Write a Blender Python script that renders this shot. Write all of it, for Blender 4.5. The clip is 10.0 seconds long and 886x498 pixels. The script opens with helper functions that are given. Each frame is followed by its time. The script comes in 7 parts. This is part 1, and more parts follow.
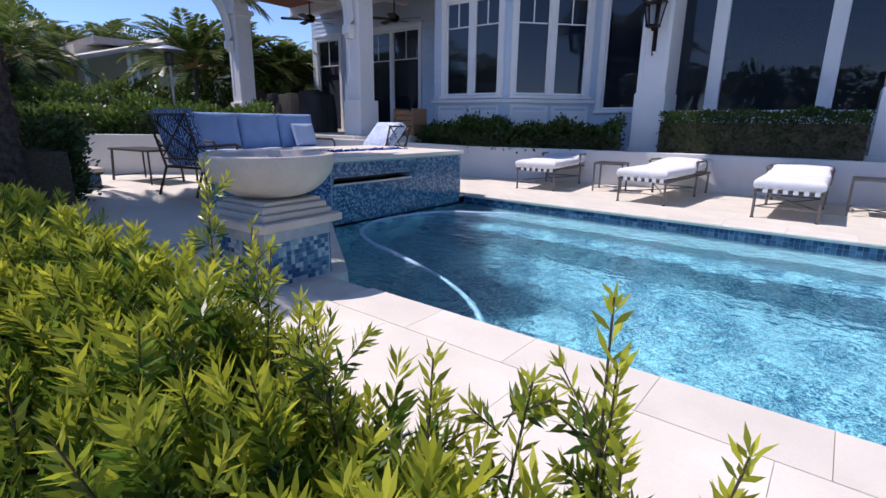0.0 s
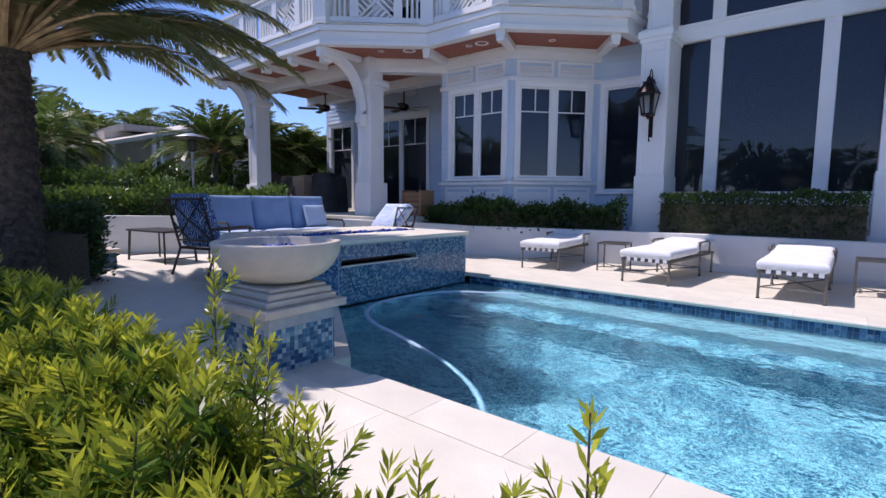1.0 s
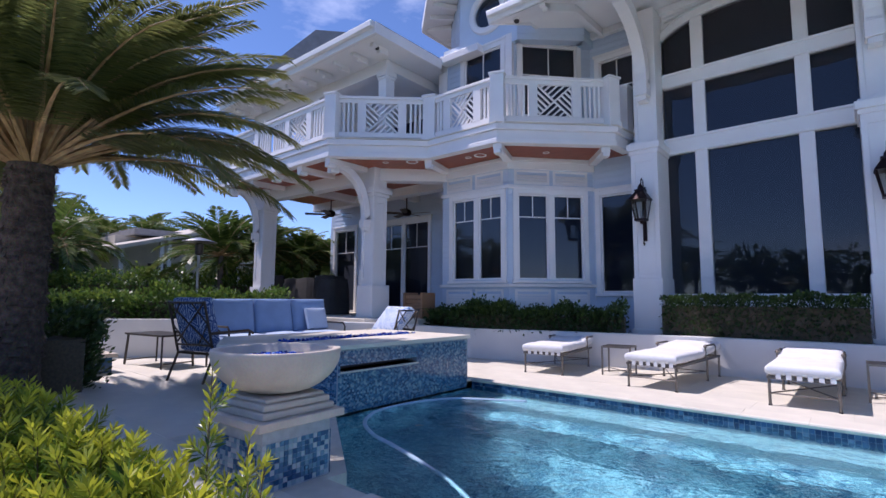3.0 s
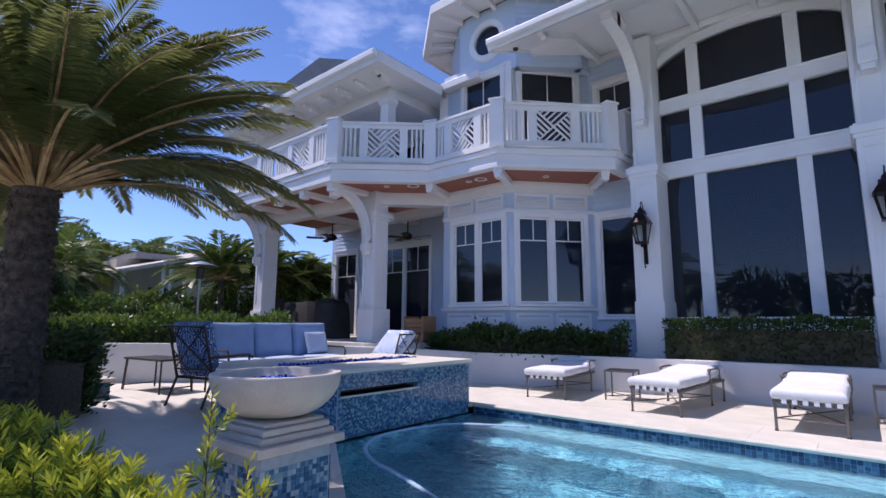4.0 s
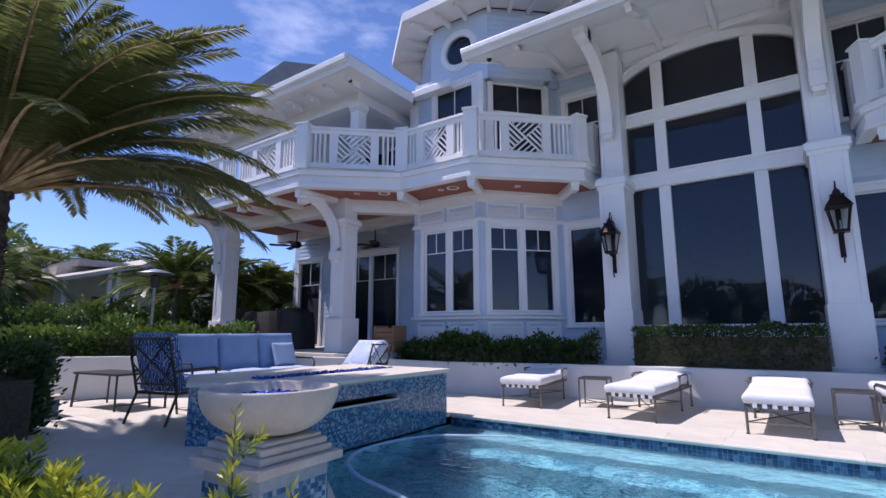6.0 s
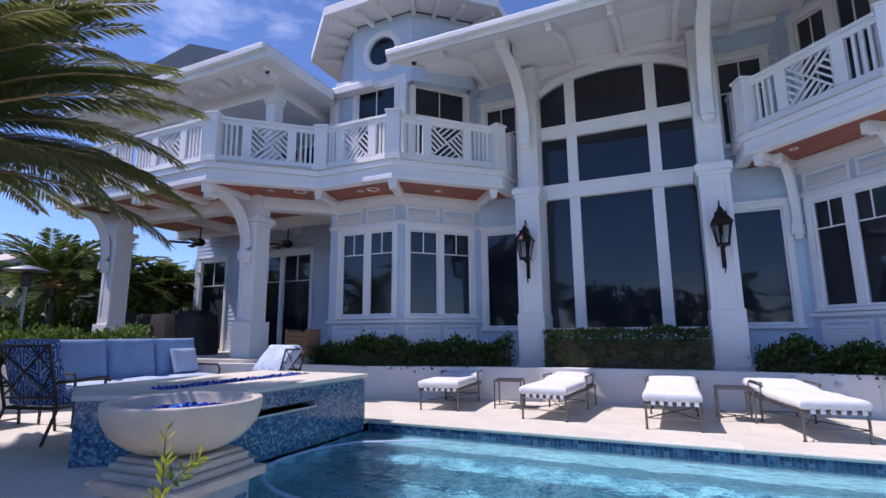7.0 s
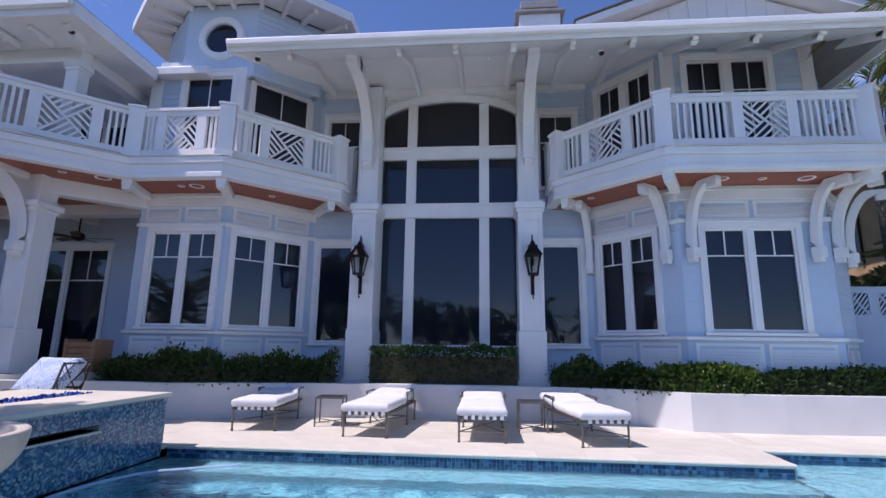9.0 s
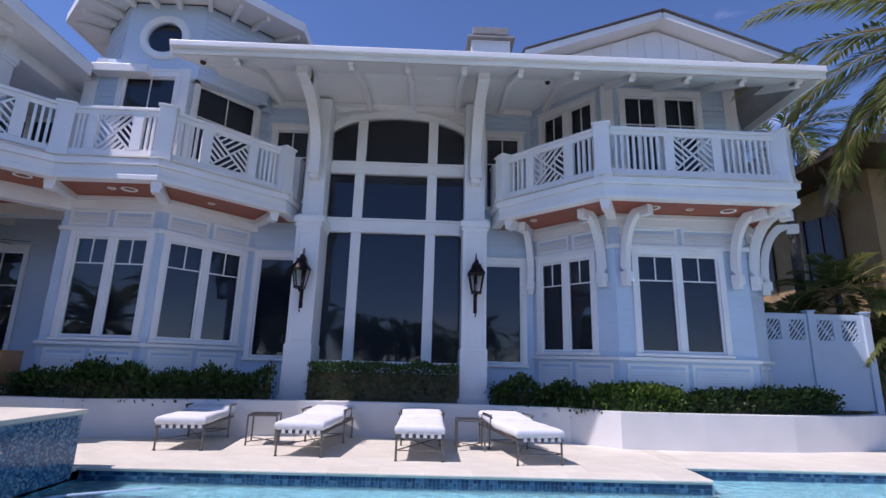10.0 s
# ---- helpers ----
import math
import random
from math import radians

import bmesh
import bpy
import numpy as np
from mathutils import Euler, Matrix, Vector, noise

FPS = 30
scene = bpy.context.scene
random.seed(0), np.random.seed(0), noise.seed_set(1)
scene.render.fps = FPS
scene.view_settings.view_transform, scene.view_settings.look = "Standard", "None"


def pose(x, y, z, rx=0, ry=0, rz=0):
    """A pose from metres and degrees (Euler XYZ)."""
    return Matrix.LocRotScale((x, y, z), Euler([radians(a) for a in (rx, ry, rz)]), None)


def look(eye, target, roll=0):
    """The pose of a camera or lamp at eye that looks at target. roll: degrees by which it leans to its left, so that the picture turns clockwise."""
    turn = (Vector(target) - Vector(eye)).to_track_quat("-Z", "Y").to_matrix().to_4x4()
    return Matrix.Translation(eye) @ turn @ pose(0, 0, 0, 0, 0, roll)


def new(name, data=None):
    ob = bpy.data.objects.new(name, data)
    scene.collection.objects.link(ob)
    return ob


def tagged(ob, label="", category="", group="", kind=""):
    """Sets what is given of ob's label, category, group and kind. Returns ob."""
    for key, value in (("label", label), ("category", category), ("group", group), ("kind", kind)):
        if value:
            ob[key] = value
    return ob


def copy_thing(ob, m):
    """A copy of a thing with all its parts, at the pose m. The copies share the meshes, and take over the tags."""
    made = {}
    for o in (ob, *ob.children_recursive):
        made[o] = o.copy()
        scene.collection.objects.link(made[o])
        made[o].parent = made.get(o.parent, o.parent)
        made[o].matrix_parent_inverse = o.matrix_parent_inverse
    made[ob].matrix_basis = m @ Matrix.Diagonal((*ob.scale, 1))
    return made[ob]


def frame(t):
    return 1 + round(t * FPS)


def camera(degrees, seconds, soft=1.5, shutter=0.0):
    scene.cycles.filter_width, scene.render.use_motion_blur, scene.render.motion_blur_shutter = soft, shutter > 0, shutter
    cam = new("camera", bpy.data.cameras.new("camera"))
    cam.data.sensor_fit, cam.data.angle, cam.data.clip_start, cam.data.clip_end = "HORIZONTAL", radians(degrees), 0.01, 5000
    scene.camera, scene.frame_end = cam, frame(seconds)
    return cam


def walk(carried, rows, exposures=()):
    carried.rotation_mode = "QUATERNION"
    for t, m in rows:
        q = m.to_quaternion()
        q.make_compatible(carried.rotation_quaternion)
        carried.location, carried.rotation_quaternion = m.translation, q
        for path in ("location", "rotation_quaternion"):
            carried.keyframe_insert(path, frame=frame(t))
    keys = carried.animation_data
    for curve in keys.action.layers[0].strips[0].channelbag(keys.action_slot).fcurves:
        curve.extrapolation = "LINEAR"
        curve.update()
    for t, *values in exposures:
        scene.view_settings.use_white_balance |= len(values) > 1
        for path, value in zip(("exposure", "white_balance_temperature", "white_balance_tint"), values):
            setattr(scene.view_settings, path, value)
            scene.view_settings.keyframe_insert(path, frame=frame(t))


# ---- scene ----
cam = camera(83.92, 10.0)
PATH = [
    (0, look((1.216, -0.345, 1.072), (0.006, 1.166, 0.572), 0.7)),
    (0.5, look((1.26, -0.351, 1.116), (0.009, 1.17, 0.77), 0.5)),
    (1, look((1.28, -0.355, 1.156), (0.006, 1.174, 0.953), 0.5)),
    (1.5, look((1.284, -0.362, 1.183), (0.003, 1.172, 1.106), 0.5)),
    (2, look((1.283, -0.367, 1.194), (0.0, 1.166, 1.228), 0.5)),
    (2.5, look((1.299, -0.375, 1.202), (0.016, 1.154, 1.329), 0.4)),
    (4, look((1.314, -0.391, 1.194), (0.038, 1.12, 1.491), 0.3)),
    (4.5, look((1.317, -0.384, 1.189), (0.042, 1.123, 1.506), 0.2)),
    (5, look((1.261, -0.41, 1.194), (-0.009, 1.1, 1.52), 0.2)),
    (6.5, look((0.91, -0.57, 1.212), (-0.086, 1.132, 1.545), -0.3)),
    (7, look((0.851, -0.581, 1.229), (0.028, 1.21, 1.568), -0.4)),
    (7.5, look((0.834, -0.586, 1.26), (0.185, 1.274, 1.605), -0.3)),
    (8, look((0.843, -0.596, 1.296), (0.359, 1.312, 1.651), 0.1)),
    (8.5, look((0.849, -0.61, 1.268), (0.521, 1.327, 1.644), 0.5)),
    (9, look((0.833, -0.642, 1.289), (0.659, 1.312, 1.679), 0.8)),
    (9.5, look((0.838, -0.672, 1.307), (0.798, 1.285, 1.721), 1.2)),
    (10, look((0.871, -0.683, 1.314), (0.911, 1.264, 1.768), 1.6)),
]
walk(cam, PATH, exposures=((0, 0.24, 5900, 25), (2, 0.22, 5850, 27), (4, 0.20, 5800, 28), (7.5, 0.18, 5800, 28), (10, 0.10, 5800, 28)))

# Light ---------------------------------------------------------------
SUN_TO = Vector((-0.47, -0.205, 0.87)).normalized()
world = bpy.data.worlds.new("world")
scene.world = world
world.use_nodes = True
wn = world.node_tree.nodes
wl = world.node_tree.links
sky = wn.new("ShaderNodeTexSky")
sky.sky_type = 'NISHITA'
sky.sun_disc = False
sky.sun_elevation = math.asin(SUN_TO.z)
sky.sun_rotation = math.atan2(SUN_TO.x, SUN_TO.y)
sky.air_density, sky.dust_density, sky.ozone_density = 0.72, 0.0, 5.0
bg = wn["Background"]
bg.inputs["Strength"].default_value = 0.15
# thin scattered clouds low in the sky
tcw = wn.new("ShaderNodeTexCoord")
mpw = wn.new("ShaderNodeMapping")
mpw.inputs["Scale"].default_value = (1.0, 1.0, 2.6)
cn = wn.new("ShaderNodeTexNoise")
cn.inputs["Scale"].default_value, cn.inputs["Detail"].default_value, cn.inputs["Roughness"].default_value = 3.2, 9, 0.58
cr = wn.new("ShaderNodeValToRGB")
cr.color_ramp.elements[0].position, cr.color_ramp.elements[1].position = 0.61, 0.84
sx = wn.new("ShaderNodeSeparateXYZ")
lowm = wn.new("ShaderNodeMapRange")
lowm.inputs["From Min"].default_value, lowm.inputs["From Max"].default_value = 0.05, 0.75
lowm.inputs["To Min"].default_value, lowm.inputs["To Max"].default_value = 1.0, 0.12
cm = wn.new("ShaderNodeMath")
cm.operation = 'MULTIPLY'
cmix = wn.new("ShaderNodeMix")
cmix.data_type = 'RGBA'
cmix.inputs["B"].default_value = (9.0, 9.3, 9.8, 1)
wl.new(tcw.outputs["Generated"], mpw.inputs["Vector"])
wl.new(mpw.outputs[0], cn.inputs["Vector"])
wl.new(cn.outputs["Fac"], cr.inputs["Fac"])
wl.new(tcw.outputs["Generated"], sx.inputs[0])
wl.new(sx.outputs["Z"], lowm.inputs["Value"])
wl.new(cr.outputs["Color"], cm.inputs[0])
wl.new(lowm.outputs[0], cm.inputs[1])
wl.new(cm.outputs[0], cmix.inputs["Factor"])
wl.new(sky.outputs[0], cmix.inputs["A"])
wl.new(cmix.outputs["Result"], bg.inputs["Color"])
sun = new("sun", bpy.data.lights.new("sun", 'SUN'))
sun.data.energy, sun.data.angle, sun.data.color = 4.0, radians(0.53), (1.0, 0.91, 0.79)
sun.matrix_world = look(SUN_TO * 40, (0, 0, 0))


# Materials -----------------------------------------------------------
def mat_base(name, col, rough=0.6, metal=0.0, scale=8.0, vary=0.12, bump=0.15, fine=120.0, bump_dist=0.004, hue2=None, island=0.0, objrand=0.0, spec=0.5):
    """A surface with two scales of variation and a fine relief."""
    m = bpy.data.materials.new(name)
    m.use_nodes = True
    n, l = m.node_tree.nodes, m.node_tree.links
    b = n["Principled BSDF"]
    b.inputs["Metallic"].default_value = metal
    b.inputs["Specular IOR Level"].default_value = spec
    tc = n.new("ShaderNodeTexCoord")
    n1 = n.new("ShaderNodeTexNoise")
    n1.inputs["Scale"].default_value = scale
    n1.inputs["Detail"].default_value = 6
    n2 = n.new("ShaderNodeTexNoise")
    n2.inputs["Scale"].default_value = fine
    n2.inputs["Detail"].default_value = 3
    l.new(tc.outputs["Object"], n1.inputs["Vector"])
    l.new(tc.outputs["Object"], n2.inputs["Vector"])
    ramp = n.new("ShaderNodeValToRGB")
    c1 = [max(0, c * (1 - vary)) for c in col] + [1]
    c2 = [min(1, c * (1 + vary)) for c in (hue2 or col)] + [1]
    ramp.color_ramp.elements[0].color, ramp.color_ramp.elements[1].color = c1, c2
    ramp.color_ramp.elements[0].position, ramp.color_ramp.elements[1].position = 0.3, 0.7
    l.new(n1.outputs["Fac"], ramp.inputs["Fac"])
    mix = n.new("ShaderNodeMix")
    mix.data_type, mix.blend_type = 'RGBA', 'MULTIPLY'
    mix.inputs["Factor"].default_value = min(1.0, vary * 2)
    l.new(ramp.outputs["Color"], mix.inputs["A"])
    l.new(n2.outputs["Color"], mix.inputs["B"])
    out = mix.outputs["Result"]
    if island or objrand:
        src = n.new("ShaderNodeNewGeometry") if island else n.new("ShaderNodeObjectInfo")
        hs = n.new("ShaderNodeHueSaturation")
        mr = n.new("ShaderNodeMapRange")
        k = island or objrand
        mr.inputs["To Min"].default_value, mr.inputs["To Max"].default_value = 1 - k, 1 + k
        l.new(src.outputs["Random Per Island" if island else "Random"], mr.inputs["Value"])
        l.new(mr.outputs["Result"], hs.inputs["Value"])
        l.new(out, hs.inputs["Color"])
        out = hs.outputs["Color"]
    l.new(out, b.inputs["Base Color"])
    rr = n.new("ShaderNodeMapRange")
    rr.inputs["To Min"].default_value, rr.inputs["To Max"].default_value = max(0.02, rough - 0.08), min(1, rough + 0.08)
    l.new(n1.outputs["Fac"], rr.inputs["Value"])
    l.new(rr.outputs["Result"], b.inputs["Roughness"])
    if bump:
        bp = n.new("ShaderNodeBump")
        bp.inputs["Strength"].default_value, bp.inputs["Distance"].default_value = bump, bump_dist
        l.new(n2.outputs["Fac"], bp.inputs["Height"])
        l.new(bp.outputs["Normal"], b.inputs["Normal"])
    return m


def mat_random(name, cols, rough=0.3, per_object=False, spec=0.5, bump=0.05):
    """Pieces that take one of several colours each."""
    m = bpy.data.materials.new(name)
    m.use_nodes = True
    n, l = m.node_tree.nodes, m.node_tree.links
    b = n["Principled BSDF"]
    b.inputs["Specular IOR Level"].default_value = spec
    src = n.new("ShaderNodeObjectInfo") if per_object else n.new("ShaderNodeNewGeometry")
    ramp = n.new("ShaderNodeValToRGB")
    e = ramp.color_ramp.elements
    ramp.color_ramp.interpolation = 'CONSTANT'
    for i, c in enumerate(cols):
        el = e[i] if i < 2 else e.new(i / len(cols))
        el.position, el.color = i / len(cols), (*c, 1)
    l.new(src.outputs["Random" if per_object else "Random Per Island"], ramp.inputs["Fac"])
    tc = n.new("ShaderNodeTexCoord")
    nz = n.new("ShaderNodeTexNoise")
    nz.inputs["Scale"].default_value = 60
    l.new(tc.outputs["Object"], nz.inputs["Vector"])
    mix = n.new("ShaderNodeMix")
    mix.data_type, mix.blend_type = 'RGBA', 'MULTIPLY'
    mix.inputs["Factor"].default_value = 0.35
    l.new(ramp.outputs["Color"], mix.inputs["A"])
    l.new(nz.outputs["Color"], mix.inputs["B"])
    l.new(mix.outputs["Result"], b.inputs["Base Color"])
    b.inputs["Roughness"].default_value = rough
    bp = n.new("ShaderNodeBump")
    bp.inputs["Strength"].default_value, bp.inputs["Distance"].default_value = bump, 0.002
    l.new(nz.outputs["Fac"], bp.inputs["Height"])
    l.new(bp.outputs["Normal"], b.inputs["Normal"])
    return m


def mat_leaf(name, dark, light, tip, rough=0.45, trans=0.3):
    """Foliage: each leaf differs, light passes through."""
    m = bpy.data.materials.new(name)
    m.use_nodes = True
    n, l = m.node_tree.nodes, m.node_tree.links
    b = n["Principled BSDF"]
    g = n.new("ShaderNodeNewGeometry")
    ramp = n.new("ShaderNodeValToRGB")
    ramp.color_ramp.elements[0].color, ramp.color_ramp.elements[1].color = (*dark, 1), (*light, 1)
    l.new(g.outputs["Random Per Island"], ramp.inputs["Fac"])
    at = n.new("ShaderNodeAttribute")
    at.attribute_name = "young"
    mix = n.new("ShaderNodeMix")
    mix.data_type = 'RGBA'
    mix.inputs["B"].default_value = (*tip, 1)
    l.new(at.outputs["Fac"], mix.inputs["Factor"])
    l.new(ramp.outputs["Color"], mix.inputs["A"])
    l.new(mix.outputs["Result"], b.inputs["Base Color"])
    b.inputs["Roughness"].default_value = rough
    b.inputs["Specular IOR Level"].default_value = 0.4
    tr = n.new("ShaderNodeBsdfTranslucent")
    l.new(mix.outputs["Result"], tr.inputs["Color"])
    ms = n.new("ShaderNodeMixShader")
    ms.inputs["Fac"].default_value = trans
    l.new(b.outputs[0], ms.inputs[1])
    l.new(tr.outputs[0], ms.inputs[2])
    l.new(ms.outputs[0], n["Material Output"].inputs["Surface"])
    return m


def mat_glass(name, tint, ior=1.5, rough=0.01):
    """A clear or tinted pane: gloss by Fresnel over a straight view through."""
    m = bpy.data.materials.new(name)
    m.use_nodes = True
    n, l = m.node_tree.nodes, m.node_tree.links
    n.remove(n["Principled BSDF"])
    t, g, fr, ms = n.new("ShaderNodeBsdfTransparent"), n.new("ShaderNodeBsdfGlossy"), n.new("ShaderNodeFresnel"), n.new("ShaderNodeMixShader")
    t.inputs["Color"].default_value = (*tint, 1)
    g.inputs["Roughness"].default_value = rough
    fr.inputs["IOR"].default_value = ior
    tc = n.new("ShaderNodeTexCoord")
    nz = n.new("ShaderNodeTexNoise")
    nz.inputs["Scale"].default_value = 0.9
    bp = n.new("ShaderNodeBump")
    bp.inputs["Strength"].default_value, bp.inputs["Distance"].default_value = 0.25, 0.02
    l.new(tc.outputs["Object"], nz.inputs["Vector"])
    l.new(nz.outputs["Fac"], bp.inputs["Height"])
    l.new(bp.outputs["Normal"], g.inputs["Normal"])
    l.new(fr.outputs[0], ms.inputs["Fac"])
    l.new(t.outputs[0], ms.inputs[1])
    l.new(g.outputs[0], ms.inputs[2])
    l.new(ms.outputs[0], n["Material Output"].inputs["Surface"])
    return m


def mat_wood(name, c1, c2, axis_scale=(2, 30, 30), rough=0.45, plank=0.0):
    m = bpy.data.materials.new(name)
    m.use_nodes = True
    n, l = m.node_tree.nodes, m.node_tree.links
    b = n["Principled BSDF"]
    tc = n.new("ShaderNodeTexCoord")
    mp = n.new("ShaderNodeMapping")
    mp.inputs["Scale"].default_value = axis_scale
    nz = n.new("ShaderNodeTexNoise")
    nz.inputs["Scale"].default_value, nz.inputs["Detail"].default_value = 1.5, 8
    ramp = n.new("ShaderNodeValToRGB")
    ramp.color_ramp.elements[0].color, ramp.color_ramp.elements[1].color = (*c1, 1), (*c2, 1)
    ramp.color_ramp.elements[0].position, ramp.color_ramp.elements[1].position = 0.3, 0.7
    l.new(tc.outputs["Object"], mp.inputs["Vector"])
    l.new(mp.outputs[0], nz.inputs["Vector"])
    l.new(nz.outputs["Fac"], ramp.inputs["Fac"])
    out = ramp.outputs["Color"]
    g = n.new("ShaderNodeNewGeometry")
    hs = n.new("ShaderNodeHueSaturation")
    mr = n.new("ShaderNodeMapRange")
    mr.inputs["To Min"].default_value, mr.inputs["To Max"].default_value = 0.75, 1.2
    l.new(g.outputs["Random Per Island"], mr.inputs["Value"])
    l.new(mr.outputs[0], hs.inputs["Value"])
    l.new(out, hs.inputs["Color"])
    l.new(hs.outputs["Color"], b.inputs["Base Color"])
    b.inputs["Roughness"].default_value = rough
    bp = n.new("ShaderNodeBump")
    bp.inputs["Strength"].default_value, bp.inputs["Distance"].default_value = 0.2, 0.003
    l.new(nz.outputs["Fac"], bp.inputs["Height"])
    l.new(bp.outputs["Normal"], b.inputs["Normal"])
    return m


def mat_fabric(name, c1, c2=None, cell=0.0, rough=0.9):
    """Woven cloth; with cell, a lattice print of pale lines on colour."""
    m = mat_base(name, c1, rough, scale=5, vary=0.06, bump=0.3, fine=500, bump_dist=0.001, spec=0.2)
    if c2:
        n, l = m.node_tree.nodes, m.node_tree.links
        b = n["Principled BSDF"]
        tc = n.new("ShaderNodeTexCoord")
        mp = n.new("ShaderNodeMapping")
        mp.inputs["Rotation"].default_value = (0.6, 0.5, radians(45))
        mp.inputs["Scale"].default_value = (1 / cell,) * 3
        vo = n.new("ShaderNodeTexVoronoi")
        vo.distance, vo.feature = 'CHEBYCHEV', 'F1'
        vo.inputs["Randomness"].default_value = 0.12
        vo.inputs["Scale"].default_value = 1.0
        l.new(tc.outputs["Object"], mp.inputs["Vector"])
        l.new(mp.outputs[0], vo.inputs["Vector"])
        ramp = n.new("ShaderNodeValToRGB")
        ramp.color_ramp.interpolation = 'CONSTANT'
        e = ramp.color_ramp.elements
        e[0].position, e[0].color = 0.0, (*c2, 1)
        e[1].position, e[1].color = 0.16, (*c1, 1)
        x = e.new(0.30)
        x.color = (*c2, 1)
        y = e.new(0.37)
        y.color = (*c1, 1)
        z = e.new(0.47)
        z.color = (*c2, 1)
        l.new(vo.outputs["Distance"], ramp.inputs["Fac"])
        l.new(ramp.outputs["Color"], b.inputs["Base Color"])
    return m


def mat_caustic_plaster(name, c1, c2):
    """Pebble plaster: rippling caustic light painted in as hand-wide blotches, over fine pebbles."""
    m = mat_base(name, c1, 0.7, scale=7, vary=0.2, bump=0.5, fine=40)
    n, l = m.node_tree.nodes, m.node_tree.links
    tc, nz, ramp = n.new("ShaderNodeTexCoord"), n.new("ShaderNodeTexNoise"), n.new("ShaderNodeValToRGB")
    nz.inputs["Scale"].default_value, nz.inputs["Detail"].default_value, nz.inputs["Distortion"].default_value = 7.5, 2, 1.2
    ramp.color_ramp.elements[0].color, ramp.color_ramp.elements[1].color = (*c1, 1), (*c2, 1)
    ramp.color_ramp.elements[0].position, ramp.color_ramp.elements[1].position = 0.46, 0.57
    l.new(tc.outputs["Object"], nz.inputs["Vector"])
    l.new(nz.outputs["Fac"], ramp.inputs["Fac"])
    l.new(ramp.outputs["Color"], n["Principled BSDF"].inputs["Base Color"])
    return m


def mat_water(name):
    m = bpy.data.materials.new(name)
    m.use_nodes = True
    n, l = m.node_tree.nodes, m.node_tree.links
    b = n["Principled BSDF"]
    b.inputs["Base Color"].default_value = (0.38, 0.74, 0.84, 1)
    b.inputs["Transmission Weight"].default_value = 1.0
    b.inputs["Specular IOR Level"].default_value = 0.22
    b.inputs["Roughness"].default_value = 0.02
    b.inputs["IOR"].default_value = 1.33
    tc = n.new("ShaderNodeTexCoord")
    h = None
    for sc, wt in ((4.5, 0.7), (9.0, 0.6), (20.0, 0.25)):
        nz = n.new("ShaderNodeTexNoise")
        nz.inputs["Scale"].default_value, nz.inputs["Detail"].default_value = sc, 2
        nz.inputs["Distortion"].default_value = 0.4
        l.new(tc.outputs["Object"], nz.inputs["Vector"])
        mu = n.new("ShaderNodeMath")
        mu.operation = 'MULTIPLY_ADD'
        mu.inputs[1].default_value = wt
        l.new(nz.outputs["Fac"], mu.inputs[0])
        if h:
            l.new(h, mu.inputs[2])
        h = mu.outputs[0]
    bp = n.new("ShaderNodeBump")
    bp.inputs["Strength"].default_value, bp.inputs["Distance"].default_value = 1.0, 0.026
    l.new(h, bp.inputs["Height"])
    l.new(bp.outputs["Normal"], b.inputs["Normal"])
    return m


WHITE = mat_base("white_paint", (0.86, 0.85, 0.83), 0.45, scale=1.5, vary=0.04, bump=0.06, fine=60)
SIDING = mat_base("pale_blue_siding", (0.57, 0.67, 0.78), 0.55, scale=1.2, vary=0.05, bump=0.1, fine=70)
SOFFIT_WOOD = mat_wood("stained_wood_boards", (0.22, 0.050, 0.024), (0.38, 0.105, 0.050), (3, 25, 25))
TRAVERTINE = mat_base("ivory_travertine", (0.77, 0.72, 0.60), 0.65, scale=2.5, vary=0.08, bump=0.25, fine=90, objrand=0.05)
CAST_STONE = mat_base("cast_stone", (0.66, 0.58, 0.48), 0.8, scale=6, vary=0.10, bump=0.5, fine=55, bump_dist=0.006)
PLASTER = mat_base("white_stucco", (0.74, 0.73, 0.71), 0.85, scale=1.6, vary=0.05, bump=0.4, fine=140)
GROUT = mat_base("grey_grout", (0.42, 0.48, 0.52), 0.9, scale=20, vary=0.1)
JOINT = mat_base("cream_joint_mortar", (0.70, 0.65, 0.54), 0.9, scale=8, vary=0.1)
POOL_FLOOR = mat_caustic_plaster("blue_plaster_painted_caustics", (0.012, 0.115, 0.20), (0.40, 0.70, 0.77))
BENCH = mat_base("pale_pool_plaster", (0.36, 0.57, 0.63), 0.7, scale=6.0, vary=0.2, bump=0.4, fine=90)
MOSAIC = mat_random("blue_glass_mosaic", [(0.03, 0.10, 0.20), (0.05, 0.17, 0.30), (0.10, 0.26, 0.40), (0.22, 0.40, 0.52), (0.04, 0.13, 0.25), (0.35, 0.52, 0.60), (0.06, 0.20, 0.36), (0.14, 0.32, 0.46)], 0.12)
MOSAIC_PIECE = mat_random("glass_mosaic_piece", [(0.03, 0.10, 0.22), (0.07, 0.18, 0.32), (0.18, 0.32, 0.44), (0.40, 0.52, 0.60), (0.05, 0.13, 0.26), (0.28, 0.42, 0.52), (0.10, 0.22, 0.36), (0.50, 0.58, 0.63)], 0.12, per_object=True)
BAND = mat_random("dark_waterline_mosaic", [(0.02, 0.06, 0.14), (0.03, 0.10, 0.20), (0.06, 0.16, 0.30), (0.02, 0.08, 0.18), (0.12, 0.26, 0.40)], 0.12)
WATER = mat_water("pool_water")
GLASS = mat_glass("tinted_window_glass", (0.40, 0.43, 0.48), 1.6)
LAMP_GLASS = mat_glass("lantern_glass", (0.85, 0.87, 0.88))
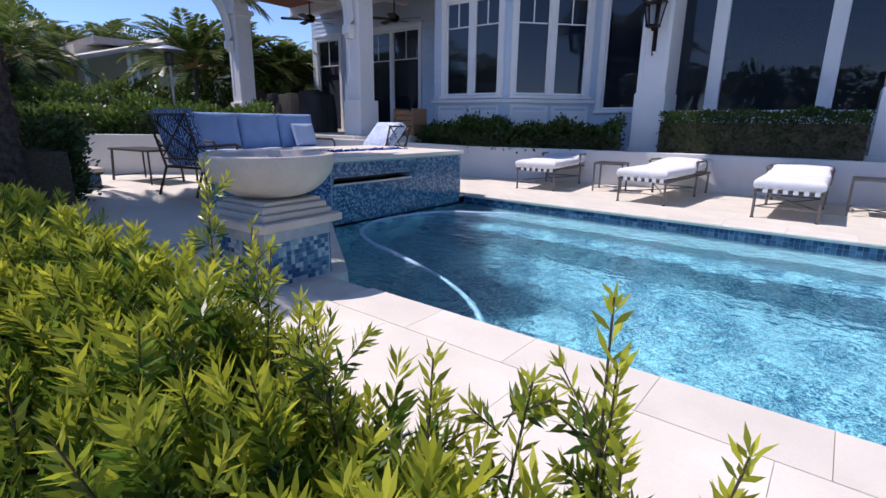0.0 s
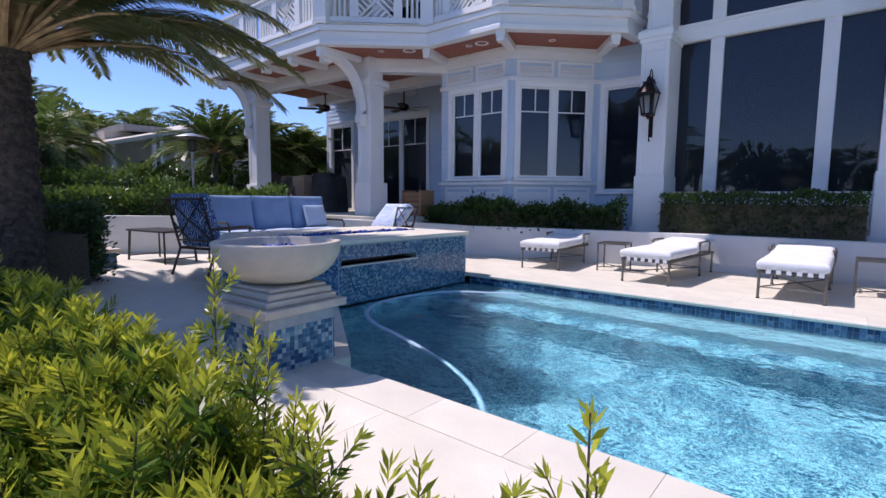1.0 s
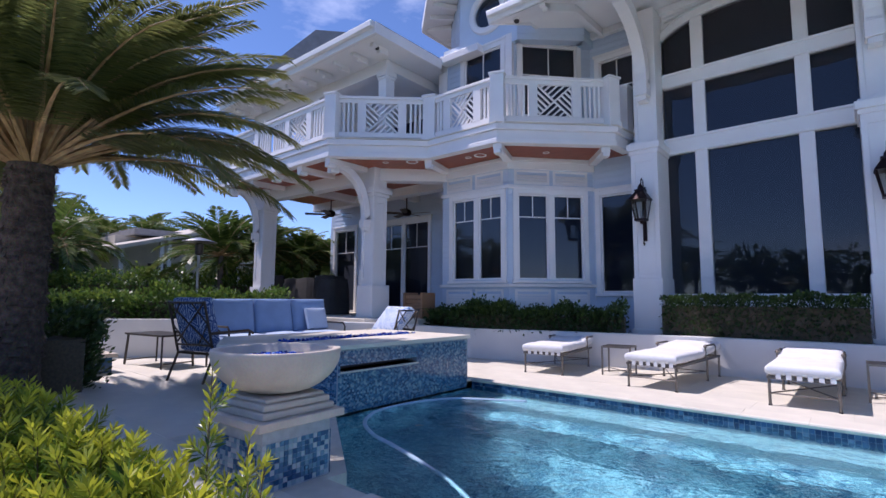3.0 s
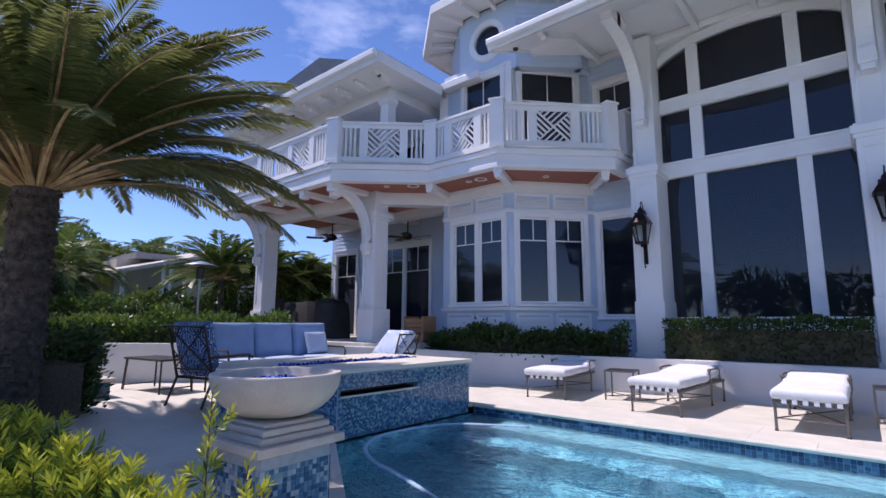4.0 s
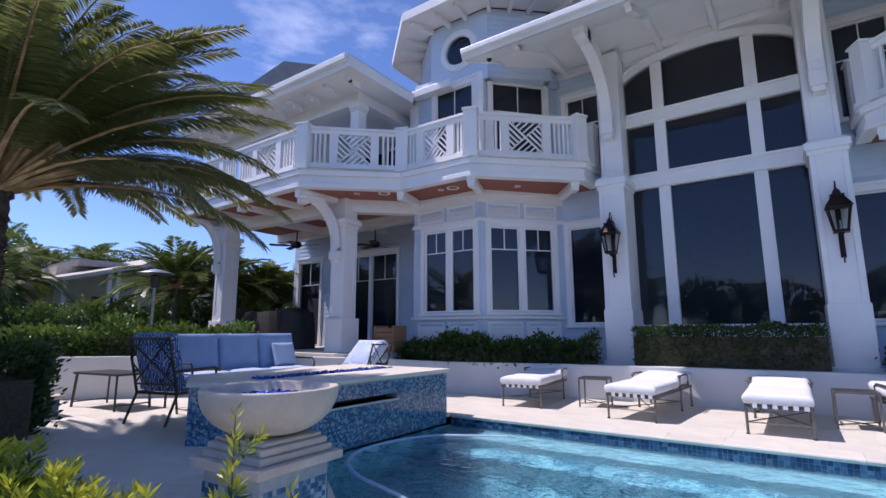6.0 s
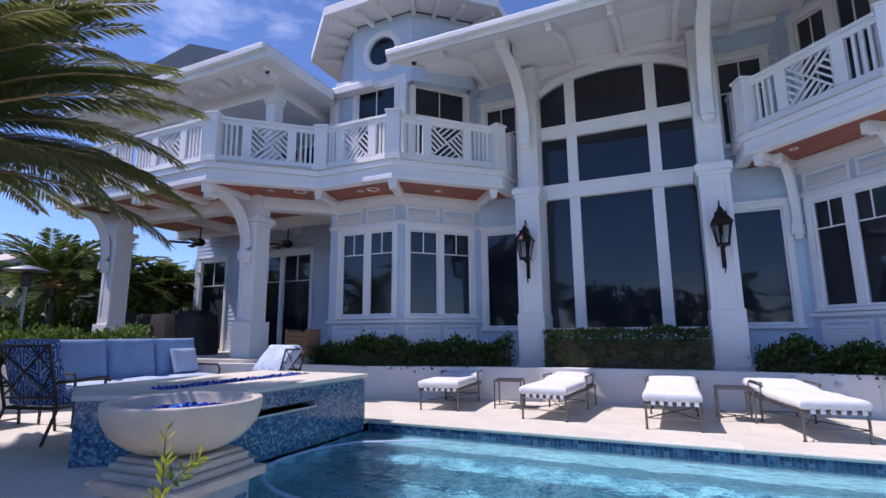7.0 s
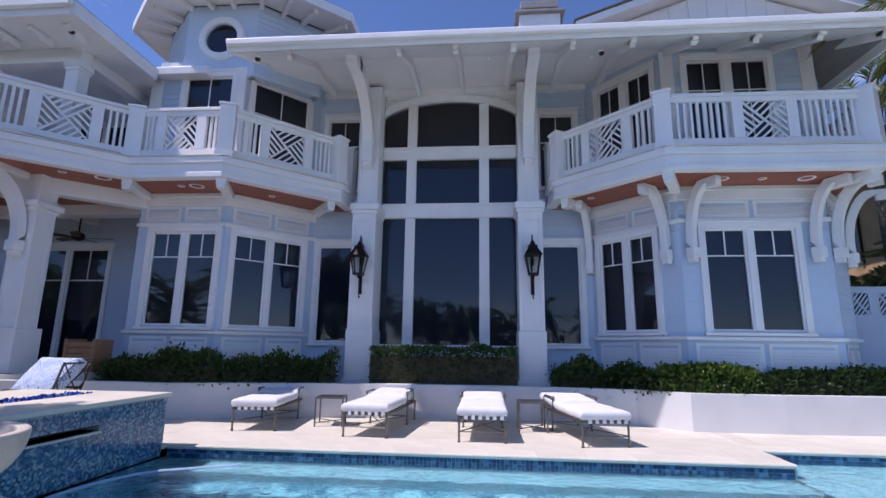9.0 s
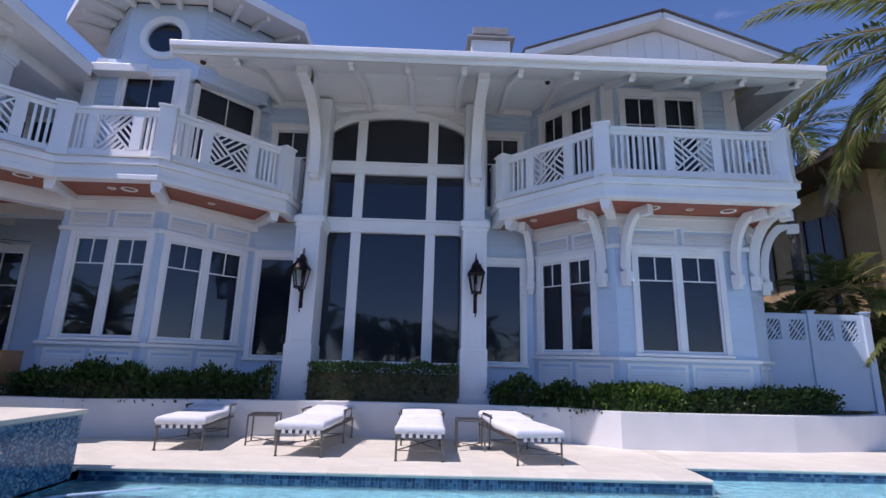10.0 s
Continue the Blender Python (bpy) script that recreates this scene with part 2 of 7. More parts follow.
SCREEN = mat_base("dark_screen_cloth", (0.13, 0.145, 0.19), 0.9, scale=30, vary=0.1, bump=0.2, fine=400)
ROOM = mat_base("dim_room_plaster", (0.10, 0.09, 0.08), 0.9, scale=2, vary=0.3, bump=0)
METAL = mat_base("bronze_painted_metal", (0.10, 0.085, 0.07), 0.4, 0.7, scale=30, vary=0.15, bump=0.1, fine=200)
PEWTER = mat_base("aged_pewter_frame", (0.22, 0.20, 0.18), 0.4, 0.8, scale=30, vary=0.15, bump=0.1, fine=200)
LANTERN = mat_base("dark_copper", (0.045, 0.028, 0.03), 0.4, 0.8, scale=20, vary=0.25, bump=0.15, fine=150)
CUSHION = mat_fabric("white_canvas", (0.80, 0.80, 0.80))
BLUE_CLOTH = mat_fabric("light_blue_canvas", (0.26, 0.38, 0.60))
PALE_CLOTH = mat_fabric("pale_blue_canvas", (0.48, 0.58, 0.74))
PRINT_DARK = mat_fabric("navy_lattice_print", (0.04, 0.10, 0.28), (0.42, 0.52, 0.66), 0.14)
PRINT_LIGHT = mat_fabric("white_blue_lattice_print", (0.70, 0.74, 0.80), (0.16, 0.30, 0.58), 0.13)
TEAK = mat_wood("teak", (0.22, 0.11, 0.05), (0.40, 0.22, 0.11))
COVER = mat_base("dark_furniture_cover", (0.05, 0.047, 0.045), 0.85, scale=4, vary=0.25, bump=0.4, fine=60, bump_dist=0.01)
STEEL = mat_base("brushed_steel", (0.55, 0.55, 0.55), 0.35, 0.9, scale=20, vary=0.1)
BARK = mat_base("palm_bark", (0.115, 0.09, 0.07), 0.95, scale=14, vary=0.45, bump=1.0, fine=45, bump_dist=0.02, hue2=(0.17, 0.13, 0.10))
BARK_PALE = mat_base("grey_palm_bark", (0.20, 0.18, 0.16), 0.95, scale=10, vary=0.35, bump=0.8, fine=40, bump_dist=0.02)
PETIOLE = mat_base("palm_stalk", (0.46, 0.27, 0.11), 0.5, scale=6, vary=0.3, bump=0.2, hue2=(0.55, 0.40, 0.18))
PALM_LEAF = mat_leaf("palm_leaflet", (0.085, 0.12, 0.04), (0.20, 0.235, 0.065), (0.46, 0.42, 0.12), 0.42, 0.5)
PALM_FAR = mat_leaf("far_palm_leaflet", (0.045, 0.09, 0.02), (0.14, 0.20, 0.042), (0.28, 0.30, 0.065), 0.4, 0.4)
DRY_LEAF = mat_leaf("dry_palm_leaflet", (0.20, 0.17, 0.13), (0.40, 0.36, 0.30), (0.45, 0.40, 0.32), 0.7, 0.25)
YEW = mat_leaf("yew_pine_needle", (0.018, 0.055, 0.010), (0.14, 0.26, 0.03), (0.66, 0.66, 0.05), 0.33, 0.45)
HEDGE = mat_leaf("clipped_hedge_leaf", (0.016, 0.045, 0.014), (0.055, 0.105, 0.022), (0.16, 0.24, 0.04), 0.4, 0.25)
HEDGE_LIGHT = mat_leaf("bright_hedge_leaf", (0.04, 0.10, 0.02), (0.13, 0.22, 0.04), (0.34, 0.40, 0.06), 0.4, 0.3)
TWIG = mat_base("brown_twig", (0.13, 0.10, 0.06), 0.8, scale=30, vary=0.3)
SOIL = mat_base("dark_soil", (0.06, 0.045, 0.033), 0.95, scale=12, vary=0.4, bump=0.8, fine=60, bump_dist=0.02)
GRASS = mat_base("lawn", (0.075, 0.12, 0.035), 0.9, scale=3, vary=0.35, bump=0.8, fine=200, bump_dist=0.02)
ROOF_TILE = mat_base("grey_roof_tile", (0.32, 0.31, 0.30), 0.7, scale=4, vary=0.15, bump=0.3, fine=40)
TAN = mat_base("tan_stucco", (0.50, 0.33, 0.17), 0.9, scale=2, vary=0.1, bump=0.3)
CREAM = mat_base("cream_stucco", (0.62, 0.56, 0.46), 0.9, scale=2, vary=0.08, bump=0.3)
DARK_WOOD = mat_wood("dark_eave_wood", (0.045, 0.03, 0.022), (0.09, 0.06, 0.04))
FIRE_GLASS = mat_random("blue_fire_glass", [(0.01, 0.03, 0.35), (0.02, 0.08, 0.55), (0.05, 0.16, 0.75), (0.01, 0.02, 0.22), (0.25, 0.40, 0.85)], 0.05)
HOSE = mat_base("pale_blue_hose", (0.42, 0.58, 0.72), 0.4, scale=20, vary=0.1)
BLACK = mat_base("black_plastic", (0.02, 0.02, 0.022), 0.35, scale=20, vary=0.2)
PLATE = mat_base("light_switch_plate", (0.6, 0.6, 0.6), 0.4, scale=20, vary=0.05)


# Geometry helpers ----------------------------------------------------
class Shape:
    """Vertices and faces gathered for one mesh."""

    def __init__(self):
        self.v, self.f = [], []

    def add(self, verts, faces):
        k = len(self.v)
        self.v.extend([tuple(p) for p in verts])
        self.f.extend([tuple(i + k for i in q) for q in faces])
        return self

    def box(self, x0, x1, y0, y1, z0, z1, m=None):
        c = [Vector(p) for p in ((x0, y0, z0), (x1, y0, z0), (x1, y1, z0), (x0, y1, z0), (x0, y0, z1), (x1, y0, z1), (x1, y1, z1), (x0, y1, z1))]
        if m:
            c = [m @ p for p in c]
        return self.add(c, ((3, 2, 1, 0), (4, 5, 6, 7), (0, 1, 5, 4), (1, 2, 6, 5), (2, 3, 7, 6), (3, 0, 4, 7)))

    def prism(self, pts, z0, z1, m=None):
        """A plan outline (anticlockwise) raised from z0 to z1."""
        n = len(pts)
        c = [Vector((x, y, z0)) for x, y in pts] + [Vector((x, y, z1)) for x, y in pts]
        if m:
            c = [m @ p for p in c]
        return self.add(c, [tuple(range(n - 1, -1, -1)), tuple(range(n, 2 * n))] + [(i, (i + 1) % n, n + (i + 1) % n, n + i) for i in range(n)])

    def beam(self, p, q, w, h):
        """A rectangular bar from p to q, w wide level, h high."""
        p, q = Vector(p), Vector(q)
        d = (q - p).normalized()
        side = d.cross(Vector((0, 0, 1)))
        side = side.normalized() if side.length > 1e-4 else Vector((1, 0, 0))
        up = side.cross(d)
        c = []
        for e in (p, q):
            for a, b in ((-1, -1), (1, -1), (1, 1), (-1, 1)):
                c.append(e + side * (a * w / 2) + up * (b * h / 2))
        return self.add(c, ((3, 2, 1, 0), (4, 5, 6, 7), (0, 1, 5, 4), (1, 2, 6, 5), (2, 3, 7, 6), (3, 0, 4, 7)))

    def tube(self, pts, r, n=8, cap=True):
        pts = [Vector(p) for p in pts]
        rs = r if isinstance(r, (list, tuple)) else [r] * len(pts)
        rings = []
        for i, p in enumerate(pts):
            d = (pts[min(i + 1, len(pts) - 1)] - pts[max(i - 1, 0)]).normalized()
            ref = Vector((0, 0, 1)) if abs(d.z) < 0.9 else Vector((1, 0, 0))
            a = d.cross(ref).normalized()
            b = a.cross(d)
            rings += [p + (a * math.cos(6.28318 * k / n) + b * math.sin(6.28318 * k / n)) * rs[i] for k in range(n)]
        f = []
        for i in range(len(pts) - 1):
            for k in range(n):
                f.append((i * n + k, i * n + (k + 1) % n, (i + 1) * n + (k + 1) % n, (i + 1) * n + k))
        if cap:
            f += [tuple(range(n - 1, -1, -1)), tuple(range((len(pts) - 1) * n, len(pts) * n))]
        return self.add(rings, f)

    def lathe(self, prof, n=32, at=(0, 0, 0)):
        """A profile of (radius, height) turned about z."""
        v, f = [], []
        for r, z in prof:
            v += [(at[0] + r * math.cos(6.28318 * k / n), at[1] + r * math.sin(6.28318 * k / n), at[2] + z) for k in range(n)]
        for i in range(len(prof) - 1):
            for k in range(n):
                f.append((i * n + k, i * n + (k + 1) % n, (i + 1) * n + (k + 1) % n, (i + 1) * n + k))
        return self.add(v, f)

    def strip(self, low, high):
        """A sheet between two lines of points."""
        n = len(low)
        return self.add(list(low) + list(high), [(i, i + 1, n + i + 1, n + i) for i in range(n - 1)])


def empty(name, m, label="", category="", group="", kind=""):
    ob = new(name)
    ob.empty_display_size = 0.1
    ob.matrix_world = m
    return tagged(ob, label, category, group, kind)


def part(name, g, material, parent=None, label="", smooth=False, bevel=0.0, m=None):
    me = bpy.data.meshes.new(name)
    me.from_pydata([tuple(p) for p in g.v], [], g.f)
    me.materials.append(material)
    if smooth:
        me.shade_smooth()
    ob = new(name, me)
    if parent:
        ob.parent = parent
    if m:
        ob.matrix_basis = m
    if bevel:
        b = ob.modifiers.new("edge", 'BEVEL')
        b.width, b.segments, b.limit_method = bevel, 2, 'ANGLE'
    if label:
        ob["label"] = label
    return ob


def thing(name, g, material, label, category, kind="", group="", **k):
    return tagged(part(name, g, material, **k), label, category, group, kind)


def run_pose(p0, p1, z=0.0):
    """Pose whose x runs from p0 to p1 in plan, y into the house."""
    return pose(p0[0], p0[1], z, 0, 0, math.degrees(math.atan2(p1[1] - p0[1], p1[0] - p0[0])))


def dist(p, q):
    return math.hypot(q[0] - p[0], q[1] - p[1])


# Ground, deck and pool -----------------------------------------------
PX0, PX1, PY0, PY1, SHX, SHY = -3.3, 9.6, 1.76, 5.82, 4.42, 6.65
WATER_Z = -0.13
g = Shape()
for x0, x1, y0, y1 in ((-700, PX0 - 0.3, -700, 700), (PX1 + 0.3, 700, -700, 700), (PX0 - 0.3, PX1 + 0.3, -700, PY0 - 0.3), (PX0 - 0.3, PX1 + 0.3, SHY + 0.3, 700)):
    g.add([(x0, y0, -0.2), (x1, y0, -0.2), (x1, y1, -0.2), (x0, y1, -0.2)], [(0, 1, 2, 3)])
thing("ground", g, GRASS, "flat lawn reaching to the horizon", "ground", "structure")

g = Shape()
g.box(-16, 13, 0.66, PY0, -0.19, -0.004)
g.prism([(PX0, PY0), (-1.50, PY0), (-1.50, 1.93), (PX0, 3.2)], -1.45, -0.004)
g.box(-16, PX0, PY0, 9.2, -0.19, -0.004)
g.box(PX0, SHX, PY1, 9.2, -0.19, -0.004)
g.box(SHX, 13, SHY, 9.6, -0.19, -0.004)
g.box(PX1, 13, PY0, SHY, -0.19, -0.004)
# Unseen pale strip added behind the viewer to bounce light into the eaves.
g.box(-16, 13, -9, -1.0, -0.19, -0.05)
deck = thing("pavement", g, JOINT, "pale travertine pool deck in running rows, plus an added unseen strip", "deck", "structure")
g = Shape()
g.box(-16, 13, -1.0, 0.66, -0.19, -0.06)
thing("planting_bed", g, SOIL, "dark planting bed beside the pool deck", "soil", "structure")

g = Shape()
D, BZ = -1.45, -0.42
g.add([(PX0, PY0, D), (SHX, PY0, D), (SHX, PY1 - 0.5, D), (PX0, PY1 - 0.5, D)], [(0, 1, 2, 3)])
g.add([(PX0, PY0, D), (PX0, PY0, -0.04), (SHX, PY0, -0.04), (SHX, PY0, D)], [(0, 1, 2, 3)])
g.add([(PX0, PY0, D), (PX0, PY1, D), (PX0, PY1, -0.04), (PX0, PY0, -0.04)], [(0, 1, 2, 3)])
g.add([(SHX, PY0, D), (SHX, PY1, D), (SHX, PY1, -0.35), (SHX, PY0, -0.35)], [(3, 2, 1, 0)])
thing("pool_basin", g, POOL_FLOOR, "light blue plastered pool basin with painted caustic light", "pool", "structure")
g = Shape()
g.box(PX0, SHX, PY1 - 0.95, PY1 - 0.5, D, BZ - 0.32)
thing("pool_step", g, POOL_FLOOR, "blue underwater step below the bench with painted caustic light", "pool", "structure")
g = Shape()
g.box(PX0, SHX, PY1 - 0.5, PY1, D, BZ)
g.box(SHX, PX1, PY0, SHY, D, -0.33)
thing("pool_bench", g, BENCH, "pale underwater bench and sun shelf", "pool", "structure")
g = Shape()
g.add([(PX0, PY0, WATER_Z), (PX1, PY0, WATER_Z), (PX1, SHY, WATER_Z), (SHX, SHY, WATER_Z), (SHX, PY1, WATER_Z), (PX0, PY1, WATER_Z)], [(0, 1, 2, 3, 4, 5)])
w = thing("water", g, WATER, "clear rippled turquoise pool water", "water", "structure")
w.visible_shadow = False
g = Shape()
for x0, x1, y in ((PX0, SHX, PY1), (SHX, PX1, SHY)):
    g.box(x0, x1, y - 0.012, y + 0.2, -0.4, -0.05)
g.box(SHX - 0.2, SHX + 0.012, PY1, SHY, -0.4, -0.05)
g.box(PX0, PX1, PY0 - 0.2, PY0 + 0.012, -0.4, -0.05)
thing("pool_edge_wall", g, GROUT, "grout bed behind the waterline tiles", "pool", "structure")

# Waterline tiles, joined
rnd = random.Random(3)
g = Shape()
for x0, x1, y in ((PX0, SHX - 0.01, PY1 - 0.012), (SHX, PX1, SHY - 0.012)):
    n = int((x1 - x0) / 0.05)
    for i in range(n):
        for k in range(5):
            a, z = x0 + i * 0.05, -0.30 + k * 0.05
            g.box(a + 0.002, a + 0.048, y - 0.006, y, z + 0.002, z + 0.048)
tagged(part("waterline_tiles", g, BAND), "row of dark blue glass waterline tiles", "tile", "", "stuff")

# Planter wall ----------------------------------------------------------
WALL = [(-15.5, -1.4), (-13.2, 0.5), (-11.5, 1.9), (-10.35, 2.8), (-8.9, 4.25), (-7.4, 5.9), (-6.2, 7.1), (-4.9, 7.9), (-3.6, 8.25), (-2.4, 8.5), (-1.2, 8.66), (0.0, 8.74), (1.2, 8.76), (2.4, 8.70), (3.45, 8.60), (4.16, 8.05), (5.6, 8.02), (7.2, 8.12), (8.6, 8.42), (10.5, 9.2)]


def offset_line(pts, d):
    """The line moved d to its left."""
    out = []
    for i, p in enumerate(pts):
        a, b = Vector(pts[max(i - 1, 0)]), Vector(pts[min(i + 1, len(pts) - 1)])
        p = Vector(p)
        n1 = (p - a).orthogonal() if i else None
        n2 = (b - p).orthogonal() if i < len(pts) - 1 else None
        n1 = Vector((-(p - a).y, (p - a).x)).normalized() if n1 is not None else None
        n2 = Vector((-(b - p).y, (b - p).x)).normalized() if n2 is not None else None
        n1, n2 = n1 or n2, n2 or n1
        m = (n1 + n2).normalized()
        out.append(tuple(p + m * (d / max(0.3, m.dot(n1)))))
    return out


def wall_top(x):
    return 0.60 if x > -5 else 0.76 if x < -8 else 0.60 + (-5 - x) / 3 * 0.16


back = offset_line(WALL, 0.22)
g = Shape()
for i in range(len(WALL) - 1):
    a, b, c, d = WALL[i], WALL[i + 1], back[i + 1], back[i]
    za, zb = wall_top(a[0]), wall_top(b[0])
    g.add([(*a, -0.1), (*b, -0.1), (*c, -0.1), (*d, -0.1), (*a, za), (*b, zb), (*c, zb), (*d, za)], ((3, 2, 1, 0), (4, 5, 6, 7), (0, 1, 5, 4), (2, 3, 7, 6)))
thing("planter_wall", g, PLASTER, "curved white stucco planter wall", "wall", "structure", bevel=0.008)
g = Shape()
g.prism(back + [(10.5, 13), (-15.5, 13)], -0.1, 0.5)
thing("planter_soil", g, SOIL, "dark planter soil behind the white wall", "soil", "structure")

# House walls -----------------------------------------------------------
def wall_run(name, p0, p1, z0, z1, holes=(), mat=None, thick=0.22, lap=0.13):
    """A lapped-board wall from p0 to p1, outer face on the line, openings cut through."""
    L = dist(p0, p1)
    xs = sorted({0.0, L, *[h[0] for h in holes], *[h[1] for h in holes]})
    zs = sorted({z0, z1, *[h[2] for h in holes], *[h[3] for h in holes]})
    m = run_pose(p0, p1)
    g = Shape()
    for i in range(len(xs) - 1):
        for k in range(len(zs) - 1):
            cx, cz = (xs[i] + xs[i + 1]) / 2, (zs[k] + zs[k + 1]) / 2
            if not any(h[0] < cx < h[1] and h[2] < cz < h[3] for h in holes):
                g.box(xs[i], xs[i + 1], 0.012, thick, zs[k], zs[k + 1])
                if lap:
                    z = zs[k]
                    while z < zs[k + 1] - 0.01:
                        t = min(z + lap, zs[k + 1])
                        g.add([(xs[i], -0.004, z), (xs[i + 1], -0.004, z), (xs[i + 1], 0.010, t), (xs[i], 0.010, t), (xs[i], 0.012, z), (xs[i + 1], 0.012, z)], [(0, 1, 2, 3), (0, 4, 5, 1)])
                        z = t
    return thing(name, g, mat or SIDING, "pale blue lapped-board house wall", "wall", "structure", m=m)


WIN_N = [0]


def window(p0, p1, x0, x1, z0, z1, leaves=2, transom=0.27, cross=False, mid=0.12, label="", screen=True, casing=0.11, muntin=True):
    """A cased window in the wall p0-p1: casing, leaves with muntins, panes, dark screen behind."""
    WIN_N[0] += 1
    m = run_pose(p0, p1)
    root = empty("window_%d" % WIN_N[0], m @ Matrix.Translation((x0, 0, z0)), label or "white framed window with dark reflecting panes", "window", "", "structure")
    W, H, c = x1 - x0, z1 - z0, casing
    g = Shape()
    g.box(-c, 0.0, -0.045, 0.05, -0.02, H + c)
    g.box(W, W + c, -0.045, 0.05, -0.02, H + c)
    g.box(0, W, -0.045, 0.05, H, H + c)
    g.box(-c - 0.03, W + c + 0.03, -0.065, 0.02, H + c, H + c + 0.05)
    part("casing", g, WHITE, root, bevel=0.006)
    g = Shape()
    g.box(-c - 0.03, W + c + 0.03, -0.075, 0.05, -0.08, -0.02)
    part("window_sill", g, WHITE, root, bevel=0.008)
    lw = (W - mid * (leaves - 1)) / leaves
    for k in range(leaves):
        a = k * (lw + mid)
        if k:
            g = Shape()
            g.box(a - mid, a, -0.03, 0.06, 0, H)
            part("mullion", g, WHITE, root, bevel=0.006)
        s = 0.035
        g = Shape()
        g.box(a, a + s, 0.0, 0.06, 0, H)
        g.box(a + lw - s, a + lw, 0.0, 0.06, 0, H)
        g.box(a + s, a + lw - s, 0.0, 0.06, 0, s)
        g.box(a + s, a + lw - s, 0.0, 0.06, H - s, H)
        if muntin:
            zb = H * (1 - transom)
            g.box(a + s, a + lw - s, 0.012, 0.045, zb - 0.012, zb + 0.012)
            g.box(a + lw / 2 - 0.011, a + lw / 2 + 0.011, 0.014, 0.043, 0 + s if cross else zb + 0.012, H - s)
        part("window_frame", g, WHITE, root)
        g = Shape()
        g.add([(a + s, 0.03, s), (a + lw - s, 0.03, s), (a + lw - s, 0.03, H - s), (a + s, 0.03, H - s)], [(0, 1, 2, 3)])
        part("pane", g, GLASS, root, "dark tinted glass").visible_shadow = False
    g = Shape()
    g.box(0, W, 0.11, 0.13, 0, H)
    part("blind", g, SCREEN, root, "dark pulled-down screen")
    return root


ZF, Z1, Z2 = 0.5, 4.42, 7.3
BL = [(-6.22, 8.555), (-4.37, 8.555), (-3.075, 10.0), (-1.95, 10.0)]
BR = [(1.95, 10.0), (3.09, 10.0), (4.385, 8.555), (6.99, 8.555), (7.8, 9.4)]
aL = dist(BL[1], BL[2])
H2 = (1.63, 3.485)
# left bay, ground floor
wall_run("wall_bay_left_side", (-6.22, 10.3), BL[0], ZF, Z1)
wall_run("wall_bay_left_front", BL[0], BL[1], ZF, Z1, [(0.34, 1.685, *H2)])
window(BL[0], BL[1], 0.34, 1.685, *H2)
wall_run("wall_bay_left_angle", BL[1], BL[2], ZF, Z1, [(0.21, 1.69, *H2)])
window(BL[1], BL[2], 0.21, 1.69, *H2)
wall_run("wall_court_left", BL[2], BL[3], ZF, Z1, [(0.16, 0.95, 1.36, 3.48)])
window(BL[2], BL[3], 0.16, 0.95, 1.36, 3.48, leaves=1, muntin=False)
# right bay, ground floor
wall_run("wall_court_right", BR[0], BR[1], ZF, Z1, [(0.08, 0.89, 1.36, 3.48)])
window(BR[0], BR[1], 0.08, 0.89, 1.36, 3.48, leaves=1, muntin=False)
wall_run("wall_bay_right_angle", BR[1], BR[2], ZF, Z1, [(0.23, 1.427, *H2)])
window(BR[1], BR[2], 0.23, 1.427, *H2)
wall_run("wall_bay_right_front", BR[2], BR[3], ZF, Z1, [(0.425, 2.005, *H2)])
window(BR[2], BR[3], 0.425, 2.005, *H2)
wall_run("wall_bay_right_end", BR[3], BR[4], ZF, Z1)
wall_run("wall_right_side", BR[4], (7.8, 13), ZF, Z1)
# upper floor
UP = (5.25, 6.90)
wall_run("wall_upper_left_side", (-6.22, 10.3), BL[0], Z1, Z2)
wall_run("wall_upper_left_front", BL[0], BL[1], Z1, Z2, [(0.66, 1.70, *UP)])
window(BL[0], BL[1], 0.66, 1.70, *UP, leaves=1, transom=0.42)
wall_run("wall_upper_left_angle", BL[1], BL[2], Z1, Z2, [(0.32, 1.60, *UP)])
window(BL[1], BL[2], 0.32, 1.60, *UP, leaves=1, transom=0.42)
wall_run("wall_upper_court_left", BL[2], BL[3], Z1, Z2, [(0.22, 0.98, 4.8, 6.52)])
window(BL[2], BL[3], 0.22, 0.98, 4.8, 6.52, leaves=1, transom=0.38)
wall_run("wall_upper_court_right", BR[0], BR[1], Z1, Z2, [(0.08, 0.86, 4.8, 6.52)])
window(BR[0], BR[1], 0.08, 0.86, 4.8, 6.52, leaves=1, transom=0.38)
wall_run("wall_upper_right_angle", BR[1], BR[2], Z1, Z2, [(0.36, 1.60, 4.8, 6.88)])
window(BR[1], BR[2], 0.36, 1.60, 4.8, 6.88, transom=0.3, mid=0.16, cross=True, label="white framed balcony door pair with small panes")
wall_run("wall_upper_right_front", BR[2], BR[3], Z1, Z2, [(0.36, 1.88, 4.8, 6.88)])
window(BR[2], BR[3], 0.36, 1.88, 4.8, 6.88, transom=0.3, mid=0.16, cross=True, label="white framed balcony door pair with small panes")
wall_run("wall_upper_right_end", BR[3], BR[4], Z1, Z2)
wall_run("wall_upper_right_side", BR[4], (7.8, 13), Z1, Z2)
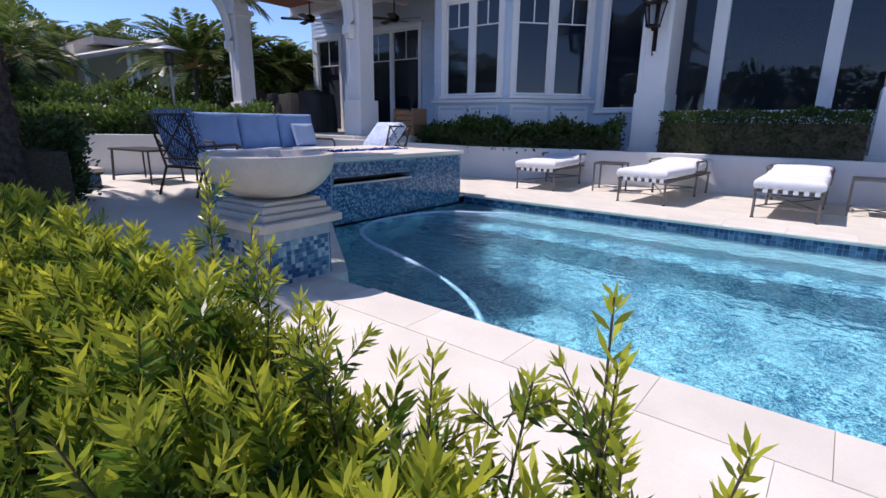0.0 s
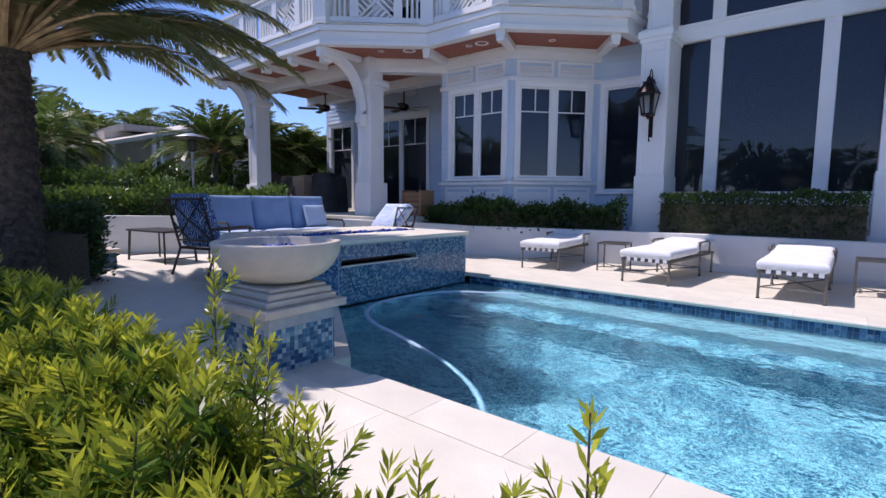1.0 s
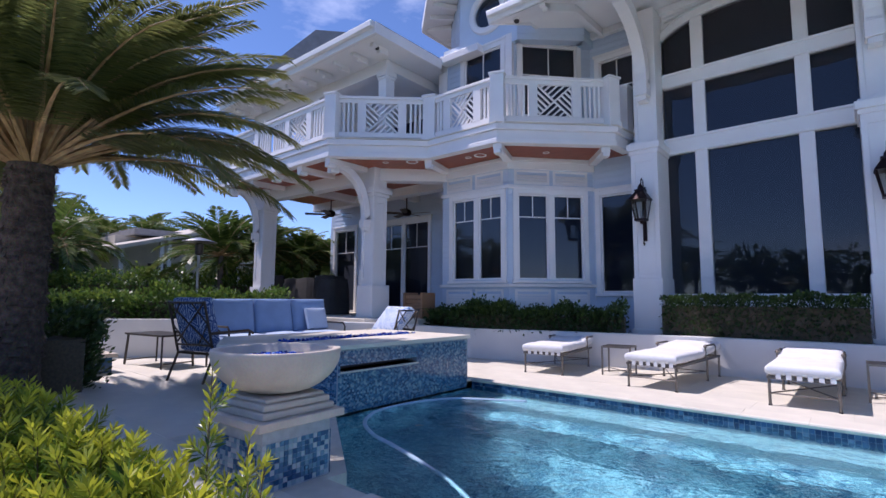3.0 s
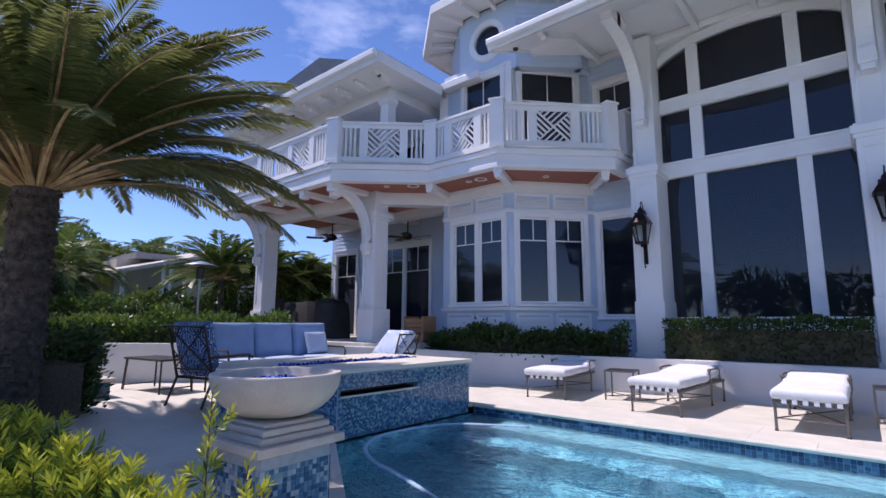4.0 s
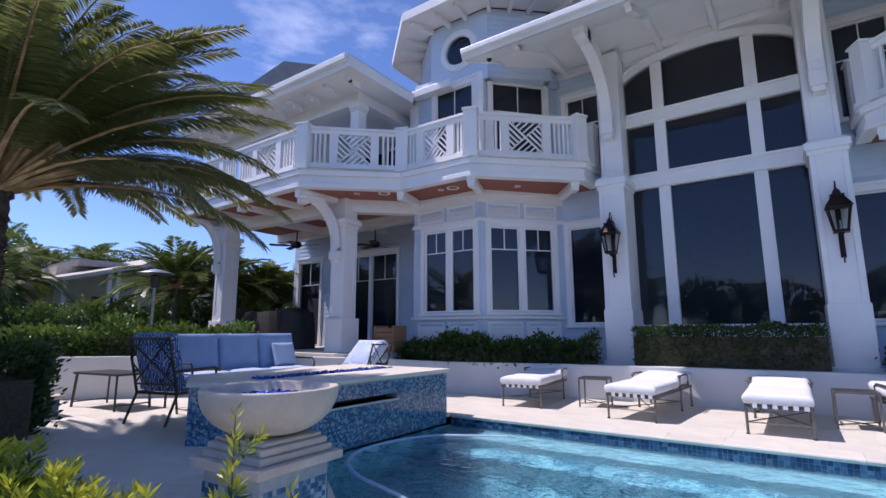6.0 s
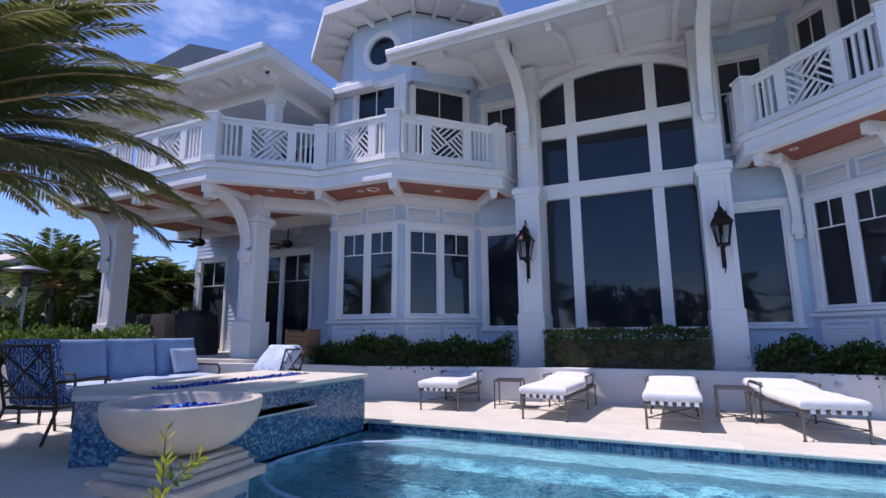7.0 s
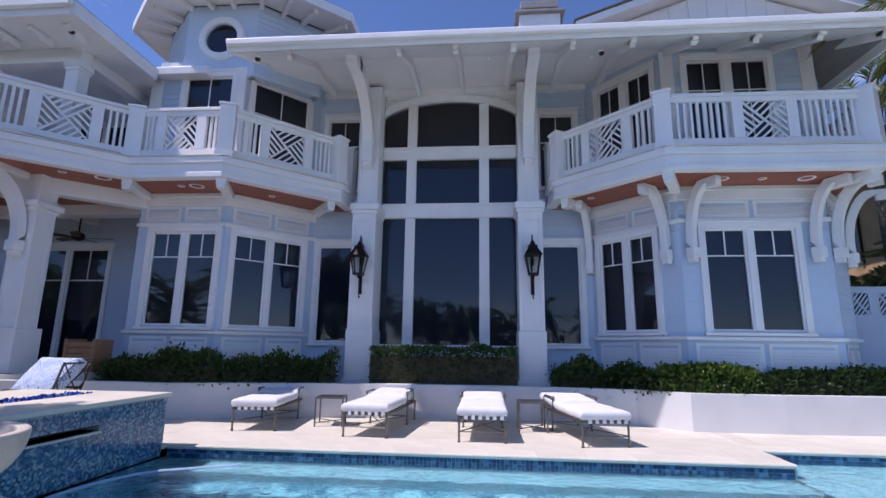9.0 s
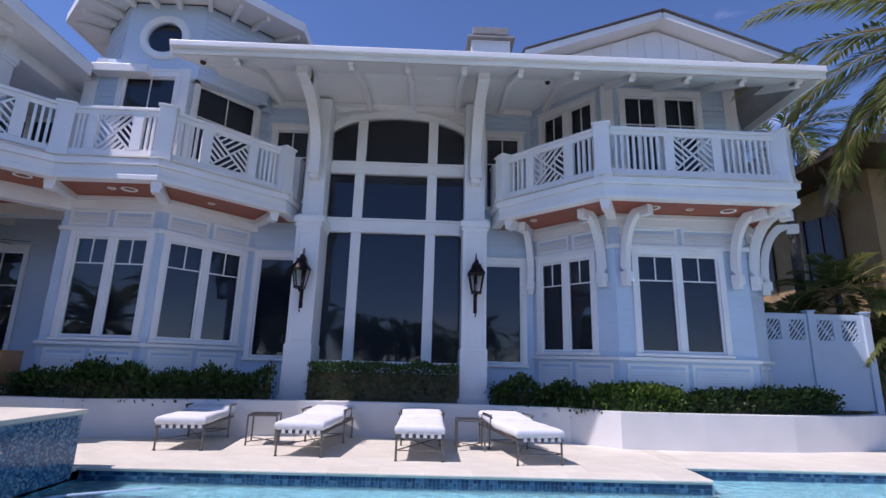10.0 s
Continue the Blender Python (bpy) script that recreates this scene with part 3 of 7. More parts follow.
# porch back wall with sliding doors
PORCH_Z = 0.76
wall_run("wall_porch", (-12.85, 10.3), (-6.22, 10.3), ZF, Z1, [(0.3, 1.35, PORCH_Z, 3.5), (2.55, 4.63, PORCH_Z, 3.5)])
window((-12.85, 10.3), (-6.22, 10.3), 2.55, 4.63, PORCH_Z + 0.02, 3.5, transom=0.28, mid=0.1, label="white framed sliding patio door with dark panes")
window((-12.85, 10.3), (-6.22, 10.3), 0.3, 1.35, PORCH_Z + 0.02, 3.5, leaves=1, transom=0.28, mid=0.1, label="white framed sliding patio door with dark panes")
wall_run("wall_loggia", (-12.85, 10.3), (-6.22, 10.3), Z1, Z2, [(0.5, 2.1, 4.8, 6.7), (3.05, 5.05, 4.8, 6.7)])
window((-12.85, 10.3), (-6.22, 10.3), 3.05, 5.05, 4.8, 6.7, transom=0.3)
window((-12.85, 10.3), (-6.22, 10.3), 0.5, 2.1, 4.8, 6.7, transom=0.3)
wall_run("wall_back", (8, 17), (-12.85, 17), ZF, Z2, lap=0)
wall_run("wall_left_end", (-12.85, 17), (-12.85, 10.3), ZF, Z2, lap=0)

# Trim: water table under the bay windows, frieze with louvres over them
def trim_run(name, p0, p1, z0, z1, out, mat=WHITE, a=0.0, b=0.0):
    g = Shape()
    g.box(-a, dist(p0, p1) + b, -out, 0.0, z0, z1)
    return thing(name, g, mat, "white painted moulding on the house wall", "trim", "structure", m=run_pose(p0, p1), bevel=0.008)


for p0, p1 in ((BL[0], BL[1]), (BL[1], BL[2]), (BR[1], BR[2]), (BR[2], BR[3]), (BR[3], BR[4])):
    L = dist(p0, p1)
    trim_run("trim_sill", p0, p1, 1.47, 1.535, 0.07, a=0.03, b=0.03)
    trim_run("trim_head", p0, p1, 3.60, 3.68, 0.055, a=0.02, b=0.03)
    trim_run("trim_frieze", p0, p1, 4.03, 4.2, 0.05, a=0.02, b=0.02)
    # louvred panels above and below the window
    for z0, z1 in ((3.70, 4.02), (0.78, 1.42)):
        x0, x1 = 0.13, L - 0.13
        root = empty("louvre_panel", run_pose(p0, p1, z0), "white louvred panel below or above a bay window", "vent", "bay louvres", "structure")
        for c0, c1 in ((x0, (x0 + x1) / 2 - 0.04), ((x0 + x1) / 2 + 0.04, x1)):
            g = Shape()
            h = z1 - z0
            g.box(c0, c0 + 0.06, -0.010, 0, 0, h).box(c1 - 0.06, c1, -0.010, 0, 0, h)
            g.box(c0 + 0.06, c1 - 0.06, -0.010, 0, 0, 0.05).box(c0 + 0.06, c1 - 0.06, -0.010, 0, h - 0.05, h)
            part("frame", g, WHITE, root)
            n = int((h - 0.1) / 0.055)
            for k in range(n):
                z = 0.05 + k * 0.055
                g = Shape()
                g.add([(c0 + 0.06, -0.028, z), (c1 - 0.06, -0.028, z), (c1 - 0.06, -0.006, z + 0.05), (c0 + 0.06, -0.006, z + 0.05), (c0 + 0.06, -0.006, z), (c1 - 0.06, -0.006, z)], [(0, 1, 2, 3), (0, 4, 5, 1)])
                part("slat", g, WHITE, root)
for p in (BL[0], BL[1], BR[2], BR[3]):
    for z0, z1 in ((ZF, 1.46), (4.75, 7.1)):
        g = Shape()
        s = -1 if p[0] < 0 else 1
        if z0 > 4:
            g.prism([(p[0] - 0.13, p[1] - 0.02), (p[0], p[1] - 0.035), (p[0] + 0.13, p[1] - 0.02), (p[0] + 0.10, p[1] + 0.1), (p[0] - 0.10, p[1] + 0.1)], z0, z1)
            thing("trim_corner", g, WHITE, "white corner board on the bay", "trim", "structure")

# Central window --------------------------------------------------------


def arch_z(x):
    return 6.36 + 0.565 * math.sqrt(max(0.0, 1 - (x / 1.62) ** 2)) ** 1.0


cw = empty("window_main", pose(0, 10.0, 1.33), "tall white arched window with dark screened panes", "window", "", "structure")
O = -1.33
g = Shape()
g.box(-1.95, -1.52, -0.05, 0.2, -0.2, 5.9)
g.box(1.52, 1.95, -0.05, 0.2, -0.2, 5.9)
g.box(-1.52, 1.52, -0.05, 0.2, -0.83, 0.0)
part("frame", g, WHITE, cw, bevel=0.008)
for x in (-0.86, 0.795):
    g = Shape()
    g.box(x - 0.11, x + 0.11, -0.04, 0.1, 0, 5.05 + (arch_z(x) - 6.38))
    part("mullion", g, WHITE, cw, bevel=0.008)
for z0, z1 in ((4.11, 4.45), (5.50, 5.80)):
    g = Shape()
    g.box(-1.52, 1.52, -0.055, 0.1, z0 + O, z1 + O)
    g.box(-1.52, 1.52, -0.085, -0.055, z1 + O - 0.06, z1 + O - 0.01)
    g.box(-1.52, 1.52, -0.075, -0.055, z0 + O + 0.01, z0 + O + 0.05)
    part("transom", g, WHITE, cw, bevel=0.006)
g = Shape()
lo, hi, lo2, hi2 = [], [], [], []
for i in range(33):
    x = -1.55 + 3.1 * i / 32
    lo.append((x, -0.05, arch_z(x) + O))
    hi.append((x, -0.05, arch_z(x) + 0.16 + O))
    lo2.append((x, 0.12, arch_z(x) + O))
    hi2.append((x, -0.09, arch_z(x) + 0.16 + O))
g.strip(lo, hi).strip(lo2, lo).strip(hi, hi2)
part("arch_trim", g, WHITE, cw)
g = Shape()
g.strip([(p[0], -0.02, p[2]) for p in hi], [(p[0], -0.02, 5.95) for p in hi])
part("spandrel", g, WHITE, cw)
for s in (-1, 1):
    for k in range(6):
        z = 6.62 + k * 0.075
        x = 1.42
        while x > 0.3 and arch_z(x - 0.02) + 0.2 < z:
            x -= 0.02
        if x < 1.36:
            g = Shape()
            a, b = sorted((s * x, s * 1.46))
            g.add([(a, -0.05, z + O), (b, -0.05, z + O), (b, -0.022, z + O + 0.06), (a, -0.022, z + O + 0.06), (a, -0.022, z + O), (b, -0.022, z + O)], [(0, 1, 2, 3), (0, 4, 5, 1)])
            part("slat", g, WHITE, cw)
for x0, x1 in ((-1.52, -0.97), (-0.75, 0.685), (0.905, 1.52)):
    for z0, z1 in ((1.33, 4.11), (4.45, 5.50), (5.80, 6.96)):
        g = Shape()
        if z0 < 5.7:
            g.add([(x0, 0.03, z0 + O), (x1, 0.03, z0 + O), (x1, 0.03, z1 + O), (x0, 0.03, z1 + O)], [(0, 1, 2, 3)])
        else:
            n = 8
            xs = [x0 + (x1 - x0) * i / n for i in range(n + 1)]
            g.strip([(x, 0.03, z0 + O) for x in xs], [(x, 0.03, arch_z(x) + O + 0.02) for x in xs])
        part("pane", g, GLASS, cw, "dark tinted glass").visible_shadow = False
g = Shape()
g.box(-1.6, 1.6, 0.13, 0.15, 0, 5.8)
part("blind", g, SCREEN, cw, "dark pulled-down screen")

# Pilasters and their long roof brackets
for s in (-1, 1):
    root = empty("pilaster", pose(s * 1.74, 9.3, 0.5), "white panelled pilaster beside the tall window", "pilaster", "pilasters beside the tall window", "structure")
    g = Shape()
    g.box(-0.275, 0.275, -0.02, 0.75, 0.0, 1.12)
    part("plinth", g, WHITE, root, bevel=0.01)
    g = Shape()
    g.box(-0.31, 0.31, -0.04, 0.7, 0.0, 0.16)
    part("base_block", g, WHITE, root, bevel=0.01)
    g = Shape()
    g.box(-0.25, 0.25, 0.02, 0.75, 1.08, 3.55)
    part("shaft", g, WHITE, root, bevel=0.006)
    g = Shape()
    for a in ((-0.25, -0.17, 1.08, 3.55), (0.17, 0.25, 1.08, 3.55), (-0.17, 0.17, 1.08, 1.2), (-0.17, 0.17, 3.4, 3.55)):
        g.box(a[0], a[1], 0.0, 0.02, a[2], a[3])
    part("panel_frame", g, WHITE, root, bevel=0.004)
    g = Shape()
    g.box(-0.28, 0.28, -0.02, 0.72, 3.55, 3.63).box(-0.31, 0.31, -0.05, 0.72, 3.63, 3.76).box(-0.27, 0.27, -0.01, 0.72, 3.76, 3.80)
    part("capital", g, WHITE, root, bevel=0.01)
    g = Shape()
    g.box(-0.22, 0.22, 0.2, 0.75, 3.80, 6.6)
    part("upper_shaft", g, WHITE, root, bevel=0.006)
    g = Shape()
    for a in ((-0.22, -0.15, 3.80, 6.5), (0.15, 0.22, 3.80, 6.5), (-0.15, 0.15, 3.80, 3.92)):
        g.box(a[0], a[1], 0.18, 0.2, a[2], a[3])
    part("upper_panel_frame", g, WHITE, root, bevel=0.004)
    # curved bracket
    g = Shape()
    inner, outer = [], []
    for i in range(15):
        t = i / 14
        ang = t * math.pi / 2
        inner.append((0.18 - 1.45 * (1 - math.cos(ang)), 4.9 + 1.25 * math.sin(ang)))
        outer.append((0.18 - 1.45 * (1 - math.cos(ang)) ** 1.0 + 0.0, min(6.42, 4.9 + 1.25 * math.sin(ang) + 0.24 + 0.05 * t)))
    for side in (-0.11, 0.11):
        g.strip([(side, y - 0.20 * (1 - i / 14), z) for i, (y, z) in enumerate(inner)], [(side, y, z) for y, z in outer])
    g.strip([(-0.11, y - 0.20 * (1 - i / 14), z) for i, (y, z) in enumerate(inner)], [(0.11, y - 0.20 * (1 - i / 14), z) for i, (y, z) in enumerate(inner)])
    g.strip([(-0.11, y, z) for y, z in outer], [(0.11, y, z) for y, z in outer])
    g.box(-0.12, 0.12, -0.06, 0.2, 4.72, 4.98).box(-0.09, 0.09, -0.02, 0.2, 4.62, 4.72)
    g.box(-0.11, 0.11, -1.55, -1.1, 6.14, 6.4)
    part("roof_bracket", g, WHITE, root, bevel=0.006)


# Balconies ---------------------------------------------------------------
def balcony_panel(root, a, b, z0, z1, p):
    """A square of crossed strips between two points of the rail line."""
    m = run_pose(a, b)
    L, H = dist(a, b), z1 - z0
    strips = [((0, 0), (L, H)), ((0, H), (L, 0))]
    for k in (1, 2, 3, 4):
        f = k / 5.0
        # each triangle's strips run along one of its two diagonals
        strips.append(((L * f, 0), (L / 2 + L * f / 2, H / 2 - H * f / 2)))
        strips.append(((L * (1 - f), H), (L / 2 - L * f / 2, H / 2 + H * f / 2)))
        strips.append(((0, H * f), (L * f / 2, H * f / 2)))
        strips.append(((L, H * (1 - f)), (L - L * f / 2, H - H * f / 2)))
    g = Shape()
    for (x0, y0), (x1, y1) in strips:
        P, Q = m @ Vector((x0, 0, z0 + y0)), m @ Vector((x1, 0, z0 + y1))
        g.beam(P, Q, 0.03, 0.034)
    part("lattice_panel", g, WHITE, root)


def railing(root, pts, zd=4.67):
    """Posts, rails, balusters and a lattice square on each run of the outline."""
    for i, p in enumerate(pts):
        g = Shape()
        a = pts[i - 1] if i else pts[i + 1]
        ang = math.atan2(p[1] - a[1], p[0] - a[0]) + (0 if i in (0, len(pts) - 1) else math.atan2(pts[i + 1][1] - p[1], pts[i + 1][0] - p[0]) - math.atan2(p[1] - a[1], p[0] - a[0])) / 2
        m = Matrix.Translation((*p, 0)) @ Matrix.Rotation(ang, 4, 'Z')
        g.box(-0.14, 0.14, -0.14, 0.14, zd - 0.02, 5.70, m)
        g.box(-0.165, 0.165, -0.165, 0.165, 5.70, 5.745, m).box(-0.12, 0.12, -0.12, 0.12, 5.745, 5.77, m)
        g.box(-0.16, 0.16, -0.16, 0.16, zd - 0.02, zd + 0.12, m)
        part("post", g, WHITE, root, bevel=0.006)
    for i in range(len(pts) - 1):
        a, b = Vector(pts[i]), Vector(pts[i + 1])
        L = (b - a).length
        if L < 0.7:
            continue
        d = (b - a) / L
        at = lambda s: a + d * s
        P = lambda s, z: (*at(s), z)
        g = Shape()
        g.beam(P(0.14, 5.67), P(L - 0.14, 5.67), 0.15, 0.06)
        g.beam(P(0.14, 5.595), P(L - 0.14, 5.595), 0.07, 0.09)
        part("handrail", g, WHITE, root, bevel=0.006)
        g = Shape()
        g.beam(P(0.14, 4.82), P(L - 0.14, 4.82), 0.08, 0.11)
        part("bottom_rail", g, WHITE, root, bevel=0.006)
        n = 1 if L < 4 else 2
        cell = (L - 0.28) / n
        for c in range(n):
            mid = 0.14 + cell * (c + 0.5)
            half = 0.36 if L > 2.0 else 0.31
            for s in (mid - half - 0.09, mid + half + 0.09):
                g = Shape()
                g.prism([tuple(at(s - 0.09) + Vector((-d.y, d.x)) * 0.045), tuple(at(s - 0.09) - Vector((-d.y, d.x)) * 0.045), tuple(at(s + 0.09) - Vector((-d.y, d.x)) * 0.045), tuple(at(s + 0.09) + Vector((-d.y, d.x)) * 0.045)], 4.875, 5.55)
                part("stile", g, WHITE, root)
            balcony_panel(root, tuple(at(mid - half)), tuple(at(mid + half)), 4.875, 5.55, True)
            for s0, s1 in ((0.14 + cell * c, mid - half - 0.18), (mid + half + 0.18, 0.14 + cell * (c + 1))):
                w = s1 - s0
                if w < 0.12:
                    continue
                k = max(1, int(w / 0.115))
                for j in range(k):
                    s = s0 + w * (j + 1) / (k + 1)
                    q = Vector((-d.y, d.x))
                    g = Shape()
                    g.prism([tuple(at(s - 0.022) + q * 0.022), tuple(at(s - 0.022) - q * 0.022), tuple(at(s + 0.022) - q * 0.022), tuple(at(s + 0.022) + q * 0.022)], 4.875, 5.55)
                    part("baluster", g, WHITE, root)


def balcony(name, pts, back, label):
    """Slab, stepped fascia, boarded soffit and railing along an outline."""
    root = empty(name, pose(0, 0, 0), label, "balcony", "balconies", "")
    for d, z0, z1, nm in ((-0.18, 4.55, 4.67, "upper_fascia"), (-0.12, 4.38, 4.55, "fascia"), (-0.15, 4.28, 4.38, "lower_fascia")):
        line = offset_line(pts, d)
        inner = offset_line(pts, 0.06)
        g = Shape()
        for i in range(len(line) - 1):
            a, b, c, e = line[i], line[i + 1], inner[i + 1], inner[i]
            g.add([(*a, z0), (*b, z0), (*c, z0), (*e, z0), (*a, z1), (*b, z1), (*c, z1), (*e, z1)], ((3, 2, 1, 0), (4, 5, 6, 7), (0, 1, 5, 4), (2, 3, 7, 6)))
        part(nm, g, WHITE, root, bevel=0.012)
    g = Shape()
    g.prism(offset_line(pts, 0.05) + back, 4.37, 4.66)
    part("slab", g, WHITE, root)
    g = Shape()
    g.prism(offset_line(pts, 0.05) + back, 4.287, 4.365)
    part("soffit", g, SOFFIT_WOOD, root, "red-brown stained boards")
    g = Shape()
    g.prism([tuple(p) for p in offset_line(pts, -0.20)] + [tuple(q) for q in offset_line(pts, -0.02)][::-1], 4.674, 4.695)
    part("drip_edge", g, TRAVERTINE, root)
    railing(root, pts)
    return root


LP = [(-12.4, 8.2), (-12.4, 6.17), (-7.43, 6.17), (-5.83, 7.65), (-4.03, 7.66), (-2.36, 9.27), (-2.30, 9.9)]
RP = [(2.30, 9.9), (2.36, 9.28), (3.93, 7.68), (7.32, 7.72), (7.72, 9.3)]
balcony("balcony", LP, [(-2.3, 10.0), BL[2], BL[1], BL[0], (-6.22, 10.3), (-12.4, 10.3)], "long white balcony with stained wood soffit on the porch side")
balcony("balcony", RP, [BR[3], BR[2], BR[1], (2.3, 10.0)], "white bay balcony with lattice railing and curved brackets")


def soffit_beam(p, q, w=0.18, z=4.287, h=0.13):
    g = Shape()
    g.beam((*p, z - h / 2 + 0.01), (*q, z - h / 2 + 0.01), w, h)
    e = Vector((p[0] - q[0], p[1] - q[1], 0)).normalized() * 0.12
    g.beam((p[0] + e.x * 0.1, p[1] + e.y * 0.1, z - h - 0.03), (p[0] - e.x * 1.6, p[1] - e.y * 1.6, z - h - 0.03), w * 0.8, 0.08)
    thing("soffit_beam", g, WHITE, "white bracket beam under the balcony", "beam", "structure", bevel=0.012)


for p, q in (((-4.0, 7.58), (-4.36, 8.56)), ((-5.84, 7.58), (-6.1, 8.56)), ((-2.42, 9.15), (-3.05, 9.95)), ((-7.5, 6.1), (-7.5, 7.2)), ((2.42, 9.15), (3.05, 9.95)), ((3.91, 7.61), (4.38, 8.56)), ((7.26, 7.68), (6.98, 8.56))):
    soffit_beam(p, q)
for x in (-8.6, -9.7, -10.8, -12.1):
    soffit_beam((x, 6.12), (x, 7.1))
# soffit border boards along the house
for p0, p1 in ((BL[0], BL[1]), (BL[1], BL[2]), (BR[1], BR[2]), (BR[2], BR[3])):
    trim_run("trim_soffit", p0, p1, 4.2, 4.284, 0.09, a=0.05, b=0.05)


def curved_bracket(name, foot, out, width=0.13, drop=1.35, reach=0.75, z=4.30):
    """A curved knee from the wall at foot out along the plan way `out`."""
    d = Vector((*out, 0)).normalized()
    m = Matrix.Translation((*foot, 0)) @ Matrix(((d.y, d.x, 0, 0), (-d.x, d.y, 0, 0), (0, 0, 1, 0), (0, 0, 0, 1)))
    g = Shape()
    lo, hi = [], []
    for i in range(15):
        a = i / 14 * math.pi / 2
        lo.append((0.02 + (reach - 0.16) * (1 - math.cos(a)) + 0.12 * (1 - i / 14), z - drop + (drop - 0.22) * math.sin(a) + 0.12))
        hi.append((0.0 + (reach - 0.16) * (1 - math.cos(a)) * 0.96, min(z - 0.02, z - drop + (drop - 0.22) * math.sin(a) + 0.27)))
    for s in (-width / 2, width / 2):
        g.strip([(s, y, zz) for y, zz in lo], [(s, y, zz) for y, zz in hi])
    g.strip([(-width / 2, y, zz) for y, zz in lo], [(width / 2, y, zz) for y, zz in lo])
    g.strip([(-width / 2, y, zz) for y, zz in hi], [(width / 2, y, zz) for y, zz in hi])
    g.box(-width * 0.62, width * 0.62, 0, 0.17, z - drop - 0.02, z - drop + 0.16)
    g.box(-width * 0.45, width * 0.45, 0, 0.13, z - drop - 0.10, z - drop - 0.02)
    g.box(-width / 2, width / 2, reach - 0.2, reach, z - 0.2, z - 0.02)
    g.v = [tuple(m @ Vector(p)) for p in g.v]
    return thing(name, g, WHITE, "white curved timber bracket under the balcony", "bracket", group="curved brackets")


curved_bracket("bracket", (3.06, 9.95), (-0.45, -0.9))
curved_bracket("bracket", (4.22, 8.70), (-0.8, -0.62), reach=0.72)
curved_bracket("bracket", (4.52, 8.51), (0.45, -0.9), reach=0.72)
curved_bracket("bracket", (6.66, 8.51), (0.45, -0.9), reach=0.72)
curved_bracket("bracket", (7.06, 8.58), (0.6, -0.8), reach=0.8)
curved_bracket("bracket", (7.6, 9.1), (0.9, -0.4), reach=0.75)


# Porch -------------------------------------------------------------------
g = Shape()
g.prism([(-14, 6.4), (-6.9, 6.75), (-6.1, 7.6), (-6.22, 10.3), (-14, 10.3)], 0.45, PORCH_Z)
thing("porch_floor", g, TRAVERTINE, "raised pale stone porch floor", "floor", "structure", bevel=0.01)


def porch_column(x, y, w=0.50):
    root = empty("porch_column", pose(x, y, PORCH_Z), "square white panelled porch column with curved bracket", "column", "porch columns", "structure")
    h = w / 2
    g = Shape()
    g.box(-h - 0.07, h + 0.07, -h - 0.07, h + 0.07, 0, 0.75)
    part("base", g, WHITE, root, bevel=0.012)
    g = Shape()
    g.box(-h, h, -h, h, 0.75, 2.83)
    part("shaft", g, WHITE, root, bevel=0.006)
    for k in range(4):
        m = Matrix.Rotation(k * math.pi / 2, 4, 'Z')
        g = Shape()
        for a in ((-h, -h + 0.09, 0.75, 2.83), (h - 0.09, h, 0.75, 2.83), (-h + 0.09, h - 0.09, 0.75, 0.9), (-h + 0.09, h - 0.09, 2.68, 2.83)):
            g.box(a[0], a[1], -h - 0.015, -h, a[2], a[3], m)
        part("panel_frame", g, WHITE, root)
    g = Shape()
    g.box(-h - 0.04, h + 0.04, -h - 0.04, h + 0.04, 2.83, 2.91).box(-h - 0.09, h + 0.09, -h - 0.09, h + 0.09, 2.91, 3.02).box(-h, h, -h, h, 3.02, 3.56)
    part("capital", g, WHITE, root, bevel=0.01)
    return root


porch_column(-7.42, 7.45, 0.40)
porch_column(-11.65, 7.1, 0.40)
curved_bracket("bracket", (-7.42, 7.25), (-0.25, -1), 0.2, 1.35, 1.0, 4.22)
curved_bracket("bracket", (-11.7, 6.9), (-0.3, -1), 0.2, 1.35, 0.8, 4.22)
curved_bracket("bracket", (-11.85, 7.1), (-1, 0), 0.2, 1.35, 0.55, 4.22)
g = Shape()
g.beam((-12.4, 7.15, 4.14), (-7.42, 7.45, 4.14), 0.3, 0.3)
g.beam((-7.42, 7.45, 4.14), (-6.15, 8.66, 4.14), 0.3, 0.296)
thing("porch_beam", g, WHITE, "white porch beam", "beam", "structure", bevel=0.01)
for x in (-8.7, -10.3):
    g = Shape()
    g.beam((x, 7.4, 4.2), (x, 10.3, 4.2), 0.2, 0.22)
    thing("porch_beam", g, WHITE, "white porch beam", "beam", "structure", bevel=0.01)
g = Shape()
g.box(-12.4, -6.15, 9.2, 9.5, 4.05, 4.32)
thing("porch_beam", g, WHITE, "white porch beam", "beam", "structure", bevel=0.01)

# Roofs -------------------------------------------------------------------
EX0, EX1, EY, EZ = -3.75, 7.70, 6.96, 6.46
g = Shape()
g.add([(EX0, EY + 0.1, EZ), (EX1, EY + 0.1, EZ), (EX1, 8.5, 7.14), (EX0, 8.5, 7.14), (EX1, 10.2, 7.25), (EX0, 10.2, 7.25)], [(3, 2, 1, 0), (5, 4, 2, 3)])
thing("ceiling_eave", g, WHITE, "white boarded eave soffit", "soffit", "structure")
g = Shape()
g.box(EX0, EX1, EY, EY + 0.06, EZ - 0.03, EZ + 0.15)
g.box(EX0 - 0.02, EX1 + 0.02, EY - 0.09, EY, EZ + 0.05, EZ + 0.17)
g.beam((EX0 - 0.03, EY, EZ + 0.08), (EX0 - 0.03, 8.5, 7.22), 0.06, 0.26)
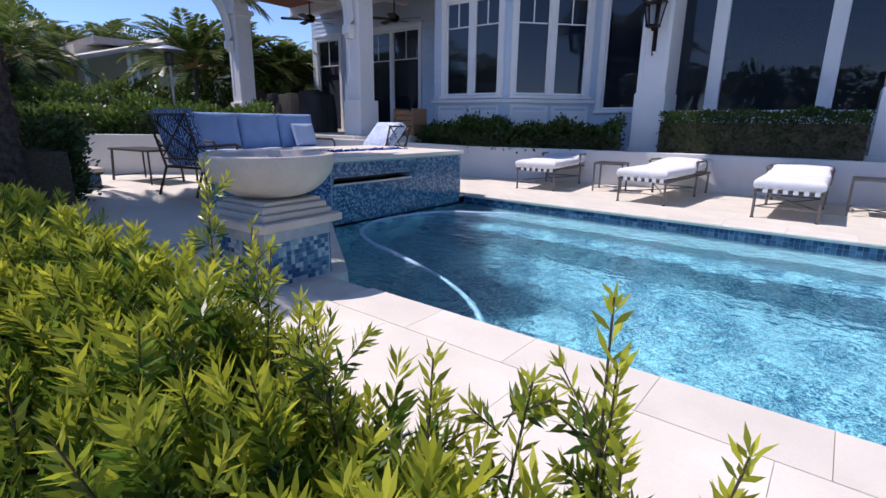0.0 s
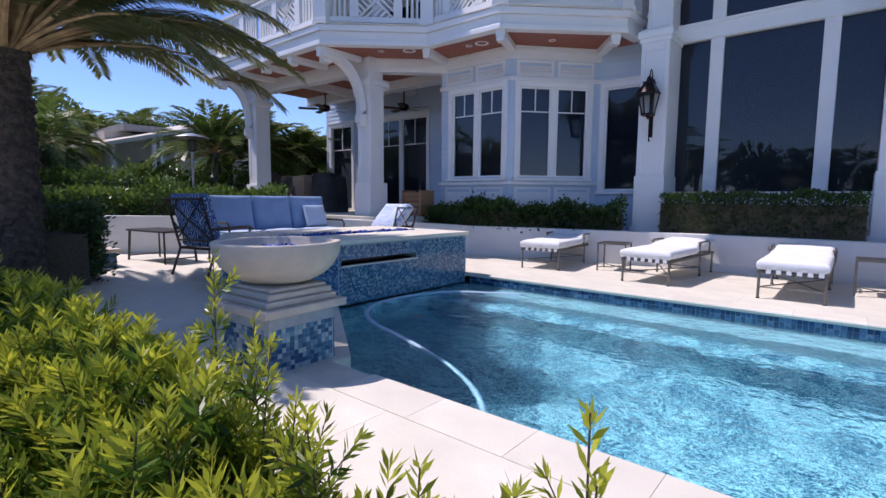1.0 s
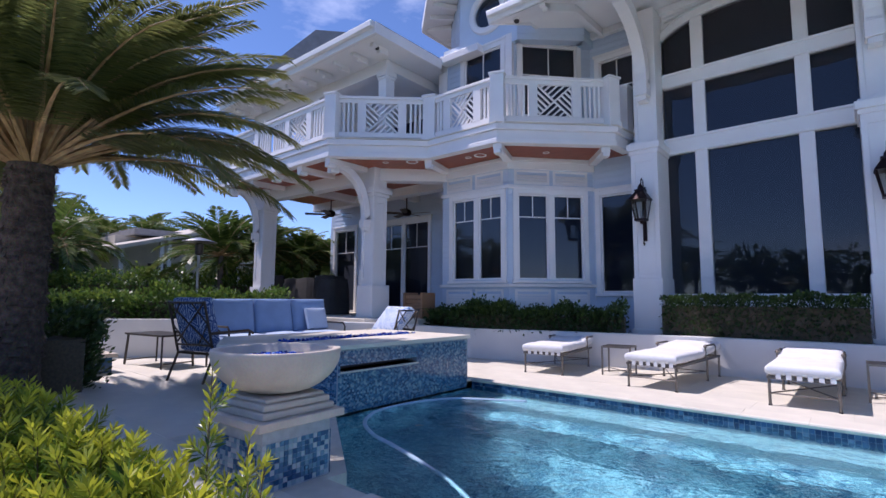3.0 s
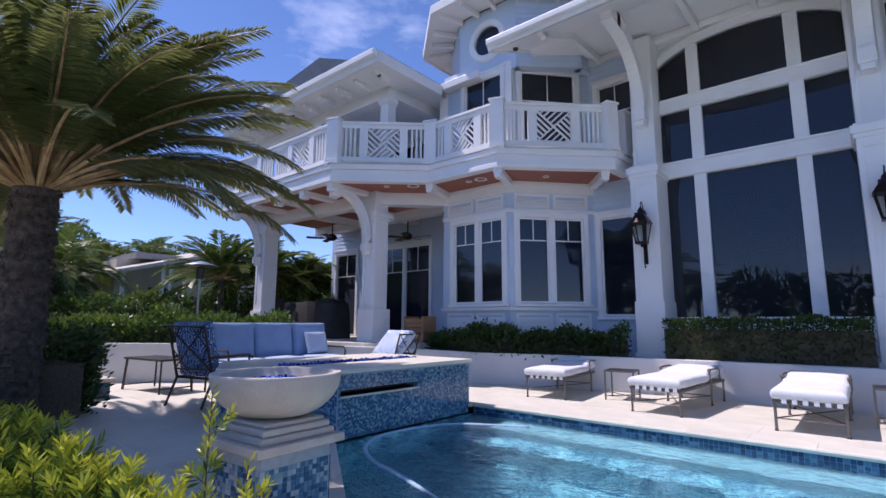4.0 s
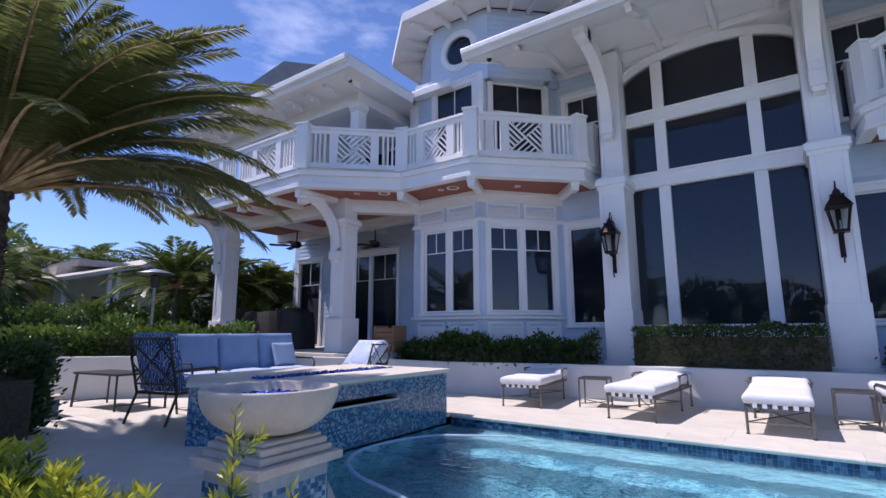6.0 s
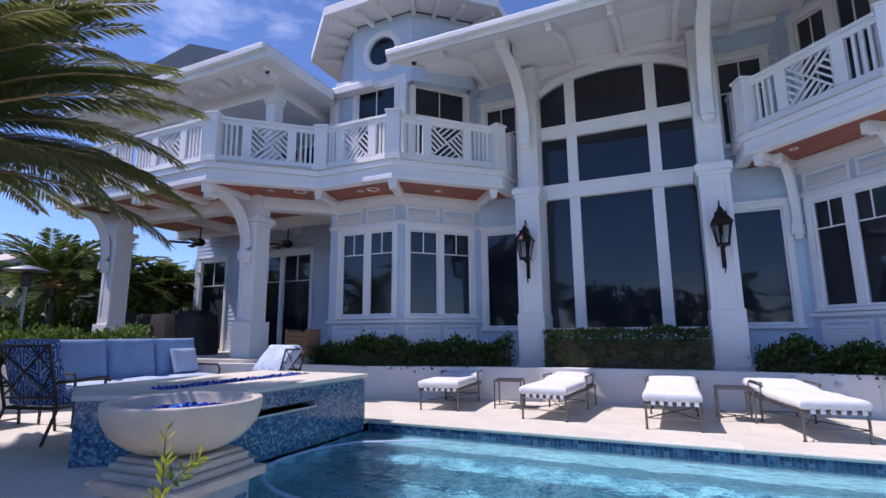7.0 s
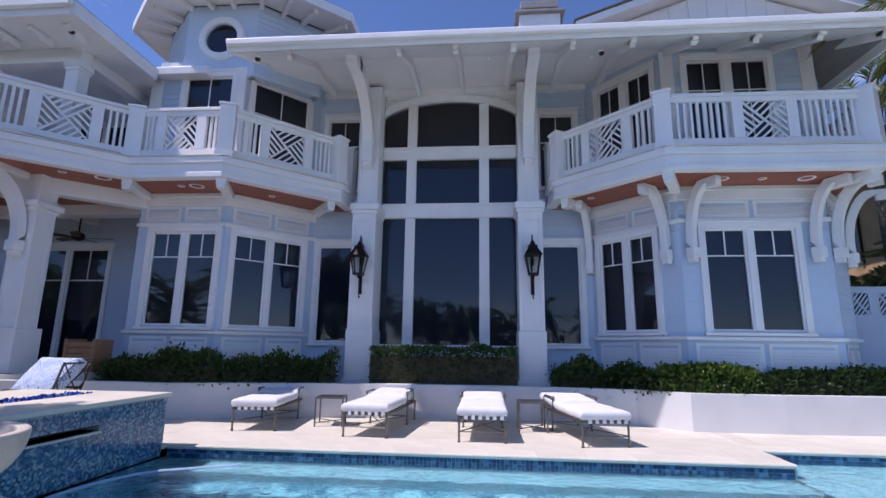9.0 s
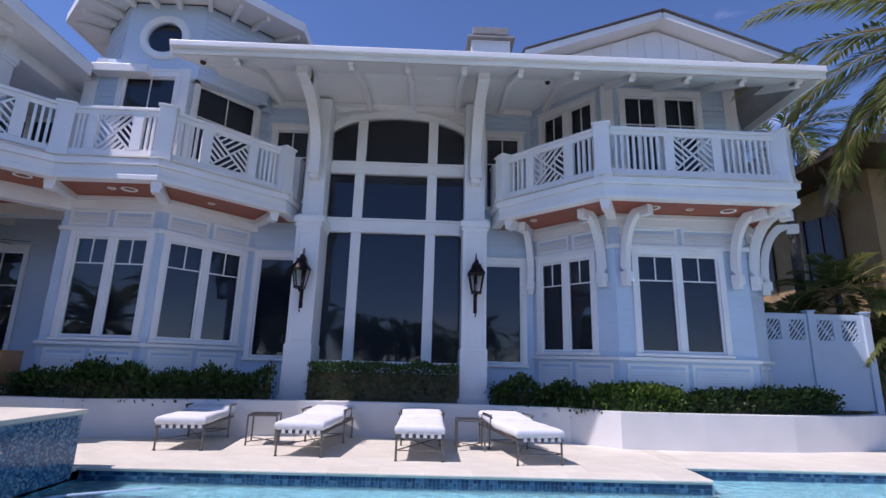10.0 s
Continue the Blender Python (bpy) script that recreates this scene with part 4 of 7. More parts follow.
g.beam((EX0 - 0.032, 8.5, 7.24), (EX0 - 0.032, 10.6, 7.38), 0.056, 0.24)
g.box(EX1, EX1 + 0.06, EY, 12, EZ - 0.03, EZ + 0.22)
thing("fascia_gutter", g, WHITE, "white eave board with gutter", "trim", "structure", bevel=0.02)
g = Shape()
RZ = lambda y: EZ + 0.15 + (y - EY) * 0.58
g.add([(EX0, EY, RZ(EY)), (EX1, EY, RZ(EY)), (4.5, 12.5, RZ(12.5)), (EX0, 12.5, RZ(12.5))], [(0, 1, 2, 3)])
g.add([(EX1, EY, RZ(EY)), (EX1, 18, RZ(EY)), (4.5, 12.5, RZ(12.5))], [(0, 1, 2)])
g.add([(EX0, 18, 7.3), (EX0, 10.3, 7.3), (EX0, 8.5, 7.2), (EX0, EY, RZ(EY)), (EX0, 12.5, RZ(12.5))], [(0, 1, 2, 3, 4)])
g.add([(EX1, 18, RZ(EY)), (EX0, 18, RZ(EY)), (EX0, 12.5, RZ(12.5)), (4.5, 12.5, RZ(12.5))], [(0, 1, 2, 3)])
thing("roof_main", g, ROOF_TILE, "grey tiled hipped main roof", "roof", "structure")
for x in [-2.75 + i * 1.02 for i in range(11)]:
    if abs(abs(x) - 1.72) < 0.25:
        continue
    g = Shape()
    g.beam((x, EY + 0.3, EZ + 0.03), (x, 8.5, 7.06), 0.10, 0.16)
    g.beam((x, 8.5, 7.06), (x, 10.0, 7.15), 0.098, 0.16)
    g.beam((x, EY + 0.22, EZ + 0.04), (x, EY + 0.45, EZ + 0.08), 0.10, 0.08)
    thing("rafter_tail", g, WHITE, "white rafter under the wide eave", "rafter", "structure", bevel=0.01)
g = Shape()
g.box(-3.0, 3.1, 9.86, 9.99, 7.08, 7.22)
thing("trim_cornice", g, WHITE, "white cornice board under the eave", "trim", "structure", bevel=0.01)

# gable over the right bay and roof ventilator
g = Shape()
g.add([(3.1, 9.5, 7.6), (8.9, 9.5, 7.6), (8.9, 9.5, 8.17), (6.03, 9.5, 9.22), (3.1, 9.5, 8.17), (3.1, 9.7, 7.6), (8.9, 9.7, 7.6), (8.9, 9.7, 8.17), (6.03, 9.7, 9.22), (3.1, 9.7, 8.17)], [(0, 1, 2, 3, 4), (9, 8, 7, 6, 5), (3, 2, 7, 8), (4, 3, 8, 9)])
for i in range(14):
    x = 3.3 + i * 0.41
    top = 9.22 - abs(x - 6.03) * 0.36 - 0.05
    g.box(x - 0.03, x + 0.03, 9.47, 9.5, 7.7, top)
thing("gable_wall", g, WHITE, "white board and batten gable", "gable", "structure")
g = Shape()
for s in (-1, 1):
    g.beam((6.03, 9.35, 9.36), (6.03 + s * 3.2, 9.35, 8.20), 0.5, 0.16)
thing("gable_barge_board", g, WHITE, "white barge board on the gable", "trim", "structure")
g = Shape()
g.add([(6.03, 9.05, 9.50), (9.3, 9.05, 8.30), (9.3, 13, 8.30), (6.03, 13, 9.50), (2.76, 9.05, 8.30), (2.76, 13, 8.30)], [(0, 1, 2, 3), (4, 0, 3, 5)])
thing("roof_gable", g, ROOF_TILE, "grey roof of the small gable", "roof", "structure")
rv = empty("roof_ventilator", pose(2.05, 9.6, 8.22), "white boxed chimney with flat cap on the roof", "chimney")
g = Shape()
g.box(-0.45, 0.45, -0.3, 0.5, -0.4, 0.42)
part("shaft", g, WHITE, rv, bevel=0.01)
g = Shape()
g.box(-0.55, 0.55, -0.4, 0.6, 0.42, 0.48).box(-0.42, 0.42, -0.28, 0.46, 0.60, 0.78)
part("cap", g, ROOF_TILE, rv, bevel=0.01)
for sx in (-0.38, 0.34):
    for sy in (-0.24, 0.36):
        g = Shape()
        g.box(sx, sx + 0.05, sy, sy + 0.05, 0.48, 0.60)
        part("cap_leg", g, STEEL, rv)

# tower with the round window
TW = [(-5.70, 8.54), (-4.10, 8.54), (-3.0, 9.55), (-3.0, 11.2), (-4.1, 12.3), (-5.7, 12.3), (-6.8, 11.2), (-6.8, 9.55)]
TZ = 8.62
m = run_pose(TW[0], TW[1])
g = Shape()
cx, cz, R, n = 0.82, 7.81, 0.36, 36
ring = [(cx + R * math.cos(6.28318 * k / n), cz + R * math.sin(6.28318 * k / n)) for k in range(n)]


def edge_of(k):
    c, s = math.cos(6.28318 * k / n), math.sin(6.28318 * k / n)
    t = min((1.60 - cx if c > 0 else cx) / max(abs(c), 1e-6), (TZ - cz if s > 0 else cz - 6.9) / max(abs(s), 1e-6))
    return (cx + t * c, cz + t * s)


for k in range(n):
    a, b = ring[k], ring[(k + 1) % n]
    c, d = edge_of((k + 1) % n), edge_of(k)
    g.add([(a[0], 0, a[1]), (b[0], 0, b[1]), (c[0], 0, c[1]), (d[0], 0, d[1])], [(0, 1, 2, 3)])
    g.add([(a[0], 0, a[1]), (b[0], 0, b[1]), (b[0], 0.15, b[1]), (a[0], 0.15, a[1])], [(3, 2, 1, 0)])
thing("wall_tower_front", g, SIDING, "pale blue tower wall round the porthole window", "wall", "structure", m=m)
g = Shape()
g.box(0, 1.6, 0.02, 0.2, 6.9, 7.45).box(0, 1.6, 0.02, 0.2, 8.27, TZ).box(0, 0.44, 0.02, 0.2, 7.45, 8.27).box(1.2, 1.6, 0.02, 0.2, 7.45, 8.27)
thing("wall_tower_core", g, SIDING, "pale blue tower wall", "wall", "structure", m=m)
for i in range(1, 8):
    wall_run("wall_tower", TW[i], TW[(i + 1) % 8], 6.9, TZ)
rw = empty("window_round", m @ Matrix.Translation((cx, 0, cz)), "round white framed porthole window in the tower", "window", "", "structure")
g = Shape()
prof = [(0.36, 0.05), (0.36, -0.05), (0.40, -0.07), (0.49, -0.07), (0.52, -0.03), (0.52, 0.0)]
for k in range(48):
    for (r0, y0), (r1, y1) in zip(prof, prof[1:]):
        a, b = 6.28318 * k / 48, 6.28318 * (k + 1) / 48
        g.add([(r0 * math.cos(a), y0, r0 * math.sin(a)), (r0 * math.cos(b), y0, r0 * math.sin(b)), (r1 * math.cos(b), y1, r1 * math.sin(b)), (r1 * math.cos(a), y1, r1 * math.sin(a))], [(0, 1, 2, 3)])
part("casing", g, WHITE, rw, smooth=False)
g = Shape()
g.add([(0.37 * math.cos(6.28318 * k / 36), 0.03, 0.37 * math.sin(6.28318 * k / 36)) for k in range(36)], [tuple(range(36))])
part("pane", g, GLASS, rw, "dark tinted glass").visible_shadow = False
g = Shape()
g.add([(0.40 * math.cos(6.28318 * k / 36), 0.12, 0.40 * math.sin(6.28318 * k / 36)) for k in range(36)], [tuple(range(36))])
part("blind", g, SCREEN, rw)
out = offset_line(TW + TW[:2], -0.75)[1:9]
g = Shape()
g.add([(*p, TZ) for p in out] + [(*p, TZ + 0.03) for p in TW[1:] + TW[:1]], [(i, (i + 1) % 8, 8 + (i + 1) % 8, 8 + i) for i in range(8)])
g.f = [q[::-1] for q in g.f]
thing("ceiling_tower_eave", g, WHITE, "white tower eave soffit", "soffit", "structure")
g = Shape()
for i in range(8):
    a, b = out[i], out[(i + 1) % 8]
    g.beam((*a, TZ + 0.08), (*b, TZ + 0.08), 0.06, 0.22)
thing("fascia_tower", g, WHITE, "white tower eave board", "trim", "structure")
g = Shape()
c = (sum(p[0] for p in TW) / 8, sum(p[1] for p in TW) / 8)
g.add([(*p, TZ + 0.2) for p in out] + [(*c, TZ + 1.7)], [(i, (i + 1) % 8, 8) for i in range(8)])
thing("roof_tower", g, ROOF_TILE, "grey pointed tower roof", "roof", "structure")
allw = TW[1:] + TW[:1]
for i in range(8):
    a, b, pa, pb = Vector(out[i]), Vector(out[(i + 1) % 8]), Vector(allw[i]), Vector(allw[(i + 1) % 8])
    for t in (0.04, 0.35, 0.65):
        e, w0 = a.lerp(b, t), pa.lerp(pb, t)
        g = Shape()
        g.beam((*w0, TZ - 0.06), (*w0.lerp(e, 0.82), TZ - 0.04), 0.09, 0.12)
        thing("rafter_tail", g, WHITE, "white rafter under the tower eave", "rafter", "structure", bevel=0.01)

# left wing roof over the upper loggia
LZ = 6.74
WE = [(-12.9, 6.22), (-6.13, 6.22), (-6.13, 8.1)]
g = Shape()
g.add([(-12.9, 6.25, LZ), (-6.16, 6.25, LZ), (-6.16, 10.3, LZ), (-12.9, 10.3, LZ)], [(3, 2, 1, 0)])
thing("ceiling_wing_eave", g, WHITE, "white eave soffit of the side wing", "soffit", "structure")
g = Shape()
g.box(-12.9, -6.13, 6.15, 6.22, LZ - 0.03, LZ + 0.20).box(-6.13, -6.06, 6.15, 8.3, LZ - 0.03, LZ + 0.22)
g.box(-12.92, -6.1, 6.05, 6.15, LZ + 0.1, LZ + 0.24).box(-6.13, -5.0, 8.3, 8.56, LZ + 0.12, LZ + 0.30)
thing("fascia_wing", g, WHITE, "white eave board of the side wing", "trim", "structure", bevel=0.015)
g = Shape()
zr = LZ + 0.22
g.add([(-12.9, 6.15, zr), (-6.06, 6.15, zr), (-10.2, 10.0, zr + 2.85), (-11.5, 8.45, zr + 2.80), (-6.06, 12, zr), (-12.9, 12, zr)], [(0, 1, 2, 3), (1, 4, 2), (4, 5, 3, 2), (5, 0, 3)])
thing("roof_wing", g, ROOF_TILE, "grey hipped roof of the side wing", "roof", "structure")
for x in [-12.4 + i * 0.66 for i in range(10)]:
    g = Shape()
    g.beam((x, 6.4, LZ - 0.05), (x, 6.85, LZ - 0.05), 0.11, 0.10)
    g.beam((x, 6.6, LZ - 0.12), (x, 6.85, LZ - 0.12), 0.11, 0.08)
    thing("rafter_tail", g, WHITE, "white rafter tail under the wing eave", "rafter", "structure", bevel=0.02)
g = Shape()
g.box(-12.6, -6.74, 7.12, 7.36, 6.46, LZ).box(-6.98, -6.74, 7.36, 10.2, 6.50, LZ)
thing("loggia_beam", g, WHITE, "white beam over the upper loggia", "beam", "structure", bevel=0.01)
g = Shape()
g.box(-12.6, -6.98, 7.36, 10.29, 6.76, 6.79)
thing("ceiling_loggia", g, SOFFIT_WOOD, "red-brown boarded loggia ceiling", "ceiling", "structure")
for x, y in ((-6.86, 7.24), (-9.4, 7.22), (-12.1, 7.22)):
    lc = empty("loggia_post", pose(x, y, 4.66), "square white post of the upper loggia", "column", "loggia posts", "structure")
    g = Shape()
    g.box(-0.13, 0.13, -0.13, 0.13, 0, 1.80)
    part("shaft", g, WHITE, lc, bevel=0.008)
    g = Shape()
    g.box(-0.15, 0.15, -0.15, 0.15, 1.62, 1.68).box(-0.17, 0.17, -0.17, 0.17, 1.68, 1.80)
    part("capital", g, WHITE, lc, bevel=0.008)



# Foliage builders ----------------------------------------------------------
def leaf_mesh(name, quads, young, material, parent=None, label="", m=None):
    """quads: array n x 4 x 3 of leaf corners; young: n values 0..1."""
    q = np.asarray(quads, dtype=np.float32)
    n = len(q)
    me = bpy.data.meshes.new(name)
    me.vertices.add(n * 4)
    me.vertices.foreach_set("co", q.reshape(-1))
    me.loops.add(n * 4)
    me.loops.foreach_set("vertex_index", np.arange(n * 4, dtype=np.int32))
    me.polygons.add(n)
    me.polygons.foreach_set("loop_start", np.arange(n, dtype=np.int32) * 4)
    me.update(calc_edges=True)
    at = me.attributes.new("young", 'FLOAT', 'POINT')
    at.data.foreach_set("value", np.repeat(np.asarray(young, dtype=np.float32), 4))
    me.materials.append(material)
    ob = new(name, me)
    if parent:
        ob.parent = parent
    if m:
        ob.matrix_basis = m
    if label:
        ob["label"] = label
    return ob


def unit(a):
    return a / np.maximum(np.linalg.norm(a, axis=-1, keepdims=True), 1e-9)


def leaves_at(base, way, length, width, rng, fold=0.0):
    """Narrow lens-shaped leaves from base along way."""
    n = len(base)
    way = unit(way)
    side = unit(np.cross(way, rng.normal(size=(n, 3))))
    L, W = length[:, None], width[:, None]
    droop = np.zeros((n, 3))
    droop[:, 2] = -fold
    mid = base + way * L * 0.5
    return np.stack([base, mid + side * W, base + way * L + droop * L, mid - side * W], 1)


def yew_shoot(rng, foot, way, length, needles, size=0.06):
    """A shoot with narrow needles set round it, paler at the tip."""
    way = unit(np.asarray(way, float))
    t = np.sort(rng.uniform(0.12, 1.0, needles))
    bend = unit(rng.normal(size=3)) * 0.08 * length
    base = foot + way * (t[:, None] * length) + bend * (t[:, None] ** 2)
    ang = np.arange(needles) * 2.4 + rng.uniform(0, 6)
    ref = np.array([0, 0, 1.0]) if abs(way[2]) < 0.9 else np.array([1.0, 0, 0])
    a = unit(np.cross(way, ref))
    b = np.cross(way, a)
    radial = np.cos(ang)[:, None] * a + np.sin(ang)[:, None] * b
    lean = (0.55 + 0.75 * t)[:, None]
    d = radial + way * lean + rng.normal(size=(needles, 3)) * 0.12
    ln = size * rng.uniform(0.75, 1.2, needles) * (1.0 - 0.35 * t)
    q = leaves_at(base, d, ln, ln * 0.092 + 0.001, rng)
    young = np.clip((t - 0.30) * 1.7, 0, 1) * rng.uniform(0.4, 1.0, needles)
    return q, young, base[-1]


def yew_bush(name, x, y, z0, rx, ry, h, shoots, seed, label, needles=40, size=0.098, tall=0.22):
    """A loose bush: many upright shoots on branching stems."""
    rng = np.random.default_rng(seed)
    root = empty(name, pose(x, y, z0), label, "shrub", "yew pine hedge")
    Q, Y = [], []
    st = Shape()
    for i in range(int(shoots * 0.72)):
        r = math.sqrt(rng.uniform(0, 1))
        a = rng.uniform(0, 6.283)
        px, py = rx * r * math.cos(a), ry * r * math.sin(a)
        top = h * (1 - 0.45 * r ** 2) * rng.uniform(0.30, 1.04)
        ln = rng.uniform(0.15, 0.28) + (tall if rng.uniform() < 0.08 else 0)
        foot = np.array([px * 0.85, py * 0.85, max(0.02, top - ln)])
        way = np.array([px / rx * 0.55, py / ry * 0.55, 1.0]) + rng.normal(size=3) * 0.22
        q, yg, tip = yew_shoot(rng, foot, way, ln, int(needles * (0.8 + ln)), size)
        # Low shoots get duller tips: shade inside the bush put into leaf colour.
        tip_shade = 1.0 if top > 0.6 * h else 0.25
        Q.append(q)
        Y.append(yg * tip_shade * rng.uniform(0.75, 1.2))
        if i % 3 == 0:
            st.tube([(px * 0.3, py * 0.3, 0), (px * 0.7, py * 0.7, foot[2] * 0.6), tuple(foot), tuple(tip)], [0.007, 0.005, 0.004, 0.002], 4, False)
    leaf_mesh("foliage", np.concatenate(Q), np.concatenate(Y), YEW, root)
    tagged(part("stem", st, TWIG, root), kind="stuff")
    return root


def leafy_block(name, pts, z0, z1, depth, count, seed, material, label, leaf=0.06, ragged=0.10, category="hedge"):
    """A hedge along a plan line: leaves crowded near its faces, over a dark twig core."""
    rng = np.random.default_rng(seed)
    root = empty(name, pose(0, 0, 0), label, category, "house hedges")
    P = np.array(pts, float)
    seg = np.linalg.norm(np.diff(P, axis=0), axis=1)
    cum = np.concatenate([[0], np.cumsum(seg)])
    s = rng.uniform(0, cum[-1], count)
    k = np.clip(np.searchsorted(cum, s) - 1, 0, len(seg) - 1)
    d = (P[k + 1] - P[k]) / seg[k][:, None]
    c = P[k] + d * (s - cum[k])[:, None]
    nrm = np.stack([-d[:, 1], d[:, 0]], 1)
    u = np.sign(rng.uniform(-1, 1, count)) * rng.beta(4, 1.2, count) * depth / 2
    v = rng.uniform(0, 1, count) ** 0.75
    onz = rng.uniform(0, 1, count) < 0.3
    v = np.where(onz, 1 - rng.beta(1, 8, count), v)
    u = np.where(onz, rng.uniform(-depth / 2, depth / 2, count), u)
    low = np.array([noise.noise(Vector((a * 2.1, b * 2.1, seed))) for a, b in c])
    hi = z1 + low * ragged * 1.6
    base = np.stack([c[:, 0] + nrm[:, 0] * u, c[:, 1] + nrm[:, 1] * u, z0 + (hi - z0) * v], 1) + rng.normal(size=(count, 3)) * ragged * 0.25
    way = np.stack([nrm[:, 0] * np.sign(u), nrm[:, 1] * np.sign(u), 0.55 + 0.8 * onz], 1) + rng.normal(size=(count, 3)) * 0.55
    ln = leaf * rng.uniform(0.7, 1.3, count)
    q = leaves_at(base, way, ln, ln * 0.26, rng)
    young = np.clip((v - 0.72) * 2.2, 0, 1) * rng.uniform(0, 1, count) ** 2
    leaf_mesh("foliage", q, young, material, root)
    g = Shape()
    for i in range(len(pts) - 1):
        a, b = Vector(pts[i]), Vector(pts[i + 1])
        n2 = Vector((-(b - a).y, (b - a).x)).normalized() * depth * 0.30
        g.prism([tuple(a - n2), tuple(b - n2), tuple(b + n2), tuple(a + n2)], z0 - 0.05, z0 + (z1 - z0) * 0.78)
    part("twig_core", g, TWIG, root)
    return root


def frond_quads(rng, base, yaw, lift, length, arch, pairs, leaflet, width, spread=0.7, vee=0.35, droop=0.25, twist=0.0, bare=0.16):
    """One feather frond: an arching midrib with leaflets to both sides."""
    n = 22
    t = np.linspace(0, 1, n)
    ang = lift - arch * t ** 1.3
    ds = length / (n - 1)
    hx = np.concatenate([[0], np.cumsum(np.cos(ang[:-1]) * ds)])
    hz = np.concatenate([[0], np.cumsum(np.sin(ang[:-1]) * ds)])
    out = np.array([math.cos(yaw), math.sin(yaw), 0])
    side = np.array([-math.sin(yaw), math.cos(yaw), 0])
    rib = base + hx[:, None] * out + hz[:, None] * np.array([0, 0, 1.0]) + side * (twist * t ** 2 * length)[:, None]
    u = np.linspace(bare, 0.995, pairs)
    p = np.stack([np.interp(u, t, rib[:, k]) for k in range(3)], 1)
    tang = unit(np.stack([np.interp(u, t, np.gradient(rib[:, k], t)) for k in range(3)], 1))
    Q, Y = [], []
    for s in (-1, 1):
        sd = unit(np.cross(tang, np.array([0, 0, 1.0])))
        up = np.cross(sd, tang)
        ln = leaflet * np.interp(u, [0, 0.25, 0.6, 1], [0.55, 1.0, 0.95, 0.35]) * rng.uniform(0.85, 1.1, pairs)
        d = sd * s * 1.0 + tang * spread * (0.6 + u[:, None]) + up * vee + rng.normal(size=(pairs, 3)) * 0.10
        q = leaves_at(p + rng.normal(size=(pairs, 3)) * 0.004, d, ln, np.full(pairs, width), rng, droop)
        # keep leaflets flat to the frond
        w = unit(np.cross(unit(d), up)) * width
        mid = (q[:, 0] * 0.55 + q[:, 2] * 0.45) + np.array([0, 0, 0.04]) * ln[:, None]
        q[:, 1], q[:, 3] = mid + w, mid - w
        Q.append(q)
        Y.append(np.clip(u - 0.55, 0, 1) * rng.uniform(0.2, 1.2, pairs))
    return np.concatenate(Q), np.concatenate(Y), rib


def palm(name, x, y, z0, trunk_h, r0, r1, fronds, length, seed, label, leafmat, barkmat, pairs=46, leaflet=0.42, width=0.012, lift=(1.3, -0.35), lean=(0.0, 0.0), arch=(0.7, 1.3), dry=0, stalk=0.030, notches=True, vee=0.35, droop=0.25, yaws=None, bare=0.16):
    rng = np.random.default_rng(seed)
    root = empty(name, pose(x, y, z0), label, "palm tree", "palms")
    pts, rs = [], []
    k = max(10, int(trunk_h / 0.09)) if notches else 10
    for i in range(k + 1):
        t = i / k
        pts.append((lean[0] * t * t, lean[1] * t * t, trunk_h * t))
        rs.append((r0 + (r1 - r0) * t) * ((1.0 + 0.07 * (i % 2)) if notches else 1.0) * (1 + 0.15 * max(0, 1 - t * 8)))
    g = Shape()
    g.tube(pts, rs, 18)
    if notches:
        for i in range(int(trunk_h * 60)):
            t = rng.uniform(0, 1)
            a = rng.uniform(0, 6.283)
            r = (r0 + (r1 - r0) * t) * 1.0
            px, py, pz = lean[0] * t * t + r * math.cos(a), lean[1] * t * t + r * math.sin(a), trunk_h * t
            m = Matrix.Translation((px, py, pz)) @ Matrix.Rotation(a, 4, 'Z') @ Matrix.Rotation(-0.5, 4, 'Y')
            g.box(-0.02, 0.025, -0.05, 0.05, -0.035, 0.03, m)
    part("trunk", g, barkmat, root)
    top = np.array([lean[0], lean[1], trunk_h])
    Q, Y, DQ, DY = [], [], [], []
    g = Shape()
    for i in range(fronds):
        f = (i + 0.5) / fronds
        yaw = i * 2.39996 + rng.normal() * 0.15 if yaws is None else yaws[0] + (yaws[1] - yaws[0]) * ((i * 0.618) % 1.0)
        lf = lift[0] + (lift[1] - lift[0]) * f ** 0.9 + rng.normal() * 0.08
        ln = length * rng.uniform(0.85, 1.08) * (0.8 if f < 0.15 else 1.0)
        isdry = i >= fronds - dry
        q, yg, rib = frond_quads(rng, top + np.array([math.cos(yaw), math.sin(yaw), 0]) * r1 * 0.6, yaw, lf, ln, rng.uniform(*arch), pairs, leaflet, width, vee=vee, droop=droop + (0.5 if isdry else 0), bare=bare, twist=rng.normal() * 0.06)
        (DQ if isdry else Q).append(q)
        (DY if isdry else Y).append(yg)
        g.tube([tuple(p) for p in rib[::3]], [stalk * length / 2.4 * (1 - 0.9 * (j / 7) ** 0.55) for j in range(len(rib[::3]))], 5, False)
    tagged(part("stalk", g, PETIOLE, root), kind="stuff")
    leaf_mesh("crown", np.concatenate(Q), np.concatenate(Y), leafmat, root)
    if DQ:
        leaf_mesh("dry_fronds", np.concatenate(DQ), np.concatenate(DY), DRY_LEAF, root, "dry greyish hanging fronds")
    return root


